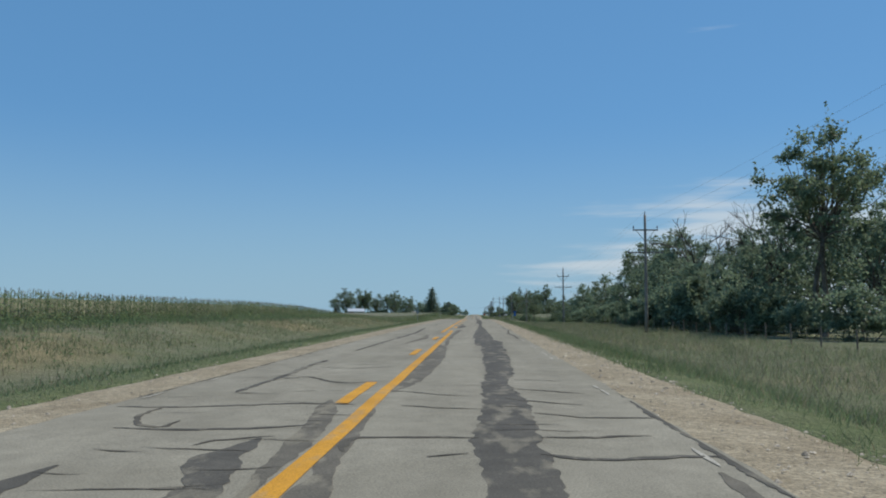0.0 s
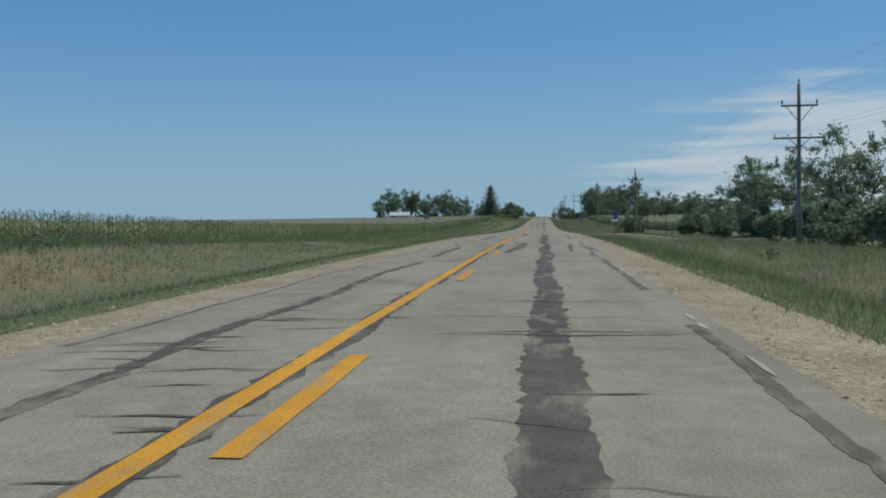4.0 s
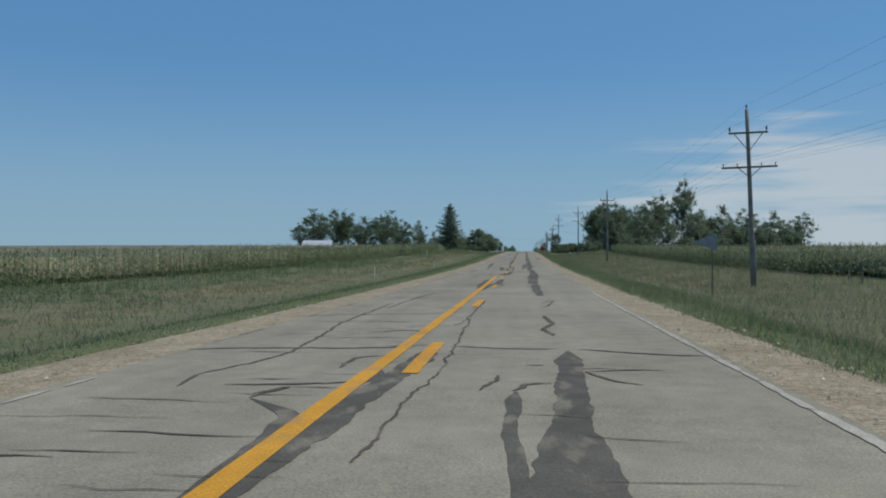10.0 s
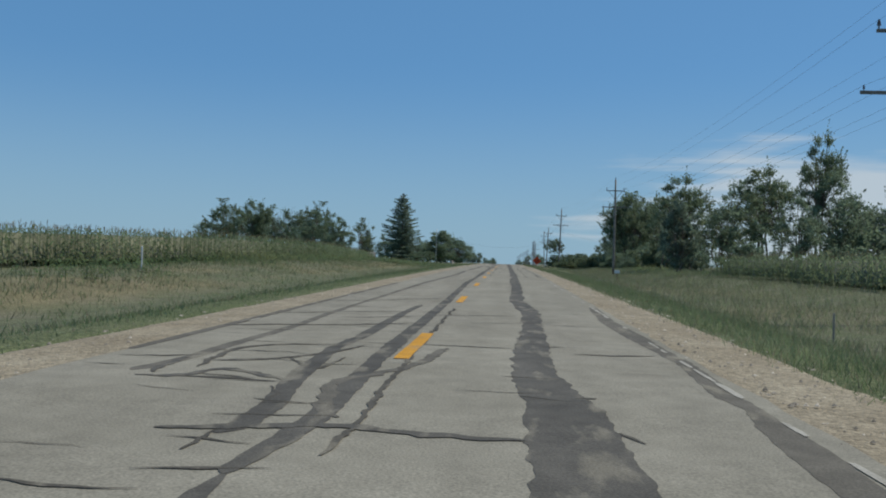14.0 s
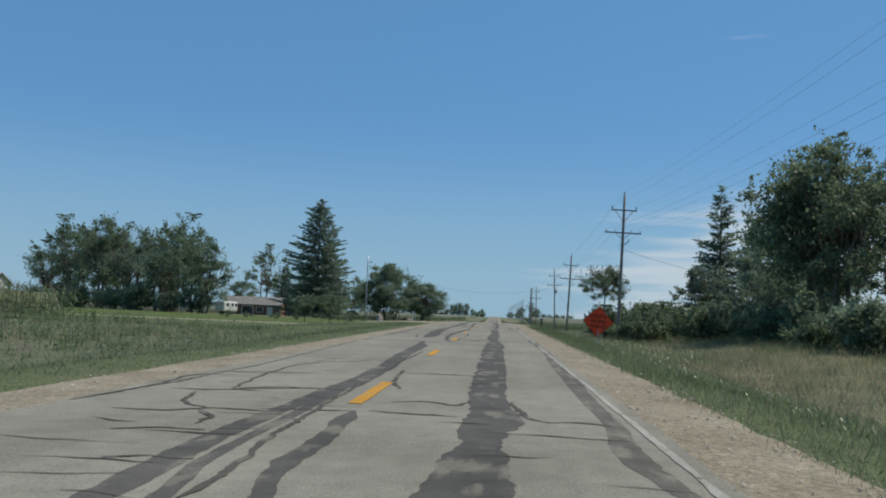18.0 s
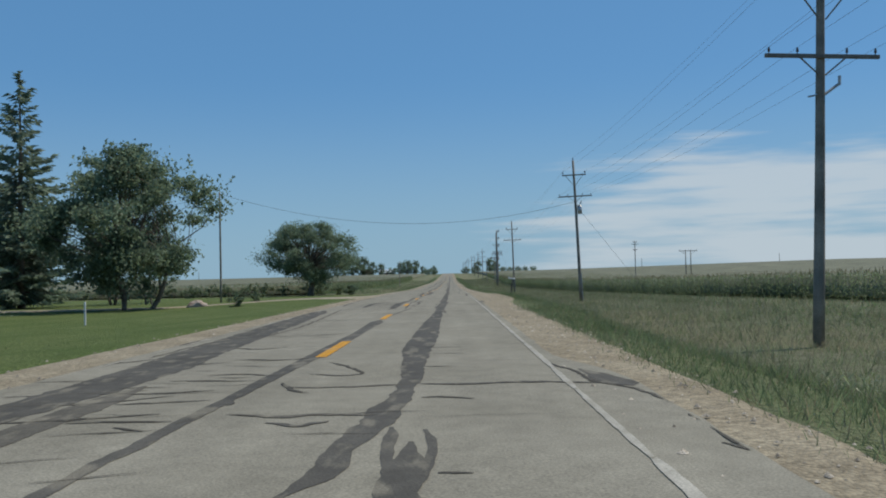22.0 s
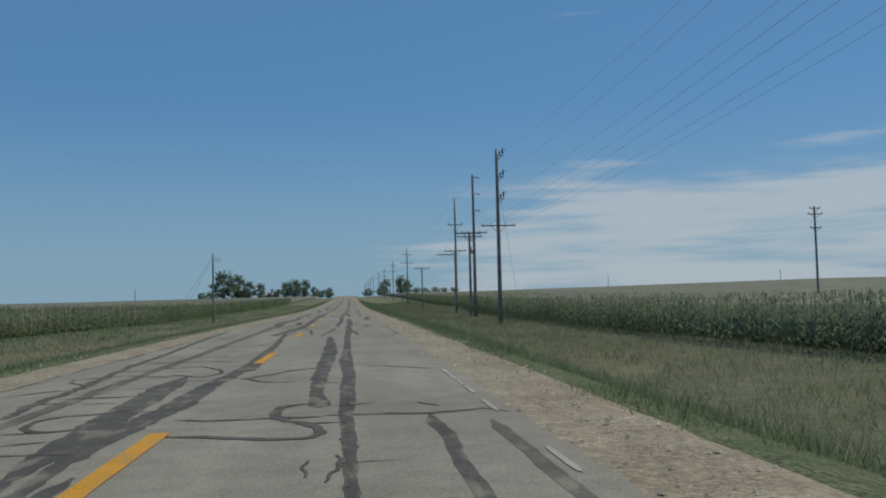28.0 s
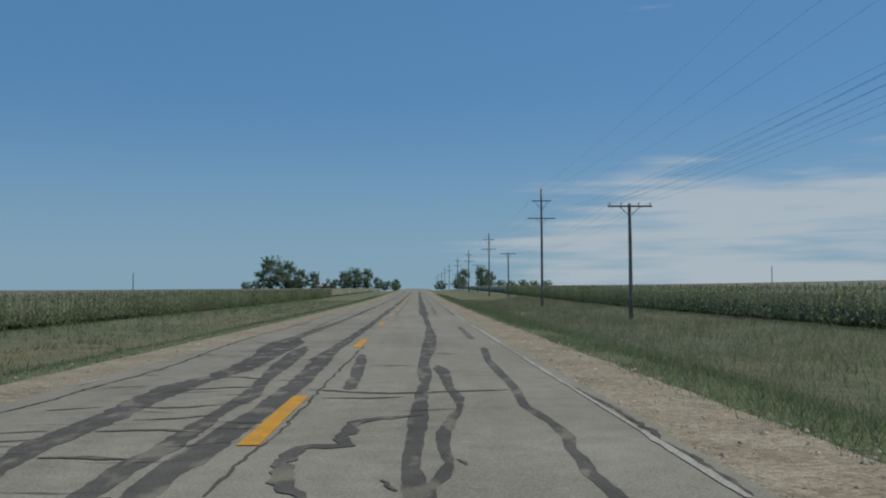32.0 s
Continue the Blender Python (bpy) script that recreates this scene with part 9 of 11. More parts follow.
def wire(a, b, sag, r=0.0055, n=14, label="thin dark overhead wire strung between poles", group="overhead wires"):
    a, b = Vector(a), Vector(b)
    verts, faces = [], []
    d = (b - a).normalized()
    u = d.orthogonal().normalized()
    v = d.cross(u)
    for k in range(n + 1):
        f = k / n
        c = a.lerp(b, f) - Vector((0, 0, 4 * sag * f * (1 - f)))
        verts += [tuple(c + (u * cos(q) + v * sin(q)) * r) for q in (0, 2.094, 4.189)]
        if k:
            i = 3 * k
            faces += [(i - 3, i - 2, i + 1, i), (i - 2, i - 1, i + 2, i + 1), (i - 1, i - 3, i, i + 2)]
    ob = mesh_from("overhead_wire", verts, faces, WIRE)
    return tagged(ob, label, "wire", group)


def string(pa, pb, pairs, sag=0.9):
    for i, j in pairs:
        wire(ENDS[pa.name][i], ENDS[pb.name][j], sag * ((ENDS[pb.name][j] - ENDS[pa.name][i]).length / 85) ** 2)


ALL7 = [(k, k) for k in range(7)]
main_line = [
    line_pole(21.5, -1.0, 13.4), line_pole(19.1, 86.4, 11.9), line_pole(20.3, 180.0, 11.4, conduit=True), line_pole(17.4, 262.9, 9.7), line_pole(16.8, 352.6, 10.3, lean=-2.0, conduit=True),
    line_pole(16.2, 447.5, 11.6, conduit=True), line_pole(16.6, 536.0, 13.5), line_pole(14.2, 622.6, 15.0, lean=1.5, bracket=True), line_pole(13.95, 682.3, 13.0, lean=2.3, bracket=True),
    line_pole(16.4, 746.9, 14.4, lean=-1.8, transformer=True, conduit=True), line_pole(16.0, 837.2, 13.2, lean=-1.0, conduit=True)]
for a, b in zip(main_line, main_line[1:]):
    string(a, b, ALL7)
d1 = davit_pole(16.9, 916.8, 15.5, "tall wooden pole with three braced line switches and a crossarm")
d2 = davit_pole(18.4, 943.2, 16.8, "tall wooden pole with three held-out insulator strings and a crossarm", True)
string(main_line[-1], d1, [(0, 0), (1, 1), (2, 2), (3, 3), (4, 4), (5, 5), (6, 6)])
string(d1, d2, ALL7)


def corner_pole(x, y, top_z):
    gz = base_z(x, y)
    p = empty("utility_pole", x, y, gz, "tall wooden pole with an upper crossarm and a one-sided lower arm", "utility pole", "poles along the road")
    h = top_z - gz
    shaft(p, h, 0.22, 0.13)
    insulator(p, 0, 0, h - 0.02, 0.35, 0.08)
    crossarm(p, h - 4.3, -1.3, 1.3, 0.9, 1.1)
    crossarm(p, h - 9.3, -3.1, 0.1, 1.2, 0.9)
    pts = [(0, 0, h + 0.33)]
    for s in (-1.2, 1.2):
        insulator(p, s, -0.17, h - 4.24, 0.34, 0.08)
        insulator(p, s * 0.82, -0.17, h - 4.24, 0.2, 0.05)
        pts.append((s, -0.17, h - 3.9))
    for s in (-2.95, -2.2, -1.5, -0.6):
        insulator(p, s, -0.17, h - 9.24, 0.2, 0.05)
        pts.append((s, -0.17, h - 9.02))
    bm = bmesh.new()
    block(bm, 0.18, -0.05, h - 5.7, 0.16, 0.2, 0.5, 0.02)
    part("switch_box", bm, STEEL, p)
    bm = bmesh.new()
    bar(bm, (-0.25, -0.05, 0.2), (-0.22, -0.05, h - 8.6), 0.03, sides=6)
    part("conduit", bm, STEEL, p)
    ENDS[p.name] = [Vector((x, y, gz)) + Vector(q) for q in pts]
    return p


c1 = corner_pole(19.7, 972.5, 16.9)
string(d2, c1, ALL7)
tees = [tee_pole(18.55, 948.2, 9.1), tee_pole(19.25, 953.4, 9.95, can=True), tee_pole(18.5, 964.0, 8.0), tee_pole(18.0, 1018.8, 7.2)]
bm = bmesh.new()
spread_z = 8.3 - base_z(19.05, 953.4)
bar(bm, (-0.05, -0.15, spread_z), (-0.5, -5.1, spread_z + 0.25), 0.09, sides=8)
part("spreader", bm, ARM_WOOD, tees[1])
string(tees[0], tees[1], [(0, 0), (1, 1), (3, 3)], 0.3)
string(tees[1], tees[2], [(0, 0), (2, 2), (3, 3)], 0.3)
string(tees[2], tees[3], [(k, k) for k in range(4)])
FAR_LINE = [line_pole(18.0, 1065.3, 14.1, far=True)] + [line_pole(19.0 + 0.3 * (k % 3), 1160 + 88 * k, road_z(1160 + 88 * k) + 14.6 - 0.5 * (k % 2), far=True) for k in range(8)]
string(c1, FAR_LINE[0], ALL7)
for a, b in zip(FAR_LINE, FAR_LINE[1:4]):
    string(a, b, ALL7)
far_tees = [tee_pole(20.5 + k, 1130 + 105 * k, road_z(1130 + 105 * k) + 8.6, far=True) for k in range(4)]
string(tees[3], far_tees[0], [(k, k) for k in range(4)])

# poles out in the fields and by the farmstead
wire((16.9, 916.8, 12.5), (23.2, 937.0, base_z(23.2, 937)), 0.0, 0.014, 6, "guy wire anchoring a pole", "guy wires")
yard_pole = plain_pole(-21.3, 682.3, 11.7, "slim pale grey yard light pole on the lawn", 0.11, "yard_light_pole", "light pole", True)
bm = bmesh.new()
bar(bm, (0, 0, 10.4), (0.7, -0.3, 10.7), 0.03, sides=6)
part("lamp_arm", bm, STEEL, yard_pole)
bm = bmesh.new()
bar(bm, (0.62, -0.27, 10.45), (0.78, -0.33, 10.7), 0.16, 0.07, sides=10)
part("lamp_head", bm, STEEL, yard_pole)
service_pole = plain_pole(-22.6, 744.7, 11.6, "slim wooden service pole beside the lawn", 0.12)
wire((-22.6, 744.7, 11.4), (15.9, 746.8, 9.8), 2.8, 0.02, 26, "sagging service cable across the road")
wire((-22.6, 744.7, 11.4), (-62.0, 742.0, 8.0), 1.6, 0.018, 20, "service cable running to the farmstead")
wire((14.2, 622.6, 9.4), (44.0, 640.0, 7.0), 1.2, 0.018, 16, "service cable running into the trees")
guyed = plain_pole(-15.5, 943.9, 6.9, "guyed wooden pole beside the corn", 0.13)
for dx, dz in ((-5.2, 6.5), (-4.2, 6.2)):
    wire((-15.5, 943.9, 6.9 - (6.9 - dz) * 0.7), (-15.5 + dx, 943.0, base_z(-15.5 + dx, 943) + 0.1), 0.0, 0.014, 6, "guy wire anchoring a pole", "guy wires")
bm = bmesh.new()
for k in range(3):
    bar(bm, (0, 0, 8.3 - 0.16 * k), (1.0, 0.5 * k, 8.35 - 0.2 * k), 0.022, sides=5)
part("strain_insulators", bm, CERAMIC, guyed)
wire((16.5, 746.5, 8.8), (24.5, 749.0, base_z(24.5, 749)), 0.0, 0.015, 6, "guy wire anchoring a pole", "guy wires")
for x, y, z in ((65.7, 942.0, 11.9),):
    p = plain_pole(x, y, z, "tall wooden pole with three short crossarms in the corn", 0.17)
    h = z - base_z(x, y)
    for k, (dz, half) in enumerate(((0.3, 0.8), (1.1, 1.1), (3.0, 0.8))):
        crossarm(p, h - dz, -half, half, half * 0.6, 0.5)
        for s in (-half * 0.9, half * 0.9):
            insulator(p, s, -0.17, h - dz + 0.06, 0.25, 0.06)
hx, hy, hz = 87.0, 953.0, 8.6
frame_pole = empty("h_frame_pole", hx, hy, base_z(hx, hy), "two-legged wooden power structure with a crossarm in the corn", "utility pole")
hh = hz - base_z(hx, hy)
for s in (-0.9, 0.9):
    bm = bmesh.new()
    bar(bm, (s, 0, -0.05), (s, 0, hh), 0.2, 0.14, sides=9)
    part("leg", bm, POLE_WOOD, frame_pole, shade=True)
    bm = bmesh.new()
    bar(bm, (s, -0.2, hh - 1.4), (s * 3.0, -0.2, hh - 0.35), 0.05, sides=5)
    part("brace", bm, ARM_WOOD, frame_pole)
bm = bmesh.new()
block(bm, 0, -0.2, hh - 0.3, 6.6, 0.14, 0.22, 0.02)
part("crossarm", bm, ARM_WOOD, frame_pole)
for s in (-3, -1.2, 0, 1.2, 3):
    insulator(frame_pole, s, -0.2, hh - 0.19, 0.4, 0.09)
for x, y, h in ((-106, 1272, 8.5), (-190, 1290, 8.5), (-60, 1900, 9), (150, 1300, 9), (260, 1310, 9), (95, 1700, 9)):
    plain_pole(x, y, base_z(x, y) + h, "distant bare wooden pole in the corn", 0.2)

# ---------------------------------------------------------------- trees
PROTO = {}


def leaf_blades(centres, size, rnd, droop=0.3):
    """A skewed three-cornered leaf at each centre."""
    n = len(centres)
    u = rnd.normal(size=(n, 3))
    u[:, 2] -= droop
    u /= np.linalg.norm(u, axis=1)[:, None]
    v = np.cross(u, rnd.normal(size=(n, 3)))
    v /= np.linalg.norm(v, axis=1)[:, None] + 1e-9
    s = size * rnd.uniform(0.6, 1.4, (n, 1))
    k = rnd.uniform(-0.25, 0.35, (n, 1))
    verts = np.stack([centres - u * s * 0.5, centres + u * s * 0.55 + v * s * 0.18, centres + u * s * k - v * s * 0.5], 1).reshape(-1, 3)
    return verts, np.arange(3 * n).reshape(-1, 3)


def limb(bm, a, b, r0, r1, rnd, bends=4, sides=7):
    """A tapered limb that bends in one long curve with a lesser one on it."""
    a, b = Vector(a), Vector(b)
    size = (b - a).length
    sway, twist = Vector(rnd.normal(size=3) * size * 0.055), Vector(rnd.normal(size=3) * size * 0.025)
    last, lr = a, r0
    for k in range(1, bends + 1):
        f = k / bends
        c = a.lerp(b, f) + sway * sin(pi * f) + twist * sin(2 * pi * f) + Vector((0, 0, size * 0.06 * sin(pi * f)))
        r = r0 + (r1 - r0) * f
        bar(bm, last, c, lr, r, sides=sides, caps=k == bends)
        last, lr = c, r


def broadleaf(parent, h, width, low, clumps, leaves, size, leaf_mat, seed, trunk_r=0.28, stems=1, spread=1.0, bark=BARK, ragged_top=0.0, lumpy=0.55, shoots=0.10, shell=0.25):
    """Trunk with limbs, and a crown of leaf clumps with gaps."""
    leaves, size = leaves * 2, size * 0.76
    rnd = np.random.RandomState(seed)
    bm = bmesh.new()
    heads = []
    for s in range(stems):
        off = Vector((rnd.uniform(-1, 1), rnd.uniform(-1, 1), 0)) * (0.0 if stems == 1 else width * 0.10)
        fork = Vector((off.x * 2.2, off.y * 2.2, h * (low + 0.16)))
        limb(bm, (off.x, off.y, -0.05), fork, trunk_r / sqrt(stems), trunk_r * 0.62 / sqrt(stems), rnd, 5, 9)
        heads.append(fork)
    cs, rs = [], []
    mid, half = h * (1 + low) / 2, h * (1 - low) / 2
    for k in range(clumps):
        while True:
            q = rnd.uniform(-1, 1, 3)
            rr = np.linalg.norm(q)
            if shell < rr < 1.0:
                break
        bulge = 1.0 - 0.35 * max(q[2], 0) - 0.15 * max(-q[2], 0)
        way = Vector(q) / rr
        bulge *= 1.0 + lumpy * noise.noise(way * 1.5 + Vector((seed * 1.7, 0, 0)))
        c = np.array([q[0] * width / 2 * bulge, q[1] * width / 2 * bulge, mid + q[2] * half * (1 + ragged_top * rnd.uniform(-0.3, 0.3) + min(0.0, 0.9 * lumpy * noise.noise(way * 1.9 + Vector((0, seed * 2.3, 0))) * (q[2] > 0)))])
        r = width * rnd.uniform(0.06, 0.115) * spread
        c[2] = min(c[2], h - r * 0.6)
        cs.append(c)
        rs.append(r)
        head = heads[k % len(heads)]
        thick = trunk_r * (0.32 if k % 3 == 0 else 0.14)
        limb(bm, head, Vector(c), thick, 0.02, rnd, 4, 4 if k % 3 == 0 else 3)
    part("trunk", bm, bark, parent, shade=True)
    pick = rnd.randint(0, clumps, leaves)
    cs, rs = np.array(cs), np.array(rs)
    d = rnd.normal(size=(leaves, 3))
    d /= np.linalg.norm(d, axis=1)[:, None]
    pts = cs[pick] + d * (rs[pick] * np.abs(rnd.normal(0.62, 0.36, leaves)))[:, None] * (np.array([1.15, 1.15, 0.8]) * rnd.uniform(0.7, 1.35, (clumps, 3)))[pick]
    # leafy shoots that stand out of the crown
    n = int(leaves * shoots)
    if n:
        tops = rnd.randint(0, clumps, max(6, n // 26))
        lean = rnd.normal(size=(len(tops), 3)) * 0.55 + np.array([0, 0, 0.9]) + (cs[tops] - np.array([0, 0, mid])) / (width * 0.5) * 0.7
        lean /= np.linalg.norm(lean, axis=1)[:, None]
        which = rnd.randint(0, len(tops), n)
        far = rnd.uniform(0.5, 2.5, n) ** 1.0
        pts[:n] = cs[tops[which]] + lean[which] * (rs[tops[which]] * far)[:, None] + rnd.normal(size=(n, 3)) * (rs[tops[which]] * 0.22 * (2.7 - far) / 2)[:, None]
        pts[:n, 2] = np.minimum(pts[:n, 2], h * 1.0)
    pts[:, 2] = np.maximum(pts[:, 2], 0.12)
    v, q = leaf_blades(pts, size, rnd)
    mesh_tris("crown", v, q, leaf_mat, parent)


def conifer(parent, h, width, seed, sparse=0.0, low=0.06, power=0.74):
    rnd = np.random.RandomState(seed)
    bm = bmesh.new()
    bar(bm, (0, 0, -0.05), (0, 0, h * 0.5), h * 0.017, h * 0.01, sides=9, caps=False)
    bar(bm, (0, 0, h * 0.5), (0, 0, h), h * 0.01, 0.02, sides=7)
    pts, us = [], []
    tiers = int(h * 1.6)
    for k in range(tiers):
        f = k / (tiers - 1)
        z = h * (low + (0.985 - low) * f)
        reach = width / 2 * (1 - f) ** power * rnd.uniform(0.78, 1.12) + 0.3
        n = int(10 - 4 * f)
        for j in range(n):
            if rnd.rand() < sparse * f:
                continue
            a = 2 * pi * (j + rnd.uniform(-0.35, 0.35)) / n + k * 1.1
            rl = reach * rnd.uniform(0.62, 1.15)
            sag = 0.30 - 0.34 * f + rnd.uniform(-0.1, 0.1)
            z0, z = z, z + rnd.uniform(-0.45, 0.45) * h / tiers
            tip = np.array([cos(a) * rl, sin(a) * rl, z - sag * rl + 0.10 * rl])
            bar(bm, (0, 0, z), tip, 0.045 * (1 - f) + 0.012, 0.008, sides=3, caps=False)
            m = max(5, int(rl / 0.085))
            for i in range(m):
                g = 0.16 + 0.84 * (i + rnd.rand()) / m
                side = rnd.uniform(-1, 1) * 0.34 * rl * (1 - 0.55 * g) * g
                c = np.array([cos(a) * rl * g - sin(a) * side, sin(a) * rl * g + cos(a) * side, z + (tip[2] - z) * g - rnd.uniform(0.0, 0.75) * (1.12 - g) + 0.22 * rl * max(0.0, g - 0.62)])
                pts.append(c)
                us.append((cos(a + rnd.uniform(-0.9, 0.9)), sin(a + rnd.uniform(-0.9, 0.9)), 0.45 * g - rnd.uniform(0.1, 0.9)))
            z = z0
    part("trunk", bm, BARK, parent, shade=True)
    pts, us = np.array(pts), np.array(us)
    us /= np.linalg.norm(us, axis=1)[:, None]
    n = len(pts)
    w = rnd.normal(size=(n, 3))
    vv = np.cross(us, w)
    vv /= np.linalg.norm(vv, axis=1)[:, None]
    s = 0.72 * rnd.uniform(0.6, 1.3, (n, 1))
    verts = np.stack([pts - us * s * 0.4, pts + vv * s * 0.16, pts + us * s * 0.75, pts - vv * s * 0.16], 1).reshape(-1, 3)
    mesh_tris("crown", verts, np.arange(4 * n).reshape(-1, 4), NEEDLE, parent)


def bare_tree(parent, h, width, seed):
    """A dead tree: a trunk that forks again and again into fine upturned twigs."""
    rnd = np.random.RandomState(seed)
    bm = bmesh.new()
    fork = Vector((0.25, 0.1, h * 0.45))
    limb(bm, (0, 0, -0.05), fork, 0.3, 0.2, rnd, 5, 8)

    def grow(p, way, ln, r, level):
        e = p + way * ln
        limb(bm, p, e, r, r * 0.6, rnd, 4 if level < 2 else 3, 6 if level < 2 else 3)
        if level == 4:
            return
        for k in range(3 if level < 3 else 4):
            turn = Vector(rnd.normal(size=3))
            turn = (turn - way * turn.dot(way)).normalized()
            nxt = (way + turn * rnd.uniform(0.4, 0.85) + Vector((0, 0, 0.16))).normalized()
            start = e if k == 0 else p.lerp(e, rnd.uniform(0.45, 0.95))
            grow(start, nxt, ln * rnd.uniform(0.55, 0.8), max(r * (0.6 if k == 0 else 0.45), 0.013), level + 1)

    for k in range(5):
        a = 2 * pi * k / 5 + rnd.uniform(-0.4, 0.4)
        way = Vector((cos(a) * width / h * 0.9, sin(a) * width / h * 0.9, rnd.uniform(0.55, 1.1))).normalized()
        grow(fork - Vector((0, 0, rnd.uniform(0, h * 0.14))), way, h * 0.23, 0.13, 1)
    part("trunk", bm, GREY_BARK, parent, shade=True)


KINDS = {
    "tall": (18, lambda p: broadleaf(p, 18, 12.5, 0.20, 56, 4000, 0.50, LEAF, 3, 0.36, spread=1.1, ragged_top=0.4, shoots=0.10, lumpy=0.65)),
    "tall_dark": (17, lambda p: broadleaf(p, 17, 11.5, 0.10, 68, 4600, 0.50, LEAF_DARK, 5, 0.36, stems=2, spread=1.14, ragged_top=0.4, shoots=0.10, lumpy=0.65)),
    "airy": (14, lambda p: broadleaf(p, 14, 9, 0.26, 32, 2300, 0.38, LEAF_PALE, 8, 0.25, stems=2, spread=0.95, ragged_top=0.5, shoots=0.2, lumpy=0.7)),
    "cottonwood": (22, lambda p: broadleaf(p, 22, 13.5, 0.26, 84, 6000, 0.46, LEAF, 12, 0.42, stems=2, spread=0.86, ragged_top=0.25, shoots=0.08, lumpy=0.8)),
    "round": (13, lambda p: broadleaf(p, 13, 13.0, 0.11, 120, 19000, 0.38, LEAF_DARK, 17, 0.34, stems=3, spread=1.0, ragged_top=0.4, lumpy=0.55, shoots=0.02, shell=0.5)),
    "maple": (14, lambda p: broadleaf(p, 14, 18.0, 0.17, 170, 25000, 0.38, LEAF_DARK, 21, 0.62, spread=0.8, ragged_top=0.25, lumpy=0.35, shoots=0.015, shell=0.55)),
    "far_tree": (15, lambda p: broadleaf(p, 15, 13, 0.0, 50, 2600, 0.80, LEAF_DARK, 23, 0.3, spread=1.3)),
    "far_bush": (8, lambda p: broadleaf(p, 8, 9, 0.0, 28, 1300, 0.75, LEAF_DARK, 24, 0.2, spread=1.5)),
    "small": (7, lambda p: broadleaf(p, 7, 5.2, 0.48, 60, 9000, 0.14, LEAF_PALE, 26, 0.09, stems=1, spread=0.85, shoots=0.2, lumpy=0.8)),
    "sapling": (3.6, lambda p: broadleaf(p, 3.6, 3.4, 0.24, 40, 2600, 0.17, LEAF, 31, 0.06, lumpy=0.25, shoots=0.05)),
    "bush": (3.2, lambda p: broadleaf(p, 3.2, 5.0, 0.0, 34, 2900, 0.28, LEAF, 37, 0.08, stems=3, spread=1.1, shoots=0.2)),
    "bush_dark": (3.6, lambda p: broadleaf(p, 3.6, 5.6, 0.0, 36, 3100, 0.30, LEAF_DARK, 41, 0.08, stems=3, spread=1.1, shoots=0.16)),
    "weed": (1.3, lambda p: broadleaf(p, 1.3, 2.0, 0.0, 16, 700, 0.17, LEAF_PALE, 43, 0.03, spread=1.2)),
    "cedar": (10, lambda p: broadleaf(p, 10, 6.4, 0.03, 60, 5200, 0.36, NEEDLE, 47, 0.25, spread=1.1)),
    "spruce": (24, lambda p: conifer(p, 24, 16.0, 52, 0.0, power=0.58)),
    "spruce_thin": (21, lambda p: conifer(p, 21, 10.6, 57, 0.45)),
    "dead": (15, lambda p: bare_tree(p, 15, 11, 61)),
}
SAY = {
    "tall": ("tree", "tall leafy deciduous tree with a full green crown", "tree"), "tall_dark": ("tree", "tall dark green deciduous tree with dense low crown", "tree"),
    "airy": ("tree", "thin open-crowned tree with pale green leaves", "tree"), "cottonwood": ("tree", "high ragged cottonwood with a clear trunk and gaps", "tree"),
    "round": ("tree", "multi-stemmed dark green shade tree on the lawn", "tree"), "maple": ("tree", "broad spreading shade tree with a short thick trunk", "tree"),
    "small": ("tree", "small airy roadside tree with pale leaves", "tree"), "sapling": ("sapling", "young planted tree with a thin trunk on the lawn", "tree"),
    "bush": ("bush", "rounded green bush growing in the rough grass", "bush"), "bush_dark": ("bush", "dense dark green bush at the edge of trees", "bush"),
    "weed": ("weed_clump", "pale green weedy clump in the verge", "plant"), "cedar": ("tree", "dense dark evergreen cedar reaching to the ground", "tree"),
    "spruce": ("spruce_tree", "tall full dark green spruce on the farm lawn", "tree"), "spruce_thin": ("spruce_tree", "tall thin spruce with bare gaps between drooping boughs", "tree"),
    "far_tree": ("tree", "distant dark green tree in a farm grove", "tree"), "far_bush": ("bush", "distant rounded green bush on the horizon", "bush"),
    "dead": ("dead_tree", "leafless grey dead tree among the woods", "tree"),
}


def plant(kind, x, y, h, turn=None, wide=1.0, group="", say="", sink=0.0):
    h0, make = KINDS[kind]
    turn = (x * 37.7 + y * 13.3) % 360 if turn is None else turn
    k = h / h0
    m = Matrix.Translation((x, y, base_z(x, y) - sink)) @ pose(0, 0, 0, 0, 0, turn) @ Matrix.Diagonal((k * wide, k * wide, k, 1))
    name, label, cat = SAY[kind]
    if kind not in PROTO:
        ob = new(name)
        make(ob)
        PROTO[kind] = ob
        ob.matrix_world = m
    else:
        src = PROTO[kind]
        keep = src.matrix_basis.copy()
        src.matrix_basis = Matrix()
        ob = copy_thing(src, Matrix())
        src.matrix_basis = keep
        ob.matrix_basis = m
    return tagged(ob, say or label, cat, group)


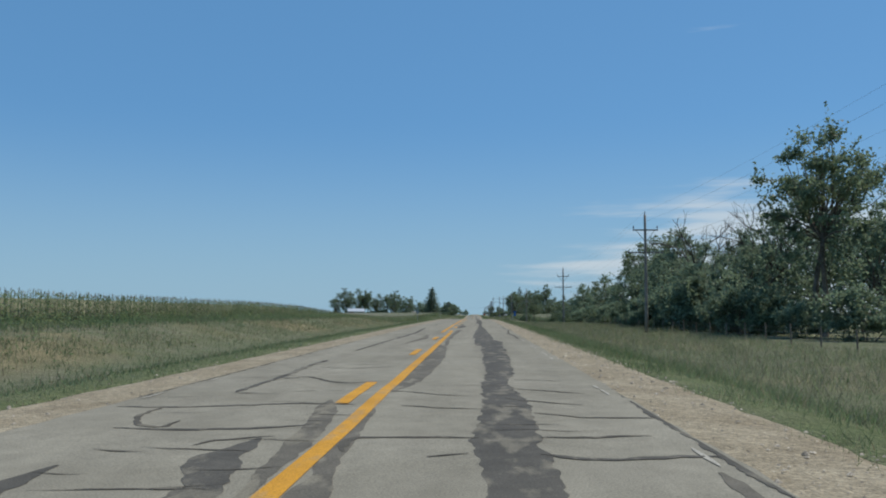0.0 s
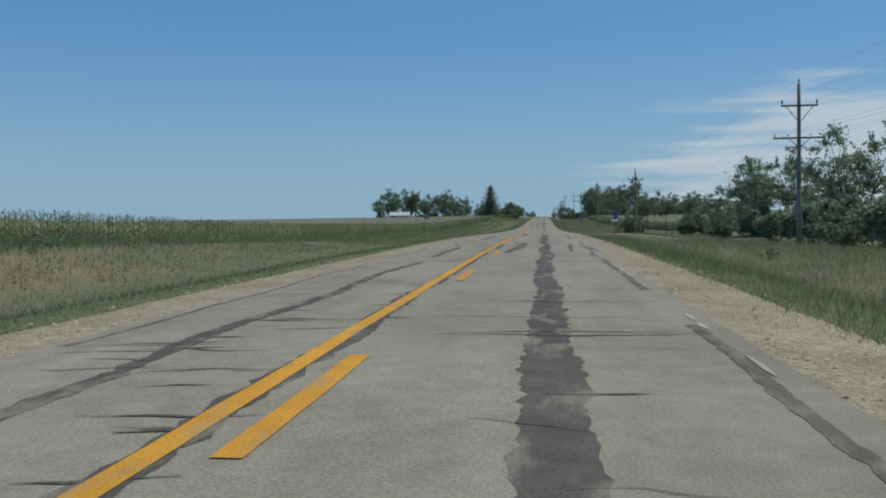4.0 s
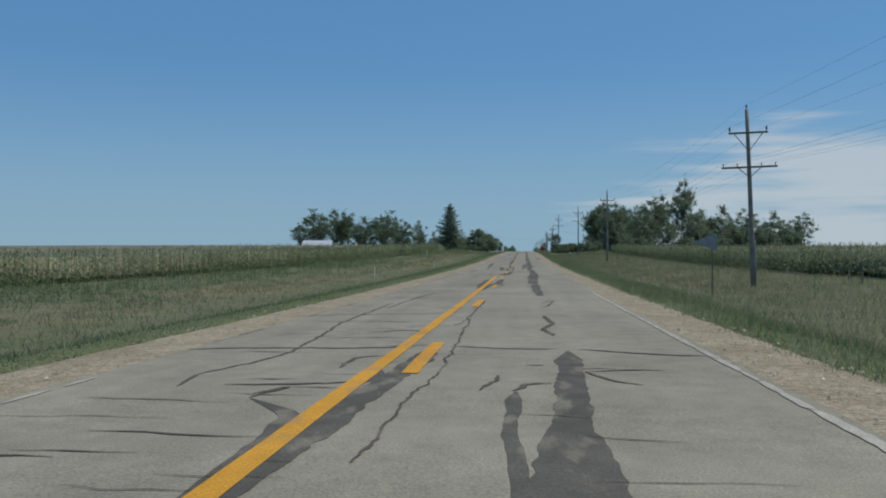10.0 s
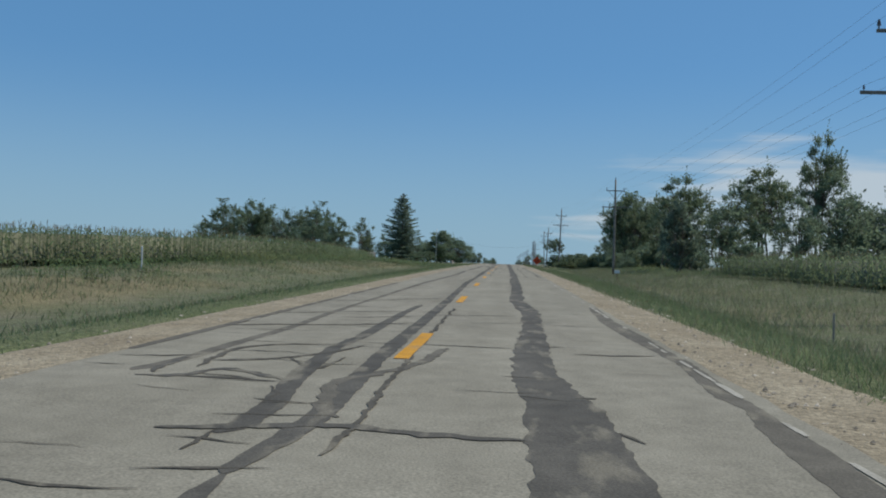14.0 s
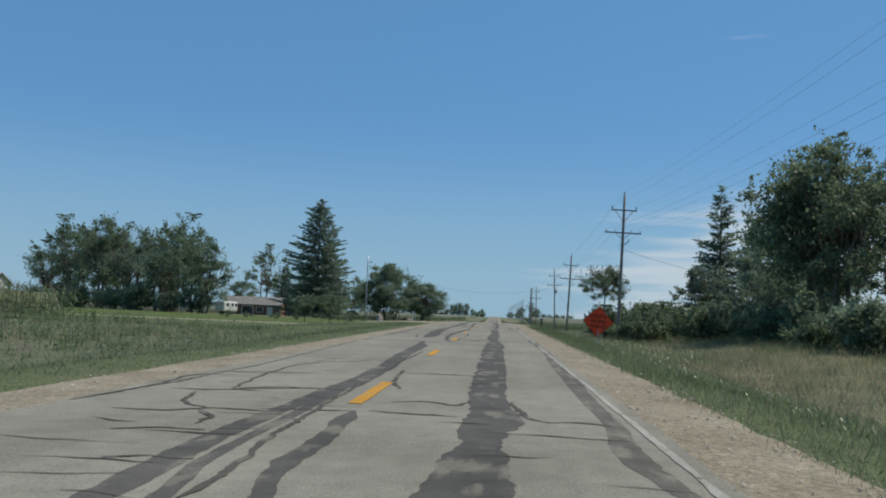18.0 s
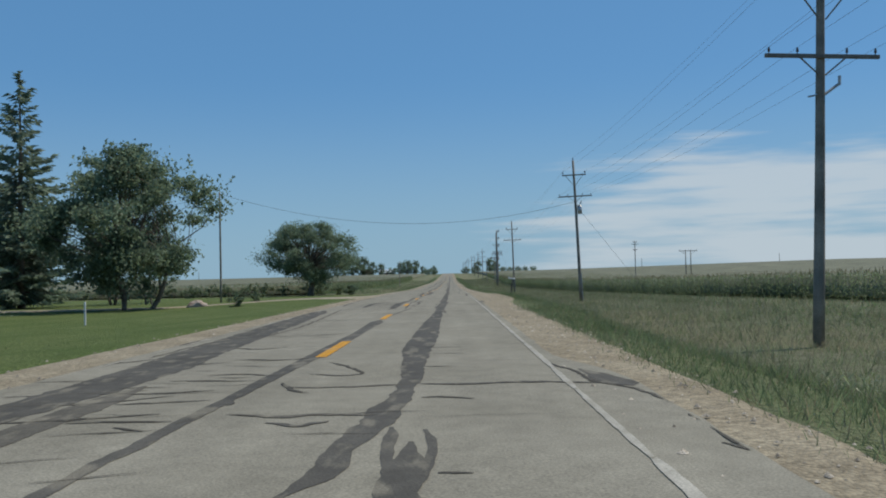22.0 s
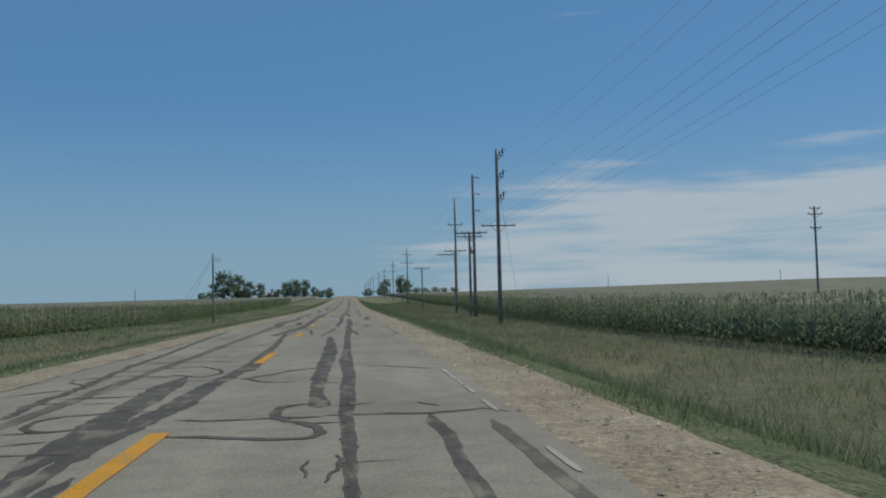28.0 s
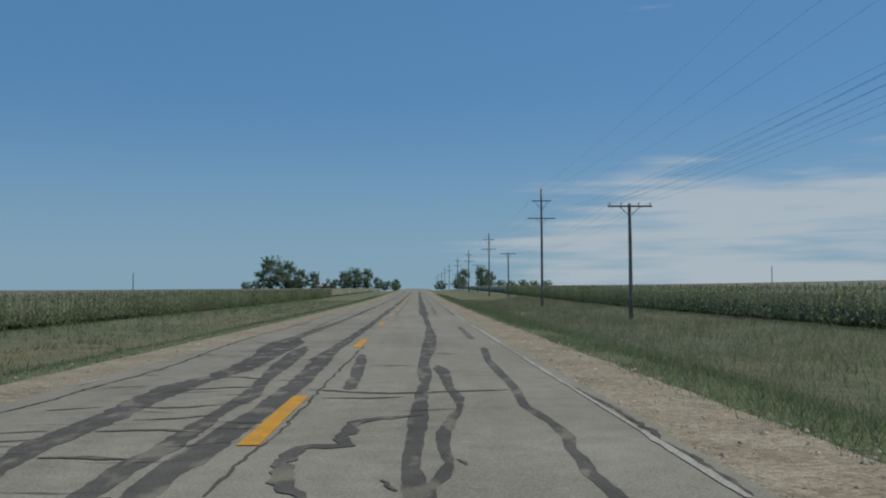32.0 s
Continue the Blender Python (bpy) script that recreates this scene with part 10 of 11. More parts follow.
# woods on the east side near the start
WOODS = "roadside woods"
for kind, x, y, h in (("cottonwood", 30.5, 70, 19.5), ("tall_dark", 35, 66, 12.5), ("tall_dark", 30.0, 80, 11.5), ("dead", 31.3, 82, 16.0), ("tall_dark", 27.0, 92, 10.0), ("tall_dark", 34, 84, 14.0), ("tall", 42, 88, 15), ("tall_dark", 33, 99, 12), ("tall", 39, 108, 12.5), ("dead", 34, 121, 16),
                      ("dead", 28.6, 103, 16.0), ("tall_dark", 31, 131, 13.5), ("airy", 36, 137, 11), ("tall", 40, 146, 11.5), ("tall_dark", 34, 152, 8.5), ("airy", 37, 168, 9.0), ("tall", 43, 176, 9.5), ("airy", 48, 196, 9),
                      ("tall_dark", 29, 112, 13.5), ("tall", 31, 122, 14), ("airy", 34, 100, 12), ("tall", 50, 58, 15), ("tall_dark", 48, 76, 14), ("tall", 52, 118, 12), ("tall_dark", 54, 150, 11)):
    plant(kind, x, y, h, group=WOODS)
rn = random.Random(11)
for k in range(18):
    y = 58 + 6.8 * k
    plant(rn.choice(("bush_dark", "bush_dark", "bush")), 26.5 + rn.uniform(-2.0, 3.0), y + rn.uniform(-2, 2), rn.uniform(2.6, 4.6), group=WOODS)
for k in range(9):
    plant("bush", 23.5 + rn.uniform(-1, 1.5), 100 + 9.5 * k + rn.uniform(-2, 2), rn.uniform(1.4, 2.6), group=WOODS)
for k in range(11):
    plant("bush_dark", 26.3 + rn.uniform(-0.8, 2.6), 74 + 5.2 * k + rn.uniform(-1.5, 1.5), rn.uniform(4.4, 6.4), group=WOODS)
plant("tall", 33.5, 157, 16.5, group=WOODS)
plant("airy", 31.0, 152, 12.5, group=WOODS)
plant("tall_dark", 34, 183, 12.2, group=WOODS)
plant("airy", 31, 190, 10.5, group=WOODS)
for k in range(7):
    plant(rn.choice(("bush_dark", "bush", "bush")), 28.5 + rn.uniform(-1.5, 3.0), 150 + 8.6 * k + rn.uniform(-2, 2), rn.uniform(3.2, 5.4), group=WOODS)
# trees past the first drive
for kind, x, y, h in (("tall_dark", 35, 217, 13.4), ("airy", 34, 231, 12.2), ("tall_dark", 33, 246, 12.0), ("tall", 35, 254, 12.6), ("airy", 40, 244, 11.5), ("tall_dark", 31, 262, 8.5), ("tall", 30, 282, 8.2), ("tall_dark", 36, 278, 8.5), ("tall", 33, 296, 8.0),
                      ("small", 20.0, 268.5, 6.6), ("small", 26, 286, 6.6), ("small", 22.5, 300, 6.0), ("bush", 18.0, 277, 3.8), ("tall_dark", 48, 262, 9.5), ("airy", 55, 280, 8.5), ("tall", 50, 228, 10.5)):
    plant(kind, x, y, h, group="field-edge trees")
for k in range(9):
    plant(rn.choice(("bush_dark", "bush", "bush")), 29 + rn.uniform(-2.5, 3.0) - 0.05 * k, 208 + 10.0 * k + rn.uniform(-2, 2), rn.uniform(2.8, 5.0) * (1 - 0.03 * k), group="field-edge trees")
# grove behind the corn
for kind, x, y, h in (("cottonwood", 27, 542, 16.0), ("tall_dark", 53, 545, 13), ("tall_dark", 36, 546, 14.5), ("bush_dark", 52, 534, 7), ("bush_dark", 62, 540, 8), ("tall_dark", 62, 552, 11.5), ("bush_dark", 70, 544, 7.5), ("tall", 79, 556, 11), ("bush_dark", 79, 548, 7), ("cottonwood", 42, 552, 19), ("airy", 38, 538, 15), ("tall_dark", 47, 536, 15), ("tall_dark", 58, 542, 14), ("tall", 66, 545, 13), ("tall_dark", 74, 548, 12.5),
                      ("tall", 84, 552, 12), ("cedar", 26, 536, 10.5), ("tall_dark", 40, 530, 11), ("bush_dark", 33, 528, 4.5), ("bush_dark", 45, 526, 4.5), ("bush_dark", 56, 530, 4.5), ("airy", 31.3, 580, 12.5),
                      ("airy", 29, 600, 12.5), ("cottonwood", 29.6, 607, 18.6), ("tall", 30.5, 611, 18.0), ("tall", 28.0, 608, 18.0), ("tall_dark", 27.5, 618, 10), ("cedar", 29, 628, 9.5), ("airy", 42, 592, 15), ("airy", 36.5, 606, 15.5), ("airy", 48, 600, 15.5), ("bush_dark", 32.5, 594, 6.0), ("bush_dark", 36, 598, 6.5), ("bush_dark", 34.5, 590, 4.6), ("tall_dark", 41, 610, 10.5), ("bush_dark", 40, 596, 6.2), ("bush_dark", 38.5, 588, 5.0), ("tall_dark", 46, 606, 9.5), ("spruce_thin", 36.6, 669.3, 24.0),
                      ("tall_dark", 43, 662, 20.7), ("tall", 48, 655, 20), ("airy", 40, 650, 18.5), ("tall_dark", 52, 672, 16), ("tall_dark", 38, 634, 13), ("cedar", 30, 655, 10)):
    plant(kind, x, y, h, group="grove east of the road")
for k in range(10):
    plant(rn.choice(("bush", "bush_dark")), 23 + rn.uniform(-1, 5), 578 + 4.2 * k + rn.uniform(-1, 1), rn.uniform(2.6, 4.2), group="grove east of the road")
for x, y, h in ((15.5, 617, 3.0), (17.0, 621, 3.8), (19.5, 626, 3.9), (17.5, 631, 3.2), (21, 634, 3.6), (15.2, 636, 2.2), (23, 640, 3.2), (26, 645, 3.4), (20, 616, 3.2), (24, 622, 3.8), (17.6, 655, 3.0), (19.5, 657, 2.6)):
    plant("bush", x, y, h, group="hedge by a utility pole")
for x, y, h in ((14.0, 629.0, 3.7), (16.6, 629.5, 3.9), (18.8, 628, 3.6)):
    plant("bush", x, y, h, group="hedge by a utility pole", say="dense dark bush under a small crooked tree")
plant("small", 13.4, 627.0, 8.0, wide=0.85, say="small crooked open tree beside a utility pole")
plant("cottonwood", 46.8, 540, 23.0, wide=0.55, group="grove east of the road", say="high slim ragged cottonwood above the grove")
# farmstead on the west side
FARM = "farmstead trees"
for kind, x, y, h in (("spruce", -35.6, 707, 25.0), ("spruce_thin", -38, 732.8, 22.3), ("spruce", -58, 768, 15), ("round", -22.4, 718.7, 12.6), ("tall_dark", -55.5, 698, 14.5), ("tall", -60, 702, 17), ("tall_dark", -67, 709, 18.5), ("tall", -75, 720, 19),
                      ("cottonwood", -72, 724, 21), ("airy", -68, 716, 22), ("dead", -82, 726, 22.5), ("cottonwood", -97, 740, 25), ("airy", -118, 760, 26), ("tall_dark", -84, 730, 20), ("tall", -95, 742, 22.5), ("tall_dark", -106, 756, 25.5), ("tall", -116, 766, 23.5), ("tall_dark", -126, 770, 22), ("airy", -55.5, 741, 18.0),
                      ("tall", -90, 760, 15), ("tall_dark", -70, 770, 13), ("tall_dark", -48, 748, 12.5), ("maple", -21.7, 796.7, 12.8), ("tall", -33, 755, 10.5)):
    plant(kind, x, y, h, group=FARM)
for k in range(14):
    plant(rn.choice(("bush_dark", "bush_dark", "bush")), -60 - 5.0 * k + rn.uniform(-1.5, 1.5), 701 + 4.6 * k + rn.uniform(-2, 2), rn.uniform(3.0, 6.5), group=FARM, say="tall dark shrub under the farm trees")
for kind, x, y, h in (("tall_dark", -41, 738, 13), ("tall_dark", -34, 744, 11), ("airy", -29, 742, 9), ("bush_dark", -15.2, 800, 1.9)):
    plant(kind, x, y, h, group=FARM)
for k in range(16):
    plant("weed", -17.5 - 3.3 * k, 803.5 + rn.uniform(-0.8, 0.8), rn.uniform(1.7, 2.5), group="tall weeds behind the lawn", say="tall leafy weeds along the lawn's edge")
plant("sapling", -23.7, 645.8, 3.9, wide=1.15)
plant("sapling", -20.4, 646.4, 4.2, wide=1.15)
for x, y, h in ((-30, 668, 1.1), (-34, 669, 1.2), (-38, 668, 1.1), (-42, 669, 1.2), (-20.5, 664, 0.9), (-27, 700, 1.4), (-17.5, 740, 1.3), (-38, 700, 1.6), (-26, 682, 0.8), (-27.5, 683.5, 1.0), (-25.5, 685, 0.7), (-28.5, 686, 1.1), (-27, 688, 0.9), (-30, 689, 1.0), (-29, 691.5, 1.1), (-31.5, 692.5, 1.2), (-22, 683, 0.7), (-36, 798, 2.4), (-42, 796, 2.2), (-12.6, 712, 1.0)):
    plant("weed", x, y, h, group="garden shrubs", say="low leafy shrub in the farm garden")
for x, y in ((9.2, 214), (12.5, 158), (8.8, 198.6)):
    plant("weed", x, y, rn.uniform(0.45, 0.7), group="verge weeds")
# far groves towards the horizon
FAR = "distant grove"
for kind, x, y, h in (("far_tree", -102, 1540, 25), ("far_tree", -92, 1548, 22), ("far_tree", -82, 1545, 16), ("far_tree", -72, 1540, 14), ("far_bush", -60, 1548, 10), ("far_tree", -44, 1550, 17), ("far_tree", -36, 1552, 16.5), ("far_tree", -52, 1560, 15),
                      ("far_tree", -27, 1540, 10), ("far_bush", -21, 1520, 8), ("far_bush", -112, 1550, 9), ("far_bush", -120, 1548, 8), ("far_bush", -16, 1600, 8), ("far_tree", 28, 1450, 12.5), ("far_bush", 24, 1430, 6), ("far_tree", 42, 1480, 15), ("far_tree", 48, 1500, 12),
                      ("far_bush", 56, 1500, 7), ("far_bush", 63, 1505, 6.5), ("far_bush", 70, 1500, 7), ("far_bush", 78, 1506, 6.5), ("far_bush", 86, 1502, 6.5), ("far_bush", 20, 1640, 9), ("far_tree", -20, 1750, 12)):
    plant(kind, x, y, h, group=FAR)

# ---------------------------------------------------------------- buildings


def gable_house(name, x, y, turn, length, depth, wall_h, roof_h, wall_mat, roof_mat, label, doors=(), windows=(), over=0.5, cat="house"):
    """Walls, a pitched roof with eaves, and openings on the side towards the road (local -y)."""
    ob = empty(name, x, y, base_z(x, y), label, cat, turn=turn)
    bm = bmesh.new()
    block(bm, 0, 0, wall_h / 2, length, depth, wall_h)
    for s in (-1, 1):
        q = [bm.verts.new(p) for p in ((s * length / 2, -depth / 2, wall_h), (s * length / 2, depth / 2, wall_h), (s * length / 2, 0, wall_h + roof_h))]
        bm.faces.new(q)
    part("wall", bm, wall_mat, ob)
    for s in (-1, 1):
        bm = bmesh.new()
        run = sqrt((depth / 2) ** 2 + roof_h**2) + over
        tilt = Matrix.Rotation(s * atan2(roof_h, depth / 2), 4, "X")
        mid = Vector((0, s * (depth / 4 + over * 0.45), wall_h + roof_h / 2 - over * 0.22 + 0.06))
        m = Matrix.Translation(mid) @ Matrix.Rotation(-s * atan2(roof_h, depth / 2), 4, "X")
        bmesh.ops.create_cube(bm, size=1.0, matrix=m @ Matrix.Diagonal((length + 2 * over, run, 0.12, 1)))
        roof = part("roof", bm, roof_mat, ob)
        if roof_mat is ROOF_TIN:
            bm = bmesh.new()
            for k in range(int(length / 0.9)):
                bmesh.ops.create_cube(bm, size=1.0, matrix=m @ Matrix.Translation((-length / 2 + 0.9 * k, 0, 0.075)) @ Matrix.Diagonal((0.06, run, 0.04, 1)))
            part("rib", bm, roof_mat, roof)
    for cx, w, h, mat in doors:
        bm = bmesh.new()
        block(bm, cx, -depth / 2 - 0.02, h / 2, w, 0.08, h, 0.01)
        d = part("door", bm, mat, ob)
        bm = bmesh.new()
        for s in (-1, 1):
            block(bm, cx + s * (w / 2 + 0.08), -depth / 2 - 0.03, h / 2, 0.16, 0.12, h + 0.1)
        block(bm, cx, -depth / 2 - 0.03, h + 0.08, w + 0.32, 0.12, 0.16)
        part("door_frame", bm, WHITE_SHEET, d)
    for cx, cz, w, h in windows:
        bm = bmesh.new()
        block(bm, cx, -depth / 2 - 0.02, cz, w + 0.2, 0.10, h + 0.2)
        f = part("window", bm, WHITE_SHEET, ob)
        for s in (-1, 1):
            bm = bmesh.new()
            block(bm, cx + s * w / 4, -depth / 2 - 0.075, cz, w / 2 - 0.05, 0.03, h)
            part("pane", bm, DARK_GLASS, f)
    return ob


gable_house("machine_shed", -97, 684, 8, 13, 11, 4.0, 2.2, SIDING, ROOF_TIN, "long farm shed with a pale tin roof", doors=((-4, 4, 3.4, BRICK_RED), (4, 3.4, 3.4, SIDING_GREY)), cat="shed")
gable_house("farm_house", -56, 733, 6, 13, 8.5, 2.7, 1.7, BRICK_BROWN, ROOF_GREY, "low brown brick ranch house with a grey shingle roof behind trees", doors=((-1.0, 2.4, 2.2, DARK_GLASS), (4.2, 1.0, 2.1, WHITE_SHEET)), windows=((-4.4, 1.5, 1.6, 1.1), (1.8, 1.5, 1.4, 1.1)))
gable_house("barn", -66, 1552, 0, 16, 10, 4, 3, WHITE_SHEET, ROOF_TIN, "distant white barn among trees", doors=((0, 3, 3, BRICK_RED),), cat="barn")
gable_house("farm_house", -88, 1560, 0, 12, 9, 4.5, 3, SIDING, ROOF_RED, "distant pale farmhouse among trees", windows=((-3, 2, 1.4, 1.4), (3, 2, 1.4, 1.4)))


def camper(x, y, turn):
    ob = empty("travel_trailer", x, y, base_z(x, y), "white travel trailer parked by the farm trees", "trailer", turn=turn)
    bm = bmesh.new()
    block(bm, 0, 0, 1.75, 6.2, 2.3, 2.2, 0.3)
    part("body", bm, WHITE_SHEET, ob)
    for cx in (-1.6, 0.6, 2.2):
        bm = bmesh.new()
        block(bm, cx, -1.16, 2.1, 0.9, 0.05, 0.6, 0.02)
        part("window", bm, DARK_GLASS, ob)
    bm = bmesh.new()
    block(bm, -0.5, -1.16, 1.6, 0.7, 0.05, 1.7, 0.02)
    part("door", bm, SIDING, ob)
    for s in (-0.45, 0.45):
        for side in (-1, 1):
            bm = bmesh.new()
            bar(bm, (s, side * 1.12, 0.38), (s, side * 0.85, 0.38), 0.38, sides=14)
            part("wheel", bm, BLACK, ob)
    bm = bmesh.new()
    bar(bm, (3.1, 0, 0.55), (4.3, 0, 0.5), 0.06, sides=6)
    part("drawbar", bm, STEEL, ob)


camper(-73.5, 737, 20)
camper(-56.8, 714, 80)


def pickup(x, y, turn):
    ob = empty("pickup_truck", x, y, base_z(x, y), "parked red pickup truck by the spruces", "truck", turn=turn)
    bm = bmesh.new()
    block(bm, 0, 0, 0.8, 5.2, 1.85, 0.65, 0.1)
    part("body", bm, RED, ob)
    bm = bmesh.new()
    block(bm, -0.5, 0, 1.4, 1.8, 1.65, 0.65, 0.18)
    cab = part("cab", bm, RED, ob)
    bm = bmesh.new()
    block(bm, -0.5, 0, 1.45, 1.5, 1.68, 0.4, 0.04)
    part("window", bm, DARK_GLASS, cab)
    for cx in (-1.7, 1.6):
        for s in (-1, 1):
            bm = bmesh.new()
            bar(bm, (cx, s * 0.95, 0.38), (cx, s * 0.7, 0.38), 0.38, sides=14)
            w = part("wheel", bm, BLACK, ob)
            bm = bmesh.new()
            bar(bm, (cx, s * 0.96, 0.38), (cx, s * 0.9, 0.38), 0.2, sides=10)
            part("rim", bm, STEEL, w)


pickup(-43.5, 722, 10)

# ---------------------------------------------------------------- signs, mailboxes, stones, posts


def post(parent, h, w=0.06, mat=STEEL, x=0.0, y=0.0):
    bm = bmesh.new()
    block(bm, x, y, h / 2 - 0.03, w, w * 0.8, h + 0.06, 0.006)
    return part("post", bm, mat, parent)


def plate(parent, name, corners, y, thick, mat, label=""):
    """A flat plate with the given outline in x, z."""
    bm = bmesh.new()
    a = [bm.verts.new((x, y - thick / 2, z)) for x, z in corners]
    b = [bm.verts.new((x, y + thick / 2, z)) for x, z in corners]
    bm.faces.new(a)
    bm.faces.new(b[::-1])
    n = len(a)
    for k in range(n):
        bm.faces.new((a[k], b[k], b[(k + 1) % n], a[(k + 1) % n]))
    bmesh.ops.recalc_face_normals(bm, faces=bm.faces)
    return part(name, bm, mat, parent, label)


def lettering(parent, text, x, z, size, y):
    cu = bpy.data.curves.new("lettering", "FONT")
    cu.body, cu.size, cu.align_x, cu.align_y, cu.extrude, cu.offset = text, size, "CENTER", "CENTER", 0.002, 0.006
    cu.materials.append(BLACK)
    tmp = new("lettering", cu)
    bpy.context.view_layer.update()
    me = bpy.data.meshes.new_from_object(tmp.evaluated_get(bpy.context.evaluated_depsgraph_get()))
    bpy.data.objects.remove(tmp)
    ob = new("lettering", me)
    ob.parent = parent
    ob.matrix_basis = pose(x, y, z, 90, 0, 0)
    return ob


work_sign = empty("work_zone_sign", 7.4, 582.6, base_z(7.4, 582.6), "orange diamond sign reading utility work ahead", "road sign", turn=-4)
zc = road_z(582.6) + 0.98 - base_z(7.4, 582.6)
r = 0.86
tilt = 0.10
pts = [(r * sin(tilt + k * pi / 2), zc + r * cos(tilt + k * pi / 2)) for k in range(4)]
panel = plate(work_sign, "panel", pts, 0.0, 0.01, ORANGE, "orange roll-up panel with black lettering")
rim = [(0.965 * r * sin(tilt + k * pi / 2), zc + 0.965 * r * cos(tilt + k * pi / 2)) for k in range(4)]
bm = bmesh.new()
for k in range(4):
    a, b = rim[k], rim[(k + 1) % 4]
    bar(bm, (a[0], -0.008, a[1]), (b[0], -0.008, b[1]), 0.010, sides=4)
part("border", bm, BLACK, panel)
for text, dz in (("UTILITY", 0.27), ("WORK", 0.0), ("AHEAD", -0.27)):
    t = lettering(panel, text, dz * 0.1, zc + dz, 0.27, -0.009)
    t.matrix_basis = t.matrix_basis @ pose(0, 0, 0, 0, 0, -5)
post(work_sign, zc - 0.5, 0.05, STEEL)
bm = bmesh.new()
for s in (-1, 1):
    bar(bm, (0, 0.02, 0.35), (s * 0.6, 0.25 * s, 0.0), 0.018, sides=5)
part("stand_legs", bm, STEEL, work_sign)

back_sign = empty("road_sign", -14.9, 233.6, base_z(-14.9, 233.6), "bare grey back of an upright road sign", "road sign")
hz_ = road_z(233.6) + 2.5 - base_z(-14.9, 233.6)
post(back_sign, hz_, 0.07, STEEL)
plate(back_sign, "panel", [(-0.38, hz_ - 0.55), (0.38, hz_ - 0.55), (0.38, hz_ + 0.2), (-0.38, hz_ + 0.2)], -0.05, 0.01, SIGN_BACK)

blue_sign = empty("road_sign", 13.4, 255.5, base_z(13.4, 255.5), "tall blue information sign on a steel post", "road sign", turn=0)
hb = road_z(255.5) + 2.85 - base_z(13.4, 255.5)
post(blue_sign, hb, 0.08, POST_WOOD, 0.05, 0.06)
bp_ = plate(blue_sign, "panel", [(-0.35, hb - 1.35), (0.35, hb - 1.35), (0.33, hb + 0.12), (-0.33, hb + 0.12)], -0.02, 0.012, BLUE)
bm = bmesh.new()
block(bm, 0, -0.032, hb - 0.5, 0.5, 0.004, 0.03)
part("printed_bar", bm, WHITE_SHEET, bp_)
bm = bmesh.new()
block(bm, 0.06, -0.034, hb - 0.05, 0.16, 0.004, 0.12)
part("printed_square", bm, RED, bp_)

pennant = empty("road_sign", 11.2, 340.4, base_z(11.2, 340.4), "grey back of a pennant-shaped road sign", "road sign", turn=-12)
hp = road_z(339.8) + 2.45 - base_z(11.2, 340.4)
post(pennant, hp - 0.1, 0.07, POST_WOOD, 0.2, 0.06)
plate(pennant, "panel", [(-0.85, hp - 0.45), (0.45, hp - 0.95), (0.45, hp + 0.02)], 0.0, 0.012, SIGN_BACK)


def mailbox(x, y, top, turn, label, post_mat, wide=0.26, plank=0.14, lean=0.0, side=0.12):
    gz = base_z(x, y)
    ob = empty("mailbox", x, y, gz, label, "mailbox")
    ob.matrix_world = pose(x, y, gz, 0, lean, turn)
    h = top - gz
    bm = bmesh.new()
    block(bm, 0, 0, (h - 0.2) / 2, plank, plank, h - 0.2, 0.01)
    part("post", bm, post_mat, ob)
    bm = bmesh.new()
    prof = [(-wide / 2, 0), (wide / 2, 0), (wide / 2, side)] + [(wide / 2 * cos(a), side + wide / 2 * sin(a)) for a in np.linspace(0.3, pi - 0.3, 7)] + [(-wide / 2, side)]
    ends = [[bm.verts.new((e, px, h - 0.22 + pz)) for px, pz in prof] for e in (-0.36, 0.2)]
    n = len(prof)
    for k in range(n):
        bm.faces.new((ends[0][k], ends[0][(k + 1) % n], ends[1][(k + 1) % n], ends[1][k]))
    bm.faces.new(ends[0][::-1])
    bm.faces.new(ends[1])
    box = part("box", bm, WHITE_SHEET, ob)
    bm = bmesh.new()
    block(bm, -0.37, 0, h - 0.12, 0.02, wide * 0.85, 0.16, 0.005)
    part("door", bm, STEEL, box)
    bm = bmesh.new()
    block(bm, -0.15, -wide / 2 - 0.012, h - 0.1, 0.14, 0.01, 0.03)
    part("flag", bm, RED, box)
    return ob


mailbox(8.7, 199.4, road_z(199) + 1.3, 0, "white mailbox on a post by a gravel drive", POST_WOOD, 0.2, 0.11)
mailbox(7.7, 646.1, road_z(645.6) + 1.08, 3, "white mailbox on a thick dark post", POST_WOOD, 0.2, 0.26, side=0.08)
mailbox(7.4, 728.7, road_z(730) + 1.33, 8, "white mailbox on a leaning wooden plank post", POST_WOOD, 0.16, 0.13, lean=7, side=0.06)


def boulder(x, y, sx, sy, sz, seed, label, mat=ROCK):
    bm = bmesh.new()
    bmesh.ops.create_icosphere(bm, subdivisions=3, radius=1.0)
    for v in bm.verts:
        n = v.co.normalized()
        k = 1 + 0.28 * noise.noise(n * 1.3 + Vector((seed, 0, 0))) + 0.10 * noise.noise(n * 4 + Vector((seed, 2, 0)))
        v.co = Vector((n.x * sx * k, n.y * sy * k, max(n.z * sz * k, -0.1) + 0.05))
    me = bpy.data.meshes.new("boulder")
    bm.to_mesh(me)
    bm.free()
    me.materials.append(mat)
    ob = new("boulder", me)
    ob.location = (x, y, base_z(x, y))
    return tagged(ob, label, "rock")


